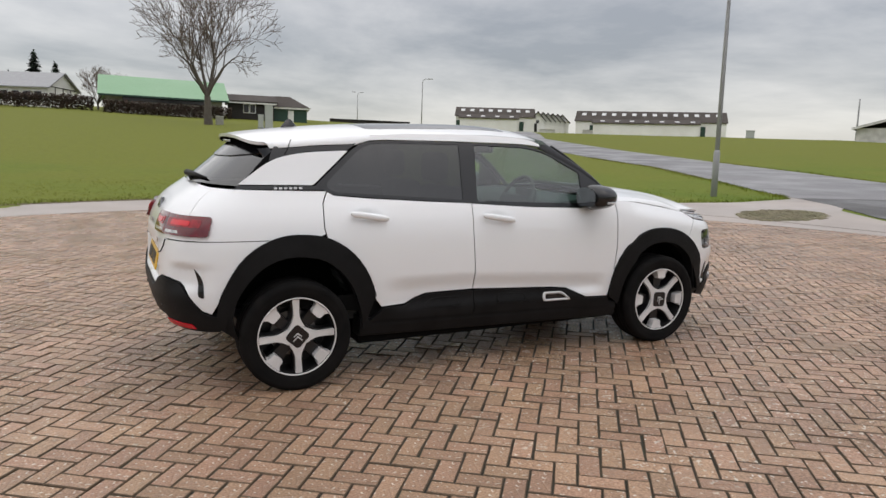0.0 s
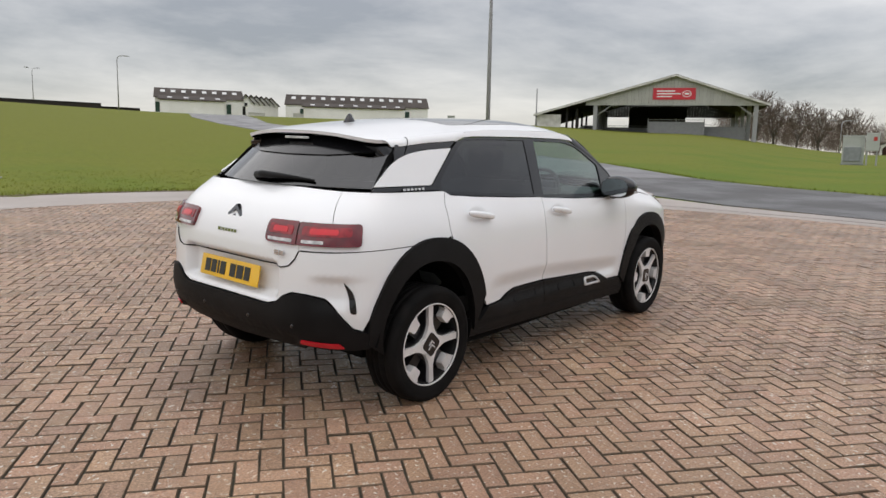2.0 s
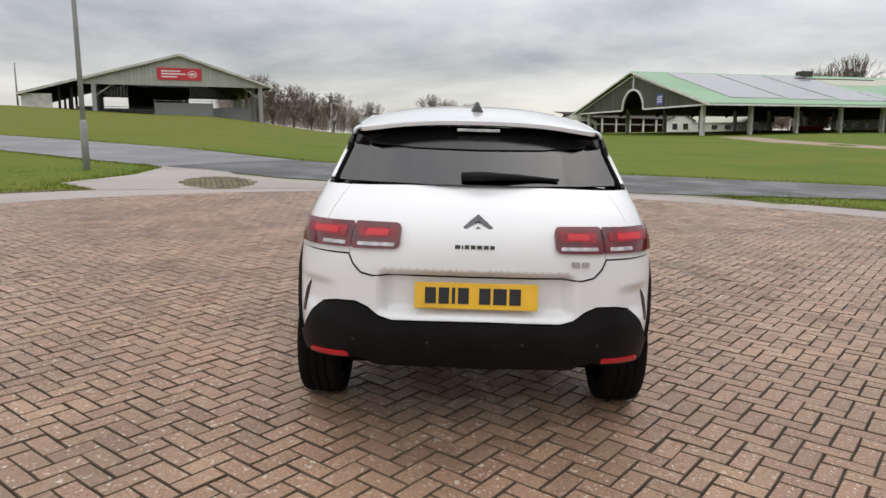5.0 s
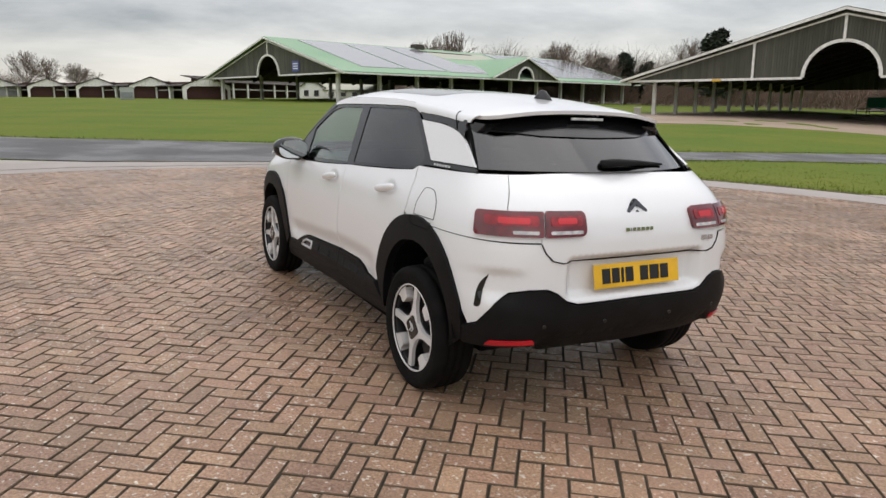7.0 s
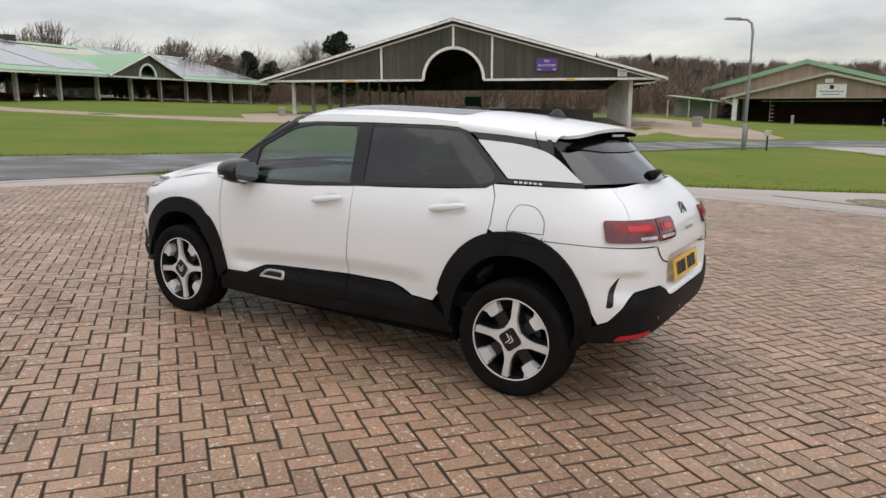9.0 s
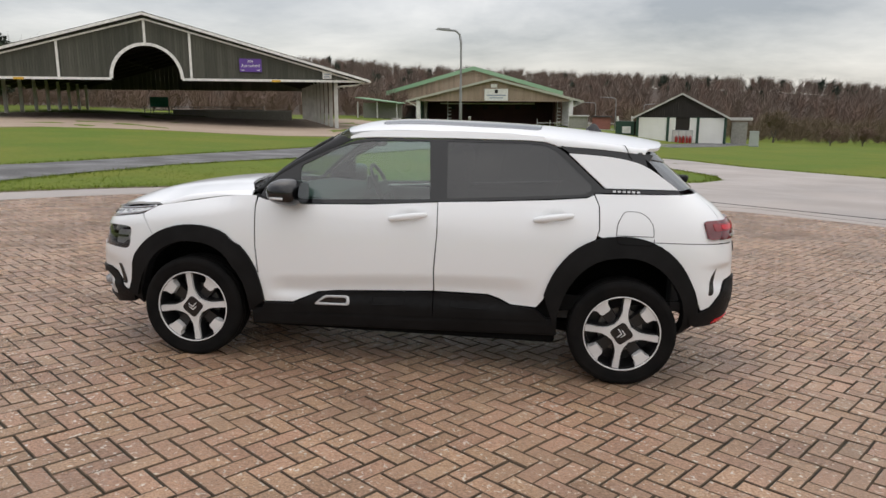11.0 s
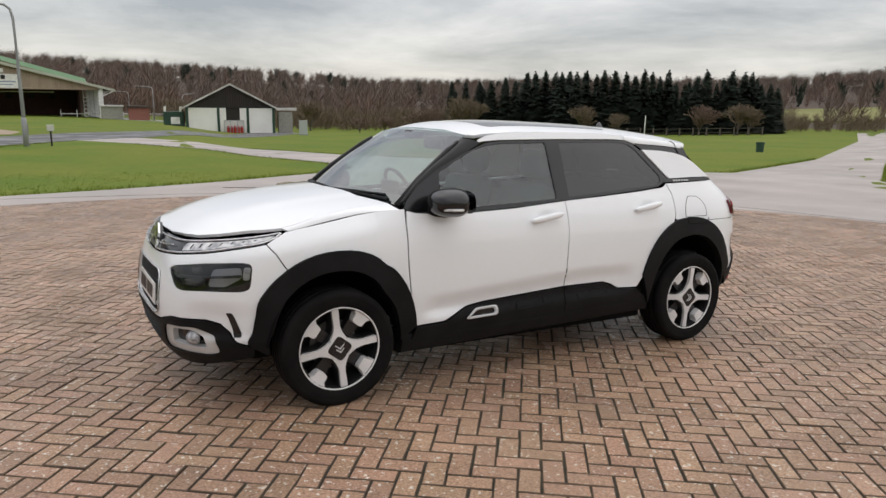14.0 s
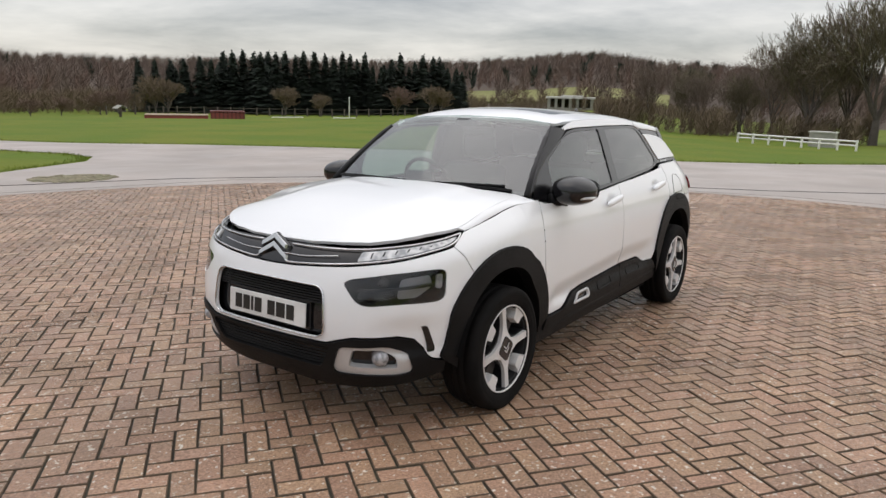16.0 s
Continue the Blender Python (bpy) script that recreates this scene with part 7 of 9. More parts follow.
# the shed with the red banner
RS = place(97.4, 39.4, 0.909, 0.416, 5.0)
rs = thing("banner_shed", RS, "open cattle shed with pale grey gable on a rise", "shed")
part("gable", gable_boards(12.6, 12.3, 4.6, 4.1, 8.2, 3.9, 0, 0.5, 0, 12), BOARD_GREY, rs)
part("roof_sheet", slope_slab(0, 8.2, 12.9, 4.0, -0.5, 30, 0.14), BOARD_GREY, rs)
part("roof_sheet", slope_slab(0, 8.2, -20.4, 2.4, -0.5, 30, 0.14), BOARD_GREY, rs)
# undersides, inner gable and back wall carry the shed's inner shade as colour
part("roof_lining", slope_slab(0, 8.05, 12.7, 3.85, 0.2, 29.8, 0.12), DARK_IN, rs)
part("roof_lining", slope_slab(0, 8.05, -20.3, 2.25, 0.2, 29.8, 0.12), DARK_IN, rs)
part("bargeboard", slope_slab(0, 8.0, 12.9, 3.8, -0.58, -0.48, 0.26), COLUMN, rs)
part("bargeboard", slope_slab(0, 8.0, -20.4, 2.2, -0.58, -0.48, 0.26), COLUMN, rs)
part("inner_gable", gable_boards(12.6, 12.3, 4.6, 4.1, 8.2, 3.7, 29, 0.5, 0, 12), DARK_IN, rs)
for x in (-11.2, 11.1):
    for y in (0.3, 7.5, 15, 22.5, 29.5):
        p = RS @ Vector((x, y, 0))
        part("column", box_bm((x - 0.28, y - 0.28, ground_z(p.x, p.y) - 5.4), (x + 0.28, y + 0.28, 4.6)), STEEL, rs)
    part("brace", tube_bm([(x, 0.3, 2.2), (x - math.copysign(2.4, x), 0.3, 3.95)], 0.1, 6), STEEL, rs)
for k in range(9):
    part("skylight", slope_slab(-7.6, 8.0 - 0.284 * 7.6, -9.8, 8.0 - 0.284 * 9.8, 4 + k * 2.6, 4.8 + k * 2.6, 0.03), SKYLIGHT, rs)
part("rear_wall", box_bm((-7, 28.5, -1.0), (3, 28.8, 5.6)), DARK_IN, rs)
part("end_wall", box_bm((-19.9, 0, -1.6), (-16.3, 0.3, 2.5)), COLUMN, rs)
part("side_wall", box_bm((-19.9, 0.3, -1.6), (-19.6, 28, 2.3)), COLUMN, rs)
for x in (-15.5, -14.0):
    for k in range(3):
        part("column", box_bm((x - 0.15, 1 + 9 * k, -1.6), (x + 0.15, 1.4 + 9 * k, 3.4)), BLACK_BOARD, rs)
for x0, x1, y, h in ((-3.5, 4.5, 3, 1.7), (-10.5, 9.5, 12, 1.1), (-12, 10, 24, 1.3), (4.6, 10.4, 5, 1.1)):
    pw = thing("pen_wall", RS @ Matrix.Translation((0, y, 0)), "grey pen wall with rails inside the cattle shed", "wall")
    part("boarding", box_bm((x0, 0, -0.8), (x1, 0.15, h)), STEEL if y != 24 else DARK_IN, pw)
    part("rail", box_bm((x0, -0.06, h + 0.25), (x1, 0.0, h + 0.33)), STEEL, pw)
    for x in (x0, (x0 + x1) / 2, x1):
        part("post", box_bm((x - 0.06, -0.08, -0.8), (x + 0.06, 0.08, h + 0.5)), STEEL, pw)
rb = sign("red_banner", RS @ Matrix.Translation((-0.1, -0.1, 5.55)), 5.9, 1.65, RED_SIGN, "red banner with white lettering on the pale gable")
for z, x1 in ((0.38, 0.1), (0.0, 0.9), (-0.4, -0.3)):
    part("mark", box_bm((-2.4, -0.06, z - 0.09), (x1, -0.05, z + 0.09)), WHITE_INK, rb)
ov = bmesh.new()
rows_ = []
for k in range(25):
    a = k * math.tau / 24
    rows_.append([ov.verts.new((1.75 + q * 0.62 * math.cos(a), -0.06, q * 0.48 * math.sin(a))) for q in (0.82, 1.0)])
for a, b in zip(rows_, rows_[1:]):
    ov.faces.new((a[0], a[1], b[1], b[0]))
part("oval_mark", ov, WHITE_INK, rb)
part("mark", box_bm((1.45, -0.06, -0.14), (2.05, -0.05, 0.14)), WHITE_INK, rb)
parked = thing("far_car", RS @ Matrix.Translation((-12.5, 10, -0.1)), "small white car parked inside the shed", "car")
part("body", prism_bm([(-2, 0.3), (2, 0.3), (2, 0.8), (1.2, 0.9), (0.6, 1.4), (-1.2, 1.4), (-1.9, 0.9)], -0.8, 0.8), WHITE_TRIM, parked)
for x in (-1.2, 1.2):
    part("wheel", box_bm((x - 0.3, -0.85, -0.3), (x + 0.3, 0.85, 0.35), 0.1), TYRE, parked)
part("window", box_bm((-1.0, -0.83, 0.95), (0.5, -0.8, 1.3)), GLOSS_BLACK, parked)


# ---------------------------------------------------------------- white buildings on the rise
def long_house(name, ax, ay, bx, by, base, eave, peak, label, low=(0.1, 0.8), n_up=8, n_low=5):
    w = math.dist((ax, ay), (bx, by))
    ux, uy = (bx - ax) / w, (by - ay) / w
    m = Matrix.Translation(((ax + bx) / 2, (ay + by) / 2, base)) @ Matrix.Rotation(math.atan2(uy, ux), 4, "Z")
    b = simple_house(name, m, w, 9.0, eave, peak, WHITE_WALL, DARK_ROOF, label, ridge="x", over=0.25)
    lx0, lx1 = -w / 2 + low[0] * w, -w / 2 + low[1] * w
    part("porch_wall", box_bm((lx0, -3.2, -0.6), (lx1, -3.0, eave - 0.55)), WHITE_WALL, b)
    part("porch_end", box_bm((lx0, -3.0, -0.6), (lx0 + 0.2, 0, eave - 0.4)), WHITE_WALL, b)
    part("porch_end", box_bm((lx1 - 0.2, -3.0, -0.6), (lx1, 0, eave - 0.4)), WHITE_WALL, b)
    k = (peak - eave) / 4.5
    part("porch_roof", prism_bm([(-3.5, eave - 0.65), (0.3, eave + 0.3), (0.3, eave + 0.45), (-3.5, eave - 0.5)], lx0 - 0.3, lx1 + 0.3, "YZ"), DARK_ROOF, b)
    for i in range(n_up):
        x = -w / 2 + (i + 0.7) * w / (n_up + 0.4)
        part("skylight", prism_bm([(2.3, eave + k * 2.3 + 0.16), (3.4, eave + k * 3.4 + 0.16), (3.4, eave + k * 3.4 + 0.2), (2.3, eave + k * 2.3 + 0.2)], x - 0.42, x + 0.42, "YZ"), SKYLIGHT, b)
    for i in range(n_low):
        x = lx0 + (i + 0.6) * (lx1 - lx0) / n_low
        part("skylight", prism_bm([(-2.4, eave - 0.2), (-1.3, eave + 0.07), (-1.3, eave + 0.11), (-2.4, eave - 0.16)], x - 0.42, x + 0.42, "YZ"), SKYLIGHT, b)
    for x in (lx0 - 0.9, lx1 + 0.5):
        part("door", box_bm((x, -0.06, -0.2), (x + 0.9, -0.01, 1.7)), GREEN_PAINT, b)
    return b


long_house("white_long_building", 65.5, 129.2, 79.6, 121.1, 8.3, 2.6, 4.6, "white long building with dark roof and skylights", (0.06, 0.78), 8, 4)
long_house("white_long_building", 86.6, 116.4, 108.2, 97.0, 8.0, 2.5, 4.7, "white long building with dark roof and two skylight rows", (0.13, 0.82), 14, 7)
for i in range(6):
    t = i / 5
    simple_house("white_gabled_unit", place(80.6 + 7.2 * t, 121.4 + 6 * t - 4.5 * t, 0.5, 0.866, 8.3), 2.9, 5, 2.3, 3.9 - 0.2 * t, WHITE_WALL, DARK_ROOF, "small white gabled unit in a row", windows=[(-0.35, 0.35, 1.5, 2.3)], doors=[(-0.9, -0.1, 1.5, BLACK_BOARD)])
for x, y, w, h, mt in ((44.0, 122, 15, 0.8, BLACK_BOARD), (54, 121, 8, 0.5, BLACK_BOARD), (81.5, 119.0, 3.2, 0.9, COLUMN), (88.4, 113.0, 4.0, 1.0, COLUMN)):
    lw = thing("low_wall", place(x, y, x * 0.6, y, ground_z(x, y)), "low wall on the skyline beside the buildings", "wall")
    part("blockwork", box_bm((-w / 2, 0, -0.8), (w / 2, 0.3, h - 0.12)), mt if mt is COLUMN else DARK_IN, lw)
    part("coping", box_bm((-w / 2, -0.1, h - 0.12), (w / 2, 0.4, h)), mt, lw)

# the stables row
units = ((154.5, 18.7), (154.6, 10.5), (143, 2.6), (131, -4.7), (116.6, -11.6), (103.8, -17.6))
for i, (x, y) in enumerate(units):
    z = ground_z(x, y) - 0.1
    n = math.hypot(x, y)
    w = 6.4 if i > 1 else 6.8
    b = thing("stable_block", place(x, y, x, y - 2, z), "stable block with a white gabled front and dark doors", "stable", "stables in a row")
    part("gable", gable_boards(w / 2, w / 2, 2.0, 2.0, 3.3, 1.95, 0, 0.6, 0, i), WHITE_WALL, b, "white gable")
    for s in (-1, 1):
        part("post", box_bm((s * (w / 2 - 0.2) - 0.2, -0.05, -0.5), (s * (w / 2 - 0.2) + 0.2, 0.3, 2.0)), WHITE_WALL, b)
        part("knee_brace", prism_bm([(s * (w / 2 - 0.4), 1.95), (s * (w / 2 - 1.0), 1.95), (s * (w / 2 - 0.4), 1.4)], -0.03, 0.1), WHITE_WALL, b)
        part("roof", slope_slab(0, 3.35, s * (w / 2 + 0.3), 1.95, -0.3, 12, 0.12), DARK_ROOF, b)
    part("door", box_bm((-w / 2 + 0.4, 0.6, -0.5), (w / 2 - 0.4, 0.8, 2.0)), STEEL if i == 1 else RED_BROWN, b)
    if i + 1 < len(units) and i > 0:
        x2, y2 = units[i + 1]
        d = math.dist((x, y), (x2, y2))
        m2 = Matrix.Translation(((x + x2) / 2 + 2, (y + y2) / 2, z)) @ Matrix.Rotation(math.atan2(y2 - y, x2 - x), 4, "Z")
        sh = thing("linking_shed", m2, "dark open shed with white posts linking the stables", "shed")
        part("roof", prism_bm([(-0.4, 1.9), (5, 2.5), (5, 2.62), (-0.4, 2.02)], -d / 2, d / 2, "YZ"), DARK_ROOF, sh)
        part("rear_wall", box_bm((-d / 2, 3.5, -0.5), (d / 2, 3.7, 2.7)), RED_BROWN, sh)
        for k in range(4):
            part("post", box_bm((-d / 2 + (k + 0.5) * d / 4 - 0.12, -0.1, -0.5), (-d / 2 + (k + 0.5) * d / 4 + 0.12, 0.1, 2.1)), WHITE_WALL, sh)
        part("rail", box_bm((-d / 2, 0.3, 1.3), (d / 2, 0.4, 1.45)), COLUMN, sh)

row_a, row_b = Vector((118, -20.5)), Vector((152, -66))
row_d = (row_b - row_a).length
srow = thing("stable_row", Matrix.Translation((*((row_a + row_b) / 2), ground_z(135, -43) - 0.1)) @ Matrix.Rotation(math.atan2(row_b.y - row_a.y, row_b.x - row_a.x) + math.pi * 0, 4, "Z"), "long dark stable row with white posts behind the barn", "stable")
part("roof", prism_bm([(-0.4, 2.3), (6, 3.4), (6, 3.52), (-0.4, 2.42)], -row_d / 2, row_d / 2, "YZ"), DARK_ROOF, srow)
part("rear_wall", box_bm((-row_d / 2, 3.5, -0.8), (row_d / 2, 3.7, 3.0)), RED_BROWN, srow)
for k in range(15):
    part("post", box_bm((-row_d / 2 + 2 + k * 3.7, -0.12, -0.8), (-row_d / 2 + 2.28 + k * 3.7, 0.12, 2.35)), WHITE_WALL, srow)
part("rail", box_bm((-row_d / 2, 0.4, 1.2), (row_d / 2, 0.5, 1.4)), COLUMN, srow)

# the north side: hedge, white house, green-roofed hall, dark-clad hall
wh = simple_house("white_house", place(-13.6, 90.0, 0.43, 0.9, 5.6), 15.0, 6.4, 2.5, 4.2, WHITE_WALL, STEEL, "white boarded house with a grey roof behind the hedge", ridge="x", over=0.4, windows=[(-6.5 + 1.25 * k, -5.6 + 1.25 * k, 0.9, 2.0) for k in range(11)])
for z in (1.3, 2.5):
    part("batten", box_bm((7.5, 0.2, z), (7.56, 6.2, z + 0.09)), DARK_ROOF, wh)
for y in (1.5, 3.2, 4.9):
    part("batten", box_bm((7.5, y, -0.3), (7.56, y + 0.08, 2.6)), DARK_ROOF, wh)
gh = simple_house("green_roofed_hall", place(5.0, 82.5, 0.03, 1.0, 5.2), 12.4, 8, 2.4, 4.5, STONE, GREEN_ROOF, "stone hall with a bright green sheet roof", ridge="x", over=0.7)
part("window_band", box_bm((-4.4, -0.06, 1.55), (4.6, -0.01, 2.3)), GLOSS_BLACK, gh)
part("fascia", box_bm((-6.8, -0.78, 2.0), (6.8, -0.7, 2.2)), GREEN_PAINT, gh)
dh = simple_house("dark_clad_hall", place(14.8, 84, 0.17, 1.0, 5.4), 5.4, 7, 2.3, 3.2, BLACK_BOARD, DARK_ROOF, "low dark-boarded hall with a white window", ridge="x", over=0.4, windows=[(-0.9, -0.2, 0.9, 2.0), (-0.15, 0.55, 0.9, 2.0)])
part("fascia", box_bm((-3, -0.5, 2.0), (3, -0.42, 2.15)), WHITE_TRIM, dh)
dh2 = thing("dark_clad_wing", place(19.0, 84, 0.2, 1.0, 5.2), "low dark green wing with a hipped roof", "building")
part("wall", box_bm((-2.3, 0, -0.6), (2.6, 6, 1.9)), GREEN_PAINT, dh2)
part("fascia", box_bm((-2.6, -0.35, 1.85), (2.9, 6.3, 2.05)), WHITE_TRIM, dh2)
hip = bmesh.new()
hv_ = [hip.verts.new(p) for p in ((-2.8, -0.4, 2.06), (3.0, -0.4, 2.06), (3.0, 6.4, 2.06), (-2.8, 6.4, 2.06), (-1.2, 3, 3.6), (0.6, 3, 3.6))]
for f in ((0, 1, 5, 4), (1, 2, 5), (2, 3, 4, 5), (3, 0, 4), (3, 2, 1, 0)):
    hip.faces.new([hv_[i] for i in f])
part("roof", hip, DARK_ROOF, dh2)
part("door", box_bm((0.3, -0.06, -0.3), (1.0, -0.01, 1.7)), WHITE_TRIM, dh2)


def hedge(name, ax, ay, bx, by, h, label, depth=1.2, seed=1):
    r = random.Random(seed)
    d = math.dist((ax, ay), (bx, by))
    ux, uy = (bx - ax) / d, (by - ay) / d
    v, f = [], []
    for _ in range(int(d * h * 260)):
        t, s, q = r.random() * d, (r.random() - 0.5) * depth, r.random() ** 0.7 * h * (0.94 + 0.1 * math.sin(r.random() * 6))
        x, y = ax + ux * t - uy * s, ay + uy * t + ux * s
        z = ground_z(x, y) + q
        o = len(v)
        for _k in range(3):
            v.append((x + r.gauss(0, 0.11), y + r.gauss(0, 0.11), z + r.gauss(0, 0.1)))
        f.append((o, o + 1, o + 2))
    return tagged(part(name, mesh_from(name, v, f, HEDGE), HEDGE), label, "hedge", kind="stuff")


hedge("hedge", -20.0, 83.5, -2.3, 83.0, 1.55, "trimmed brown winter hedge before the white house", seed=2)
hedge("hedge", -1.4, 79.8, 11.6, 78.8, 1.35, "trimmed brown winter hedge before the green-roofed hall", seed=3)


# ---------------------------------------------------------------- trees
def limb_tubes(v, f, p, q, r0, r1, sides):
    a = (q - p).to_track_quat("Z", "Y")
    o = len(v)
    for c, r in ((p, r0), (q, r1)):
        for k in range(sides):
            v.append(c + a @ Vector((math.cos(k * math.tau / sides) * r, math.sin(k * math.tau / sides) * r, 0)))
    for k in range(sides):
        f.append((o + k, o + (k + 1) % sides, o + sides + (k + 1) % sides, o + sides + k))


def tree_mesh(seed, height, trunk_r, spread=0.55, fork=0.22, depth=6, first=5, twig=0.022, up=0.25):
    """Trunk and limbs in one list, twigs in the other; branches part again and again, ever thinner."""
    r = random.Random(seed)
    wood, twigs = ([], []), ([], [])

    def grow(p, d, length, rad, level):
        k = 3 if level < 3 else 2
        for i in range(k):
            j = 0.13 if level else 0.03
            d = (d + Vector((r.gauss(0, j), r.gauss(0, j), r.gauss(0, 0.09) + 0.03))).normalized()
            q = p + d * (length / k)
            tgt, sides = (wood, 7 if level < 2 else 4) if rad > 0.03 else (twigs, 3)
            limb_tubes(*tgt, p, q, max(rad, twig * 0.5), max(rad * 0.85, twig * 0.45), sides)
            p, rad = q, rad * 0.85
            if level >= 1 and level < depth and i < k - 1 and r.random() < 0.62:
                side(p, d, length * 0.62, rad * 0.5, level + 1)
        if level < depth:
            n = first if level == 0 else (3 if r.random() < 0.45 else 2)
            for i in range(n):
                side(p, d, length * (0.72 + r.random() * 0.16 if level else 1.0), rad * (0.72 if level else 0.62), level + 1, i, n)

    def side(p, d, length, rad, level, i=0, n=1):
        a = i * math.tau / n + r.random() * 2.0
        w = d.orthogonal().normalized()
        w = Quaternion(d, a) @ w
        s = spread * (0.6 + 0.7 * r.random())
        e = (d + w * s + Vector((0, 0, up * r.random()))).normalized()
        grow(p, e, length, rad, level)
    from_h = height * fork
    grow(Vector((0, 0, -0.3)), Vector((0, 0, 1)), from_h, trunk_r, 0)
    top = max(q.z for q in (twigs[0] or wood[0]))
    k = height / top
    return [[(q.x * k, q.y * k, q.z * k if q.z > 0 else q.z) for q in g[0]] for g in (wood, twigs)], (wood[1], twigs[1])


def bare_tree_shapes(seed, height, trunk_r, twig_mat, **kw):
    (wv, tv), (wf, tf) = tree_mesh(seed, height, trunk_r, **kw)
    return mesh_from("limbs", wv, wf, BARK, True), mesh_from("twigs", tv, tf, twig_mat)


def plant(name, shapes, x, y, z, s, turn, label, category="tree", group="", names=("trunk", "crown")):
    t = thing(name, Matrix.Translation((x, y, z)) @ Matrix.Rotation(turn, 4, "Z") @ Matrix.Scale(s, 4), label, category, group)
    for nm, me in zip(names, shapes):
        part(nm, me, None, t)
    return t


BIG = bare_tree_shapes(27, 13.6, 0.27, TWIG, spread=0.58, fork=0.11, depth=6, first=6, twig=0.020, up=0.16)
for me in BIG:
    me.transform(Matrix.Diagonal((0.78, 0.78, 1.0, 1.0)))
plant("bare_tree", BIG, 6.5, 59.6, ground_z(6.5, 59.6), 1.0, 0.6, "large bare spreading tree on the lawn")
ROUND = bare_tree_shapes(5, 8, 0.15, TWIG, spread=0.55, fork=0.14, depth=5, first=6, twig=0.030)
plant("bare_tree", ROUND, -1.75, 90, ground_z(-1.75, 90) - 0.4, 0.68, 0.3, "small bare tree beside the green-roofed hall")
TALL = bare_tree_shapes(8, 12, 0.16, TWIG, spread=0.26, fork=0.3, depth=5, first=5, twig=0.06, up=0.5)
rng = random.Random(17)
for x, y, s in ((120, -66, 1.1), (124, -68, 1.0), (128, -66, 0.95), (113, -86, 0.95), (117, -92, 1.05), (119, -90, 0.9), (116, -99, 0.95), (112, -101, 0.85), (84, -93, 0.95), (80, -92, 0.9)):
    plant("bare_poplar", TALL, x, y, ground_z(x, y) - 0.2, s, rng.random() * 6, "slender bare tree behind the barns", group="bare trees behind the barns")


def evergreen_mesh(seed, n, tiers):
    r = random.Random(seed)
    v, f = [], []
    for _ in range(n):
        c, cr = tiers[int(r.random() * len(tiers))]
        a, b = r.random() * math.tau, math.acos(2 * r.random() - 1)
        rr = cr * (0.55 + 0.5 * r.random())
        p = Vector(c) + Vector((math.sin(b) * math.cos(a), math.sin(b) * math.sin(a), math.cos(b) * 0.75)) * rr
        o = len(v)
        for _k in range(3):
            v.append(p + Vector((r.gauss(0, 0.28), r.gauss(0, 0.28), r.gauss(0, 0.22))))
        f.append((o, o + 1, o + 2))
    return mesh_from("crown", v, f, EVERGREEN)


ever = (mesh_from("trunk", *(lambda b: (b[0], b[1]))(((lambda v, f: (limb_tubes(v, f, Vector((0, 0, -0.5)), Vector((0.2, 0, 6.5)), 0.35, 0.12, 6), (v, f))[1]))([], [])), BARK),
        evergreen_mesh(4, 3600, (((0, 0, 3.2), 2.6), ((1.0, 0.4, 5.2), 2.2), ((-1.1, -0.3, 4.8), 2.2), ((0.4, -0.5, 7.0), 1.9), ((-0.4, 0.6, 8.3), 1.5), ((0.3, 0.2, 9.4), 0.9))))
for x, y, s, g in ((67.6, -80.5, 1.08, 0), (101, -94.0, 0.95, 0), (105, -92, 0.85, 0), (99, -98, 0.8, 0), (97.0, -104, 0.7, 0)):
    plant("evergreen_tree", ever, x, y, ground_z(x, y) - 0.1, s, x, "dark evergreen tree behind the barns")


def conifer_mesh(seed, h=10.0, w=1.7):
    r = random.Random(seed)
    v, f = [], []
    z = 0.5
    while z < h:
        k = 1 - z / h
        reach = w * (k ** 0.62) * (0.85 + 0.3 * r.random()) + 0.1
        for i in range(int(11 + 20 * k)):
            a = r.random() * math.tau
            q = reach * (0.55 + 0.55 * r.random())
            tip = Vector((q * math.cos(a), q * math.sin(a), z - 0.12 * q + r.gauss(0, 0.22)))
            root = Vector((0.1 * math.cos(a), 0.1 * math.sin(a), z + 0.12))
            side = Vector((-math.sin(a), math.cos(a), 0)) * (0.14 + 0.22 * q * (0.5 + r.random()))
            mid = root.lerp(tip, 0.55) + Vector((0, 0, 0.08))
            for s in (1, -1):
                o = len(v)
                v.extend((root, mid + side * s + Vector((0, 0, -0.12)), tip))
                f.append((o, o + 1, o + 2))
        z += 0.19
    tv, tf = [], []
    limb_tubes(tv, tf, Vector((0, 0, -0.6)), Vector((0, 0, h * 0.97)), 0.16, 0.02, 6)
    return mesh_from("trunk", tv, tf, BARK), mesh_from("crown", v, f, NEEDLE)


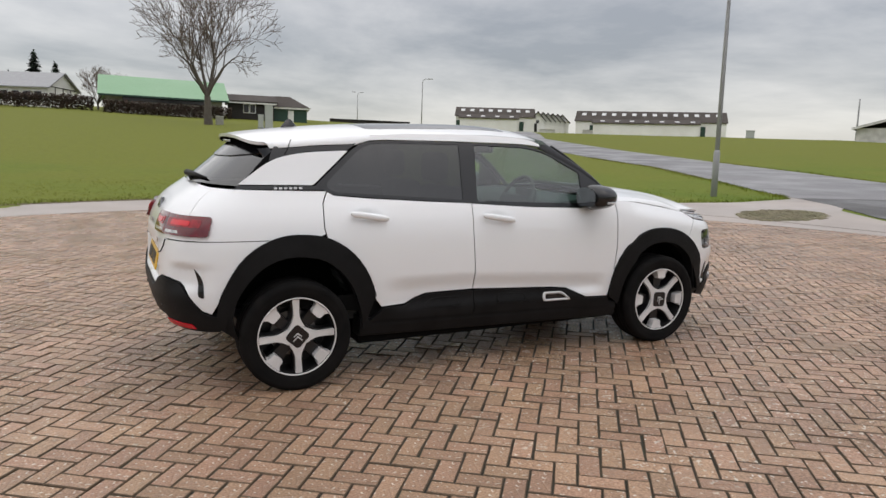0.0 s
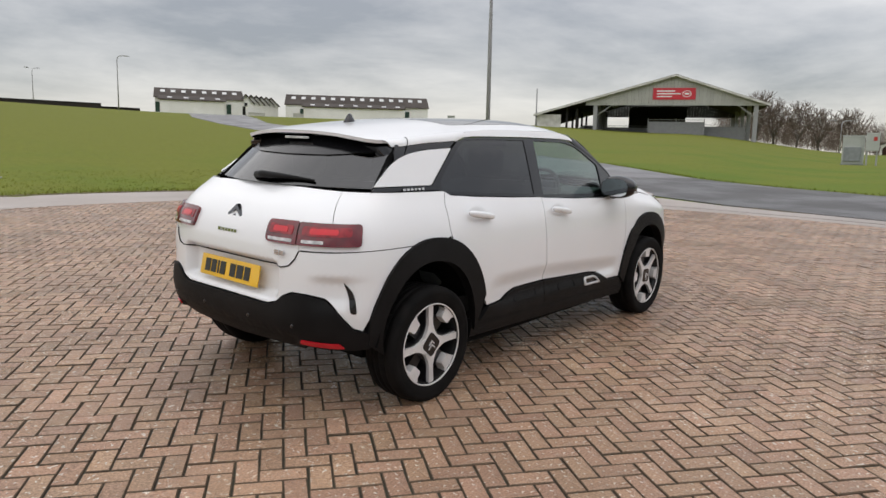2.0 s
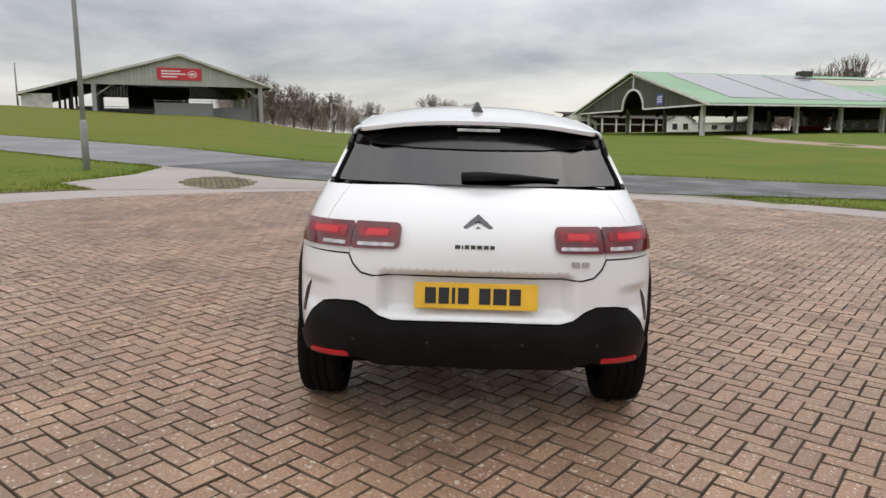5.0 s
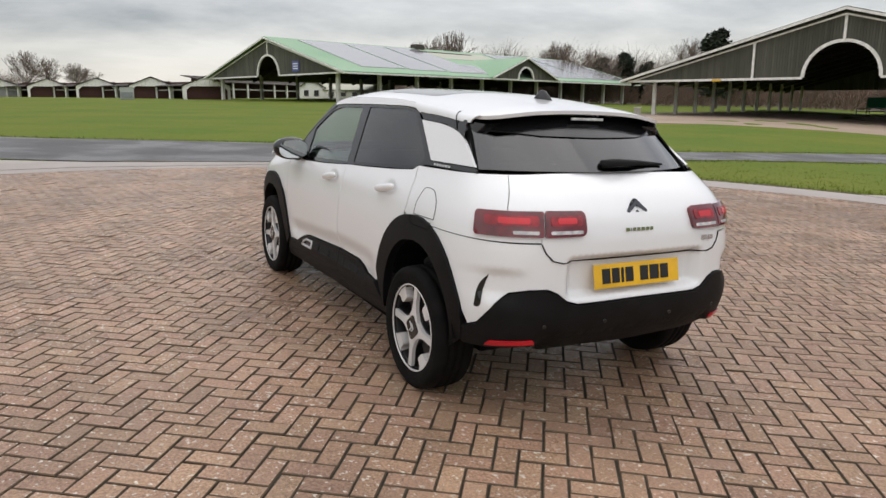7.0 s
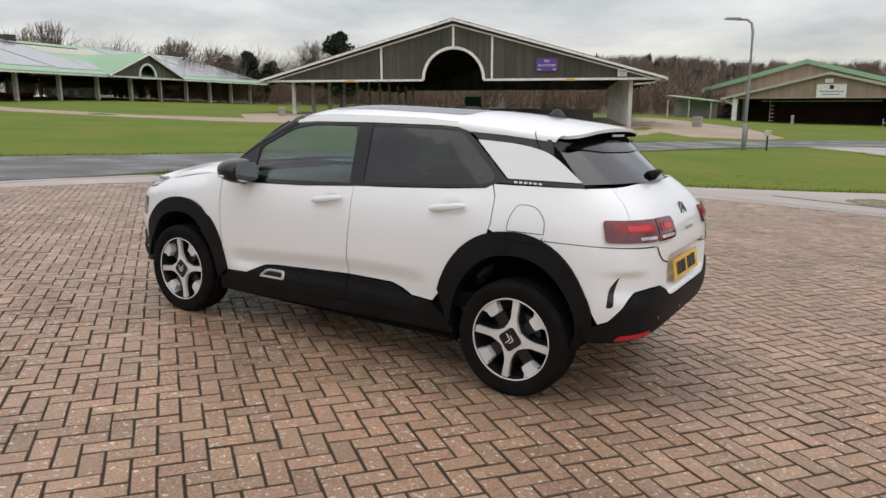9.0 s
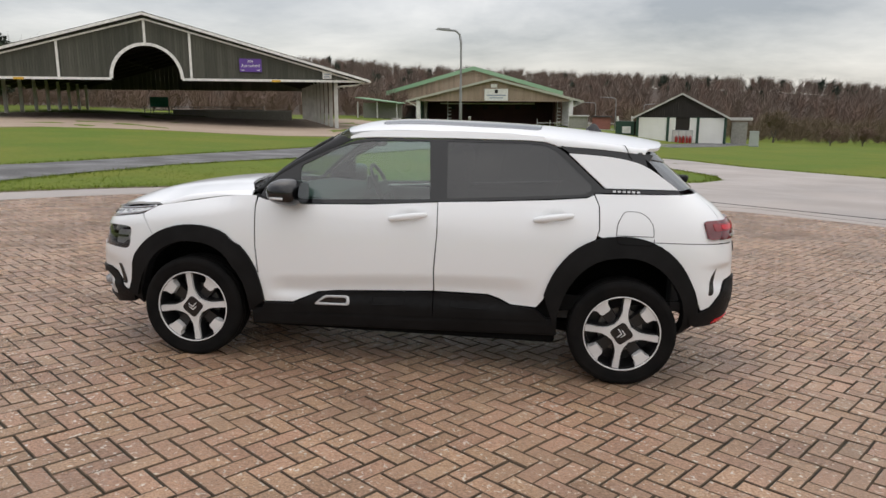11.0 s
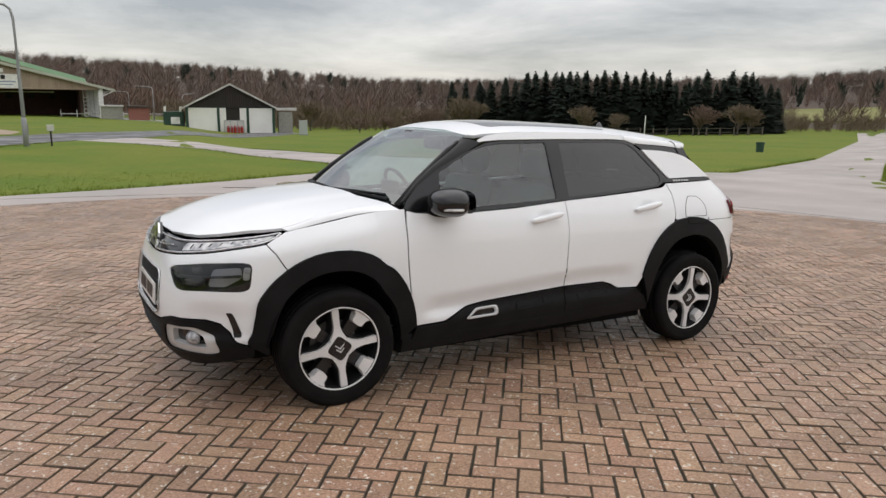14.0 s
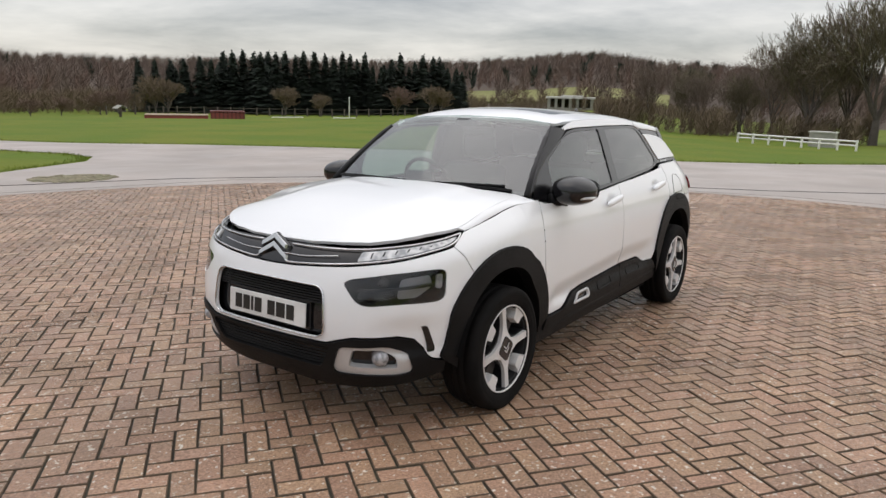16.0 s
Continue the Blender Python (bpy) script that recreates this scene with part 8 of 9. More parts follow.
firs = [conifer_mesh(s, 10.0, 2.6 + 0.35 * (s % 3)) for s in range(5)]
rng = random.Random(23)
az = -120.6
while az > -145.2:
    r = 117 + rng.gauss(0, 2.2)
    x, y = r * math.cos(radians(az)), r * math.sin(radians(az))
    top = 1.4 + r * math.tan(radians(rng.choice((1.5, 1.9, 2.1, 2.3, 2.45, 2.5))))
    if -122.6 > az > -124.2 or -125.5 > az > -126.0:
        top -= 1.6
    z = ground_z(x, y) - 0.2
    plant("conifer", firs[rng.randrange(5)], x, y, z, (top - z) / 10, rng.random() * 6, "dark green conifer in a shelter belt", group="conifer belt")
    if rng.random() < 0.6:
        x2, y2 = x * 1.045 + rng.gauss(0, 1), y * 1.045 + rng.gauss(0, 1)
        plant("conifer", firs[rng.randrange(5)], x2, y2, ground_z(x2, y2) - 0.2, (top - z) / 10 * (0.8 + 0.2 * rng.random()), rng.random() * 6, "dark green conifer in a shelter belt", group="conifer belt")
    az -= rng.choice((0.5, 0.6, 0.7, 0.85)) * (1.35 if az > -129 else 1.0)
BUSHY = [bare_tree_shapes(31, 6, 0.12, TWIG_TAN, spread=0.6, fork=0.12, depth=5, first=6, twig=0.040), bare_tree_shapes(32, 6, 0.12, TWIG_RED, spread=0.6, fork=0.12, depth=5, first=6, twig=0.040)]
for az, r, h, k in ((-121.5, 104, 5.6, 0), (-122.4, 105, 5.0, 0), (-131.3, 106, 4.6, 0), (-134.2, 107, 3.6, 0), (-140.4, 106, 4.6, 1), (-143.2, 104, 4.6, 0), (-144.0, 105, 4.0, 0), (-118.9, 104, 3.6, 1), (-117.6, 103, 3.2, 1), (-115.0, 100, 2.6, 1), (-113.0, 98, 2.4, 1)):
    x, y = r * math.cos(radians(az)), r * math.sin(radians(az))
    plant("small_bare_tree", BUSHY[k], x, y, ground_z(x, y) - 0.1, h / 6, az, "small bare tree with tan twigs by the fence" if k == 0 else "small bare tree with russet twigs")
OLD = [bare_tree_shapes(41, 11, 0.28, TWIG_MOSS, spread=0.55, fork=0.16, depth=6, first=6, twig=0.024), bare_tree_shapes(44, 11, 0.26, TWIG, spread=0.5, fork=0.2, depth=6, first=6, twig=0.024)]
for x, y, h, k in ((-55, -18.6, 6.0, 1), (-57.5, -16.6, 6.2, 0), (-55.4, -14.4, 5.2, 1), (-57, -11.8, 5.6, 0), (-56, -9.2, 7.6, 1), (-55, -6.6, 9.6, 0), (-57, -4.4, 10.4, 1), (-54, -2.2, 11.0, 0), (-58, 0.5, 13.0, 1), (-60, -12.6, 6.2, 1), (-61, -7.5, 8.4, 0)):
    plant("hedgerow_tree", OLD[k], x, y, ground_z(x, y) - 0.2, h / 11 * (1.0 if h > 7 else 0.95), x * 3, "bare tree with mossy twigs at the lawn's edge", group="trees at the lawn's edge")
for x, y, h in ((-36.0, -104.5, 5.0),):
    plant("small_bare_tree", BUSHY[0], x, y, ground_z(x, y) - 0.1, h / 6, 1.0, "small bare tree with tan twigs by the fence")
for az, r, h in ((17.6, 141, 8.6), (16.2, 139, 9.6), (14.9, 142, 8.2), (13.4, 140, 8.8), (11.9, 143, 8.0), (10.2, 142, 8.4), (7.2, 146, 7.0)):
    x, y = r * math.cos(radians(az)), r * math.sin(radians(az))
    plant("bare_tree", ROUND, x, y, ground_z(x, y) - 0.3, h / 8, az * 2, "bare grey-brown tree on the skyline", group="skyline trees beyond the slope")
for x, y, h in ((162, 6, 9.0), (166, 2.0, 7.5), (164, -2.0, 7.0), (168, -4.5, 6.2)):
    plant("pine_tree", ROUND, x, y, ground_z(x, y), h / 8, x, "dark crooked tree behind the stables")
for x, y, h in ((-8.9, 100, 6.6), (-6.6, 101, 5.4), (-11.8, 101, 4.0)):
    plant("conifer", firs[1], x, y, ground_z(x, y), h / 10, x, "dark conifer behind the white house")

# wooded hillside: brown land that climbs behind the showground, with a thicket of bare trees on it
HILL_AZ = (-186, -176, -166, -160, -156, -150, -144, -130, -117, -108, -99, -90, -80, -74, -60, -46, -30)
HILL_EL = (1.4, 1.6, 2.0, 2.3, 2.75, 2.25, 1.9, 1.75, 1.5, 2.0, 2.35, 2.65, 3.0, 3.5, 3.3, 2.2, 1.4)
hill_el = curve(HILL_AZ, HILL_EL)


def hill_z(az, r):
    x, y = r * math.cos(radians(az)), r * math.sin(radians(az))
    crest = 1.4 + 430 * math.tan(radians(hill_el(az))) - 7.5
    low = ground_z(x, y)
    return low + (crest - low) * smooth01((r - 150) / 280) ** 0.9


hv1, hf1 = [], []
azs = [-186 + 1.5 * k for k in range(105)]
rads = [146, 160, 180, 205, 235, 270, 310, 350, 390, 430, 445, 470]
for az in azs:
    for r in rads:
        z = hill_z(az, r) - (0.6 if r == 146 else 0.0) - (0 if r < 440 else (r - 430) * 0.9)
        hv1.append((r * math.cos(radians(az)), r * math.sin(radians(az)), z))
for i in range(len(azs) - 1):
    for j in range(len(rads) - 1):
        a = i * len(rads) + j
        hf1.append((a, a + 1, a + len(rads) + 1, a + len(rads)))
tagged(part("wooded_hill", mesh_from("wooded_hill", hv1, hf1, WOODS, True), WOODS), "brown hillside under bare winter woods", "hill", kind="structure")


def thicket(name, spots, mat, label, blades=120, seed=1, wide=0.40, fine=0.044):
    """Many bare trees far off, each a stem and a fan of thin twigs."""
    r = random.Random(seed)
    v, f = [], []
    for x, y, z, h in spots:
        o = len(v)
        w = 0.02 * h / 4
        a = math.atan2(y, x) + math.pi / 2
        cx, cy = math.cos(a), math.sin(a)
        v.extend(((x - cx * w, y - cy * w, z - 0.5), (x + cx * w, y + cy * w, z - 0.5), (x, y, z + h * 0.7)))
        f.append((o, o + 1, o + 2))
        for _ in range(blades):
            t = 0.04 + 0.66 * r.random()
            reach, lift = h * wide * (0.2 + 0.8 * r.random()), h * (0.06 + 0.38 * r.random())
            b = r.random() * math.tau
            o = len(v)
            sx, sy, sz = x + r.gauss(0, h * 0.06), y + r.gauss(0, h * 0.06), z + h * t
            ww = fine * h / 8 * (0.5 + r.random())
            v.extend(((sx - cx * ww, sy - cy * ww, sz), (sx + cx * ww, sy + cy * ww, sz + ww), (sx + reach * math.cos(b), sy + reach * math.sin(b), min(z + h * 1.02, sz + lift))))
            f.append((o, o + 1, o + 2))
    return tagged(part(name, mesh_from(name, v, f, mat), mat), label, "woods", kind="stuff")


rng = random.Random(77)


def scatter(n, az0, az1, r0, r1, h0, h1, keep=lambda az, r: True, power=1.0):
    out = []
    while len(out) < n:
        az, r = az0 + (az1 - az0) * rng.random(), r0 + (r1 - r0) * rng.random() ** power
        if keep(az, r):
            z = hill_z(az, r) if r > 150 and az < -29 else ground_z(r * math.cos(radians(az)), r * math.sin(radians(az)))
            out.append((r * math.cos(radians(az)), r * math.sin(radians(az)), z, h0 + (h1 - h0) * rng.random()))
    return out


def open_field(az, r):
    return not (-162 < az < -145 and 185 < r < 235) and not (-112 < az < -106 and 300 < r < 360)


thicket("brown_woods", scatter(3400, -186, -32, 158, 440, 6.0, 9.5, open_field, 0.8), TWIG, "bare brown woods over the hillside", seed=1)
thicket("russet_woods", scatter(1300, -186, -62, 150, 420, 5.0, 8.5, open_field, 0.8), TWIG_RED, "russet bare woods over the hillside", seed=2)
thicket("tan_scrub", scatter(420, -121, -98, 112, 150, 2.0, 4.5) + scatter(260, -166, -145, 122, 160, 1.5, 3.5), TWIG_TAN, "tan winter scrub at the foot of the woods", seed=3)
thicket("dark_evergreens", scatter(260, -186, -60, 240, 440, 5.0, 9.0, open_field), NEEDLE, "scattered dark evergreens in the woods", blades=60, seed=4, wide=0.22, fine=0.3)
thicket("far_bare_trees", scatter(300, 8.2, 19, 150, 185, 4.5, 8.5) + scatter(130, 2.0, 8.2, 160, 190, 4.0, 6.5), TWIG, "bare trees on the skyline beyond the slope", seed=5, blades=55, fine=0.018, wide=0.5)
thicket("skyline_trees", scatter(240, -58, -24, 128, 165, 7, 12), TWIG, "bare trees behind the barns", seed=6, blades=90, fine=0.022)
thicket("low_scrub", scatter(500, -60, -20, 124, 150, 2, 5) + scatter(240, -98, -60, 138, 156, 3, 7), TWIG_RED, "dark scrub behind the barns", seed=7)
hedge_pts = [(-50.5, -20.0), (-52, -13), (-52.5, -6), (-52, 2)]
thicket("bramble_bank", [(x + rng.gauss(0, 1.6) - 2, y + rng.gauss(0, 1.6), ground_z(x, y) - 0.1, 1.2 + 1.4 * rng.random()) for _ in range(60) for x, y in hedge_pts], TWIG_TAN, "tan brambles under the edge trees", seed=8, blades=80, fine=0.08)
fld = panel("far_field", [(185 * math.cos(radians(a)), 185 * math.sin(radians(a))) for a in range(-162, -144)] + [(235 * math.cos(radians(a)), 235 * math.sin(radians(a))) for a in range(-145, -163, -1)],
            lambda x, y: Vector((x, y, hill_z(math.degrees(math.atan2(y, x)), math.hypot(x, y)) + 0.5)), FIELD, None, h=9, depth=0.5, out=(0, 0, 1))
tagged(fld, "pale green meadow strip below the woods", "field", kind="structure")


# ---------------------------------------------------------------- lamp posts, cabinets and small things
def lamp_post(x, y, h, arm, label, r=0.075, double=False, stout=True, head=True):
    az = math.atan2(arm[1], arm[0]) if arm else 0
    reach = math.hypot(*arm) if arm else 0
    b = thing("lamp_post", Matrix.Translation((x, y, ground_z(x, y))) @ Matrix.Rotation(az, 4, "Z"), label, "lamp post")
    bend = min(0.6, h * 0.1)
    pts = [(0, 0, -0.3), (0, 0, h * 0.5), (0, 0, h - bend)]
    rr = [r, r * 0.8, r * 0.66]
    if reach:
        pts += [(reach * 0.08, 0, h - bend * 0.35), (reach * 0.3, 0, h - bend * 0.05), (reach * 0.7, 0, h)]
        rr += [r * 0.62, r * 0.6, r * 0.55]
    else:
        pts.append((0, 0, h))
        rr.append(r * 0.6)
    part("pole", tube_bm(pts, rr, 12), STEEL, b, smooth=True)
    if stout:
        part("base_sleeve", tube_bm([(0, 0, -0.3), (0, 0, 1.15), (0, 0, 1.2)], [r * 1.3, r * 1.25, r * 0.95], 12), STEEL, b, smooth=True)
        part("access_door", box_bm((-r * 1.5, -r * 0.5, 0.5), (-r * 1.3, r * 0.5, 0.95)), CABINET_DARK, b)
    if head:
        for s in (1, -1) if double else (1,):
            part("lamp_head", prism_bm(rounded([(reach * 0.55 * s, h - 0.06), (reach * 1.25 * s + 0.12 * s, h + 0.02), (reach * 1.25 * s, h + 0.09), (reach * 0.6 * s, h + 0.07)], 0.03), -0.12, 0.12), STEEL, b)
    return b


lamp_post(12.4, 9.15, 8.4, (-1.0, -0.6), "tall grey steel lamp post beside the road", 0.066)
lamp_post(2.7, -31.0, 5.75, (0.9, 0.1), "grey lamp post with curved arm by the road", 0.085)
lamp_post(42.7, 95.8, 7.4, (1.3, 0), "distant lamp post on the slope", 0.09, stout=False)
lamp_post(43.4, 127.7, 6.0, (0.9, 0), "distant lamp post on the skyline with two heads", 0.08, double=True, stout=False)
lamp_post(97, 62.8, 6.0, None, "plain dark pole on the skyline", 0.14, stout=False, head=False)
lamp_post(-14.5, -114.8, 5.1, (2.0, 0), "distant lamp post with curved arm by the lane", 0.1, stout=False)
lamp_post(-19.6, -119, 4.6, (-1.4, 0), "distant lamp post behind the hut", 0.09, stout=False)
lamp_post(-12.2, -125, 4.4, (1.6, 0), "distant lamp post beyond the sheds", 0.08, stout=False)
lamp_post(-68.9, -65.7, 2.8, None, "white pole on the lawn", 0.09, stout=False, head=False).children[0].data.materials[0] = WHITE_TRIM
lamp_post(120, 22.0, 5.0, (0.8, -1.2), "floodlight pole beside the cattle shed", 0.09, double=True, stout=False)
stub = thing("marker_post", Matrix.Translation((1.75, -31.15, ground_z(1.75, -31.15))), "short dark post with a pale box on top", "post")
part("post", tube_bm([(0, 0, -0.3), (0, 0, 0.75)], 0.035, 8), BLACK_BOARD, stub)
part("box", box_bm((-0.13, -0.1, 0.66), (0.13, 0.1, 0.92), 0.02), COLUMN, stub)
for x, y, h, w in ((39.3, -39.1, 0.7, 0.2), (8.0, -100, 1.3, 0.18), (12.5, -66, 0.9, 0.4), (7.6, 60.7, 0.7, 0.3)):
    bp = thing("block_post", Matrix.Translation((x, y, ground_z(x, y))), "short pale concrete post in the grass", "post")
    part("block", box_bm((-w, -w, -0.2), (w, w, h), 0.03), STONE, bp)
    part("cap", box_bm((-w - 0.02, -w - 0.02, h), (w + 0.02, w + 0.02, h + 0.05), 0.01), COLUMN, bp)


def cabinet(x, y, ax, ay, w, d, h, label, second=True, z=None):
    b = thing("electric_cabinet", place(x, y, ax, ay, z), label, "cabinet")
    part("body", box_bm((-w / 2, 0, -0.1), (w / 2, d, h), 0.02), CABINET, b)
    part("plinth", box_bm((-w / 2 - 0.05, -0.05, -0.3), (w / 2 + 0.05, d + 0.05, 0.08)), CABINET_DARK, b)
    if second:
        part("door", box_bm((-w / 2 + 0.1, -0.12, 0.25), (w / 2 - 0.15, -0.005, h * 0.62), 0.02), CABINET_DARK, b, "mid-grey door")
    part("lid", box_bm((-w / 2 - 0.03, -0.04, h), (w / 2 + 0.03, d + 0.04, h + 0.05), 0.01), CABINET, b)
    return b


cabinet(49.6, 6.9, 1, 0.12, 1.25, 0.8, 1.9, "large grey electric cabinet on the slope")
c2 = thing("electric_cabinet", place(49.3, 5.75, 1, 0.12), "smaller pale cabinet on two legs", "cabinet")
part("body", box_bm((-0.38, 0, 0.95), (0.38, 0.5, 2.1), 0.02), CABINET, c2)
part("plate", box_bm((0.05, -0.02, 1.6), (0.25, -0.004, 1.85)), RED_PAINT, c2)
for x in (-0.28, 0.28):
    part("leg", box_bm((x - 0.05, 0.15, -0.2), (x + 0.05, 0.25, 0.95)), STEEL, c2)
cabinet(99.9, -6.6, 1, -0.1, 1.7, 0.9, 1.55, "grey electric cabinet in front of the stables")
cabinet(10.9, 56, 0.1, 1, 0.62, 0.5, 1.95, "tall grey metal cabinet on the lawn", False)
cabinet(10.25, 56.1, 0.1, 1, 0.4, 0.4, 1.1, "short grey metal cabinet on the lawn", False)
cabinet(-23.5, -71.6, -0.3, -0.95, 0.9, 0.6, 1.5, "grey metal unit beside the hut", False)
cabinet(86, 72, 0.7, 0.6, 1.2, 0.6, 1.1, "small pale box on the skyline", False)
for x, y, w, mat, lab in ((-8.6, -115, 3.0, STONE, "small shed with a pale flat roof"), (-12.2, -113.6, 2.9, PINKISH, "small brick-red shed with a flat roof")):
    sd = thing("small_shed", place(x, y, -0.1, -1), lab, "shed")
    part("wall", box_bm((-w / 2, 0, -0.4), (w / 2, 2.5, 1.9)), mat, sd)
    part("roof", box_bm((-w / 2 - 0.2, -0.3, 1.9), (w / 2 + 0.2, 2.7, 2.1)), COLUMN if mat is STONE else DARK_ROOF, sd)
fence2 = thing("rail_fence", Matrix.Identity(4), "distant pale post-and-rail fence by the lane", "fence")
for k in range(10):
    x, y = -2 - 2.2 * k, -121
    part("post", box_bm((x - 0.06, y, ground_z(x, y) - 0.2), (x + 0.06, y + 0.1, ground_z(x, y) + 1.1)), COLUMN, fence2)
part("rail", box_bm((-22, -121, ground_z(-12, -121) + 0.8), (-2, -120.95, ground_z(-12, -121) + 0.92)), COLUMN, fence2)
bird = thing("bird_table", Matrix.Translation((-40.2, -73.5, ground_z(-40.2, -73.5))), "small wooden shelter with a pitched roof on a post", "bird table")
part("post", box_bm((-0.1, -0.1, -0.2), (0.1, 0.1, 0.7)), BARK, bird)
part("tray", box_bm((-0.5, -0.4, 0.55), (0.5, 0.4, 0.65)), BARK, bird)
for s in (-1, 1):
    part("roof", slope_slab(0, 1.25, s * 0.65, 0.9, -0.5, 0.5, 0.06), STONE, bird)
    part("side", box_bm((s * 0.45 - 0.04, -0.3, 0.65), (s * 0.45 + 0.04, 0.3, 0.95)), BARK, bird)
bin2 = thing("litter_bin", Matrix.Translation((-33.8, -22.4, ground_z(-33.8, -22.4))), "dark green litter bin on the lawn", "bin")
part("body", lathe([(0.001, -0.05), (0.2, -0.05), (0.22, 0.5), (0.001, 0.5)], 14, "Z"), GREEN_PAINT, bin2)
part("rim", lathe([(0.2, 0.5), (0.25, 0.5), (0.25, 0.56), (0.2, 0.56), (0.2, 0.5)], 14, "Z"), GREEN_PAINT, bin2)
for k in range(4):
    t = (k + 0.5) / 4
    x, y = -38.4 + (-43.4 + 38.4) * t, -66.0 + (-62.2 + 66.0) * t
    jb = thing("red_jump_box", place(x, y, -0.6, -0.8), "low red timber box with a weathered top on the lawn", "box", "red boxes in a row")
    part("sides", box_bm((-0.78, 0, -0.2), (0.78, 2.4, 0.30)), RED_BOARD, jb)
    part("top", box_bm((-0.79, -0.06, 0.30), (0.79, 2.5, 0.38)), BOARD_TAN, jb, "weathered tan top")
jb = thing("red_stand", place(-45.0, -61.0, -0.6, -0.8), "red slatted timber stand at the end of the row", "stand")
part("deck", box_bm((-1.75, 0, -0.2), (1.75, 2.2, 0.62)), RED_BOARD, jb)
for k in range(9):
    part("slat", box_bm((-1.75 + k * 0.42, -0.06, -0.1), (-1.60 + k * 0.42, 0.0, 0.72)), DEEP_RED, jb)
part("rail", box_bm((-1.8, -0.06, 0.72), (1.8, 2.2, 0.82)), DEEP_RED, jb)
for x, y, w in ((-58, -66, 4), (-63, -61, 3)):
    pl = thing("lying_pole", place(x, y, -0.5, -0.9), "white pole lying on the grass", "pole")
    part("shaft", box_bm((-w / 2, 0, 0.02), (w / 2, 0.15, 0.14), 0.03), WHITE_TRIM, pl)
wf_ = thing("white_rail_fence", Matrix.Identity(4), "low white two-rail fence along the lawn", "fence")
ends = (Vector((-41.4, -8.2)), Vector((-39.2, -1.7)))
d_ = (ends[1] - ends[0])
ang_ = math.atan2(d_.y, d_.x)
for k in range(8):
    p = ends[0].lerp(ends[1], k / 7)
    part("post", box_bm((-0.045, -0.045, -0.15), (0.045, 0.045, 0.58)), WHITE_TRIM, wf_, at=Matrix.Translation((p.x, p.y, ground_z(p.x, p.y))) @ Matrix.Rotation(ang_, 4, "Z"))
for z in (0.28, 0.5):
    a3, b3 = [Vector((p.x, p.y, ground_z(p.x, p.y) + z)) for p in ends]
    part("rail", tube_bm([a3, b3], 0.05, 4), WHITE_TRIM, wf_)
trough = thing("stone_box", place(-43.6, -4.0, -1, 0.1), "grey stone box beside the fence", "box")
part("body", box_bm((-0.7, 0, -0.2), (0.7, 0.7, 0.85), 0.02), STONE, trough)
part("cap", box_bm((-0.75, -0.05, 0.85), (0.75, 0.75, 0.92)), COLUMN, trough)
pv = Vector((-111.2 + 114.7, -57.4 + 50.1)).normalized()
pav = thing("flat_roofed_pavilion", place(-113, -53.8, -0.9, -0.43, -2.6), "pale flat-roofed pavilion with dark openings", "pavilion")
part("roof", box_bm((-4.3, -0.5, 2.45), (4.3, 5, 2.75)), COLUMN, pav)
part("roof_lantern", box_bm((-1.6, 0.8, 2.75), (2.2, 3, 3.0)), COLUMN, pav)
for k in range(7):
    part("pier", box_bm((-4.0 + k * 1.25, -0.1, -0.4), (-3.5 + k * 1.25, 0.4, 2.45)), STONE, pav)
part("low_wall", box_bm((-4.0, 0, -0.4), (4.0, 0.2, 0.9)), STONE, pav)
part("inner_wall", box_bm((-4.0, 3, -0.4), (4.0, 3.2, 2.45)), DARK_IN, pav)
belt = thing("belt_fence", Matrix.Identity(4), "wire fence with timber posts before the conifers", "fence")
last = None
for k in range(28):
    a = radians(-118 - k)
    x, y = 101 * math.cos(a), 101 * math.sin(a)
    part("post", box_bm((x - 0.07, y - 0.07, ground_z(x, y) - 0.2), (x + 0.07, y + 0.07, ground_z(x, y) + 1.15)), BARK, belt)
    p3 = Vector((x, y, ground_z(x, y)))
    if last:
        for z in (0.45, 1.0):
            part("wire", tube_bm([last + Vector((0, 0, z)), p3 + Vector((0, 0, z))], 0.035, 3), BARK, belt)
    last = p3
for o in bpy.data.objects:
    if o.type == "MESH" and ("gable" in o.name or "roof_frame" in o.name):
        o["kind"] = "stuff"


# ---------------------------------------------------------------- paving bricks, laid in herringbone
BW, BL = 0.1, 0.2
lay = Matrix.Rotation(radians(-37), 2)
rng = random.Random(3)


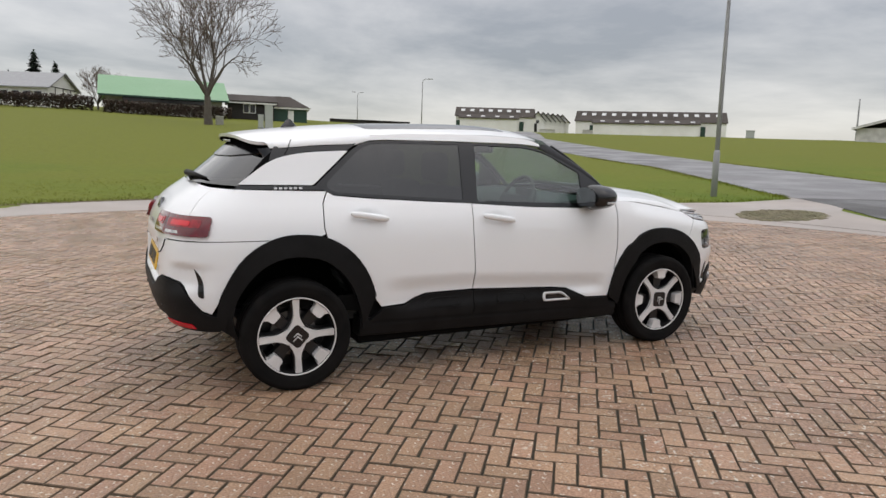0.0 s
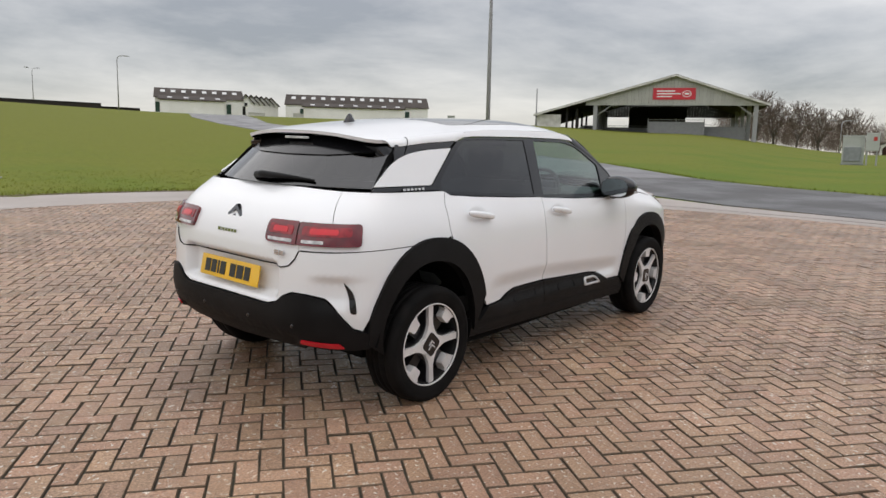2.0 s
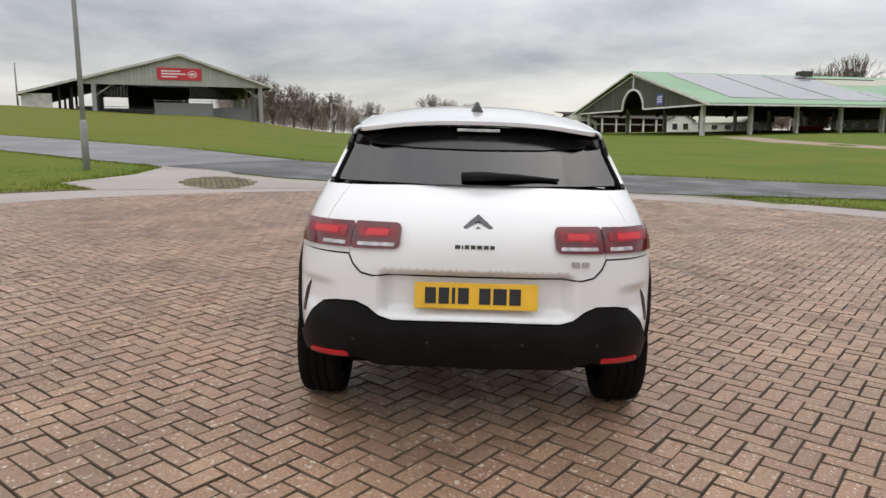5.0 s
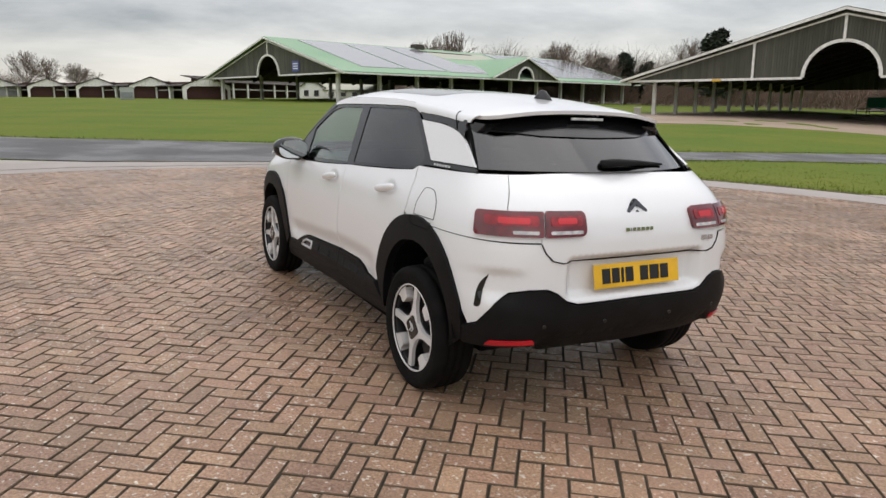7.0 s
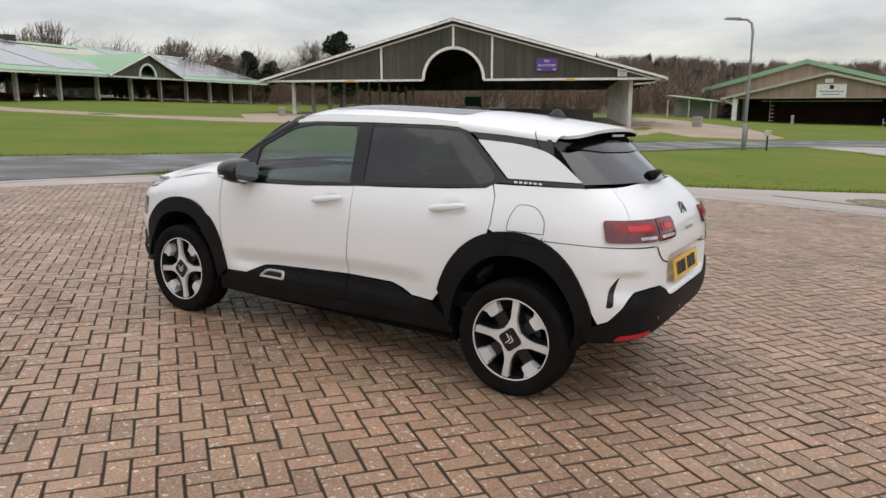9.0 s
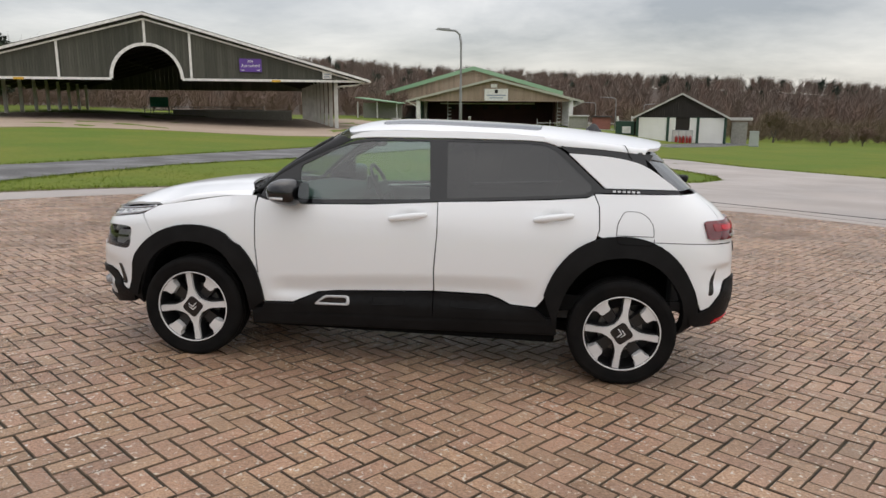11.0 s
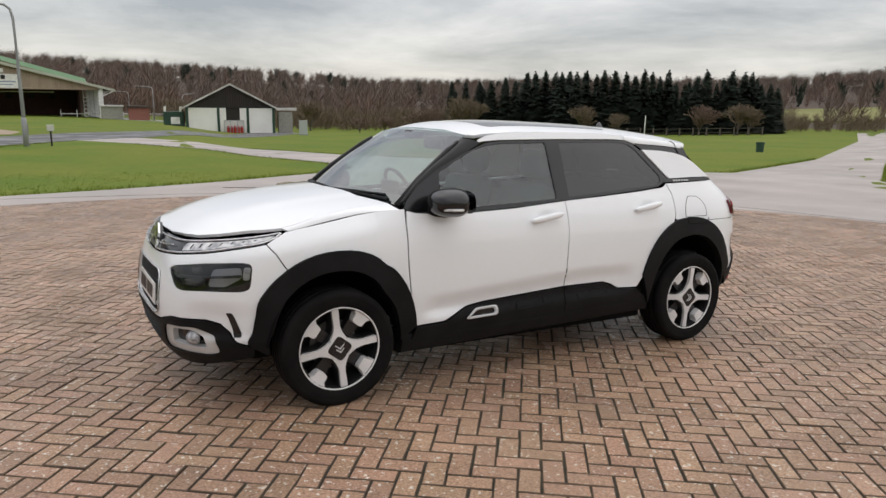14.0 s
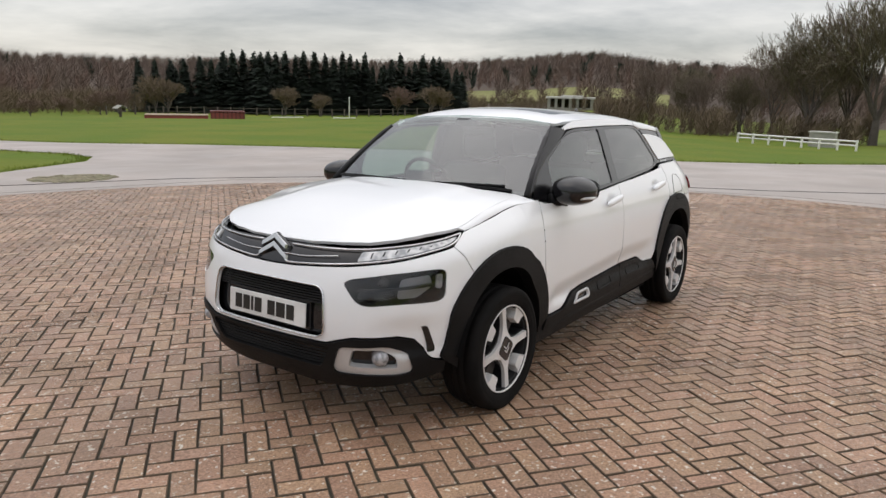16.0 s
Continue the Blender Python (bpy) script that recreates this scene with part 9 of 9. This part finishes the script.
def brick_shape(l, w, c=0.0042, e=0.0031):
    """A brick round its own middle: sides, a worn edge and a top."""
    hx, hy = l / 2 - e, w / 2 - e
    v = [(sx * hx, sy * hy, -0.03) for sx, sy in ((-1, -1), (1, -1), (1, 1), (-1, 1))]
    v += [(x, y, -0.0040) for x, y, _ in v[:4]]
    v += [(sx * (hx - c), sy * (hy - c), 0.0) for sx, sy in ((-1, -1), (1, -1), (1, 1), (-1, 1))]
    f = [(8, 9, 10, 11)] + [(i, (i + 1) % 4, 4 + (i + 1) % 4, 4 + i) for i in range(4)] + [(4 + i, 4 + (i + 1) % 4, 8 + (i + 1) % 4, 8 + i) for i in range(4)]
    return v, f


bv, bf = brick_shape(BL, BW)
places = []
for a in range(-160, 161):
    for b in range(-70, 71):
        ox, oy = a + 2 * b, a - 2 * b
        for upright in (0, 1):
            cx, cy = (ox + 0.5, oy + 2.0) if upright else (ox + 1.0, oy + 0.5)
            p = lay @ Vector((cx * BW, cy * BW))
            if math.dist(p, PAVE[:2]) < PAVE[2] + 0.07:
                places.append((p.x, p.y, upright))
def dirty_edges(me):
    """The top of each brick is worn clean, its edges hold the joint's dirt."""
    me.materials.append(BRICK_EDGE)
    me.polygons.foreach_set("material_index", ([0] + [1] * 8) * (len(me.polygons) // 9))
    return me


one = dirty_edges(mesh_from("brick", bv, bf, BRICK_ONE))
vs, fs, singles = [], [], 0
for x, y, upright in places:
    ang = radians(-37 + 90 * upright) + rng.gauss(0, 0.012)
    m = Matrix.Translation((x + rng.gauss(0, 0.0012), y + rng.gauss(0, 0.0012), 0.0005 + rng.gauss(0, 0.0012))) @ Matrix.Rotation(ang, 4, "Z") @ Matrix.Rotation(rng.gauss(0, 0.009), 4, "X") @ Matrix.Rotation(rng.gauss(0, 0.006), 4, "Y")
    m = SLOPE @ m
    if singles < 300 and -2.7 < x < -0.6 and -3.5 < y < -1.2:
        ob = part("brick", one, BRICK_ONE, bed)
        ob.matrix_basis = m
        singles += 1
        continue
    o = len(vs)
    vs.extend(m @ Vector(q) for q in bv)
    fs.extend(tuple(o + i for i in f) for f in bf)
rest = part("bricks", dirty_edges(mesh_from("bricks", vs, fs, BRICK)), BRICK, bed)
tagged(rest, "brown herringbone paving bricks, damp and worn", kind="stuff")
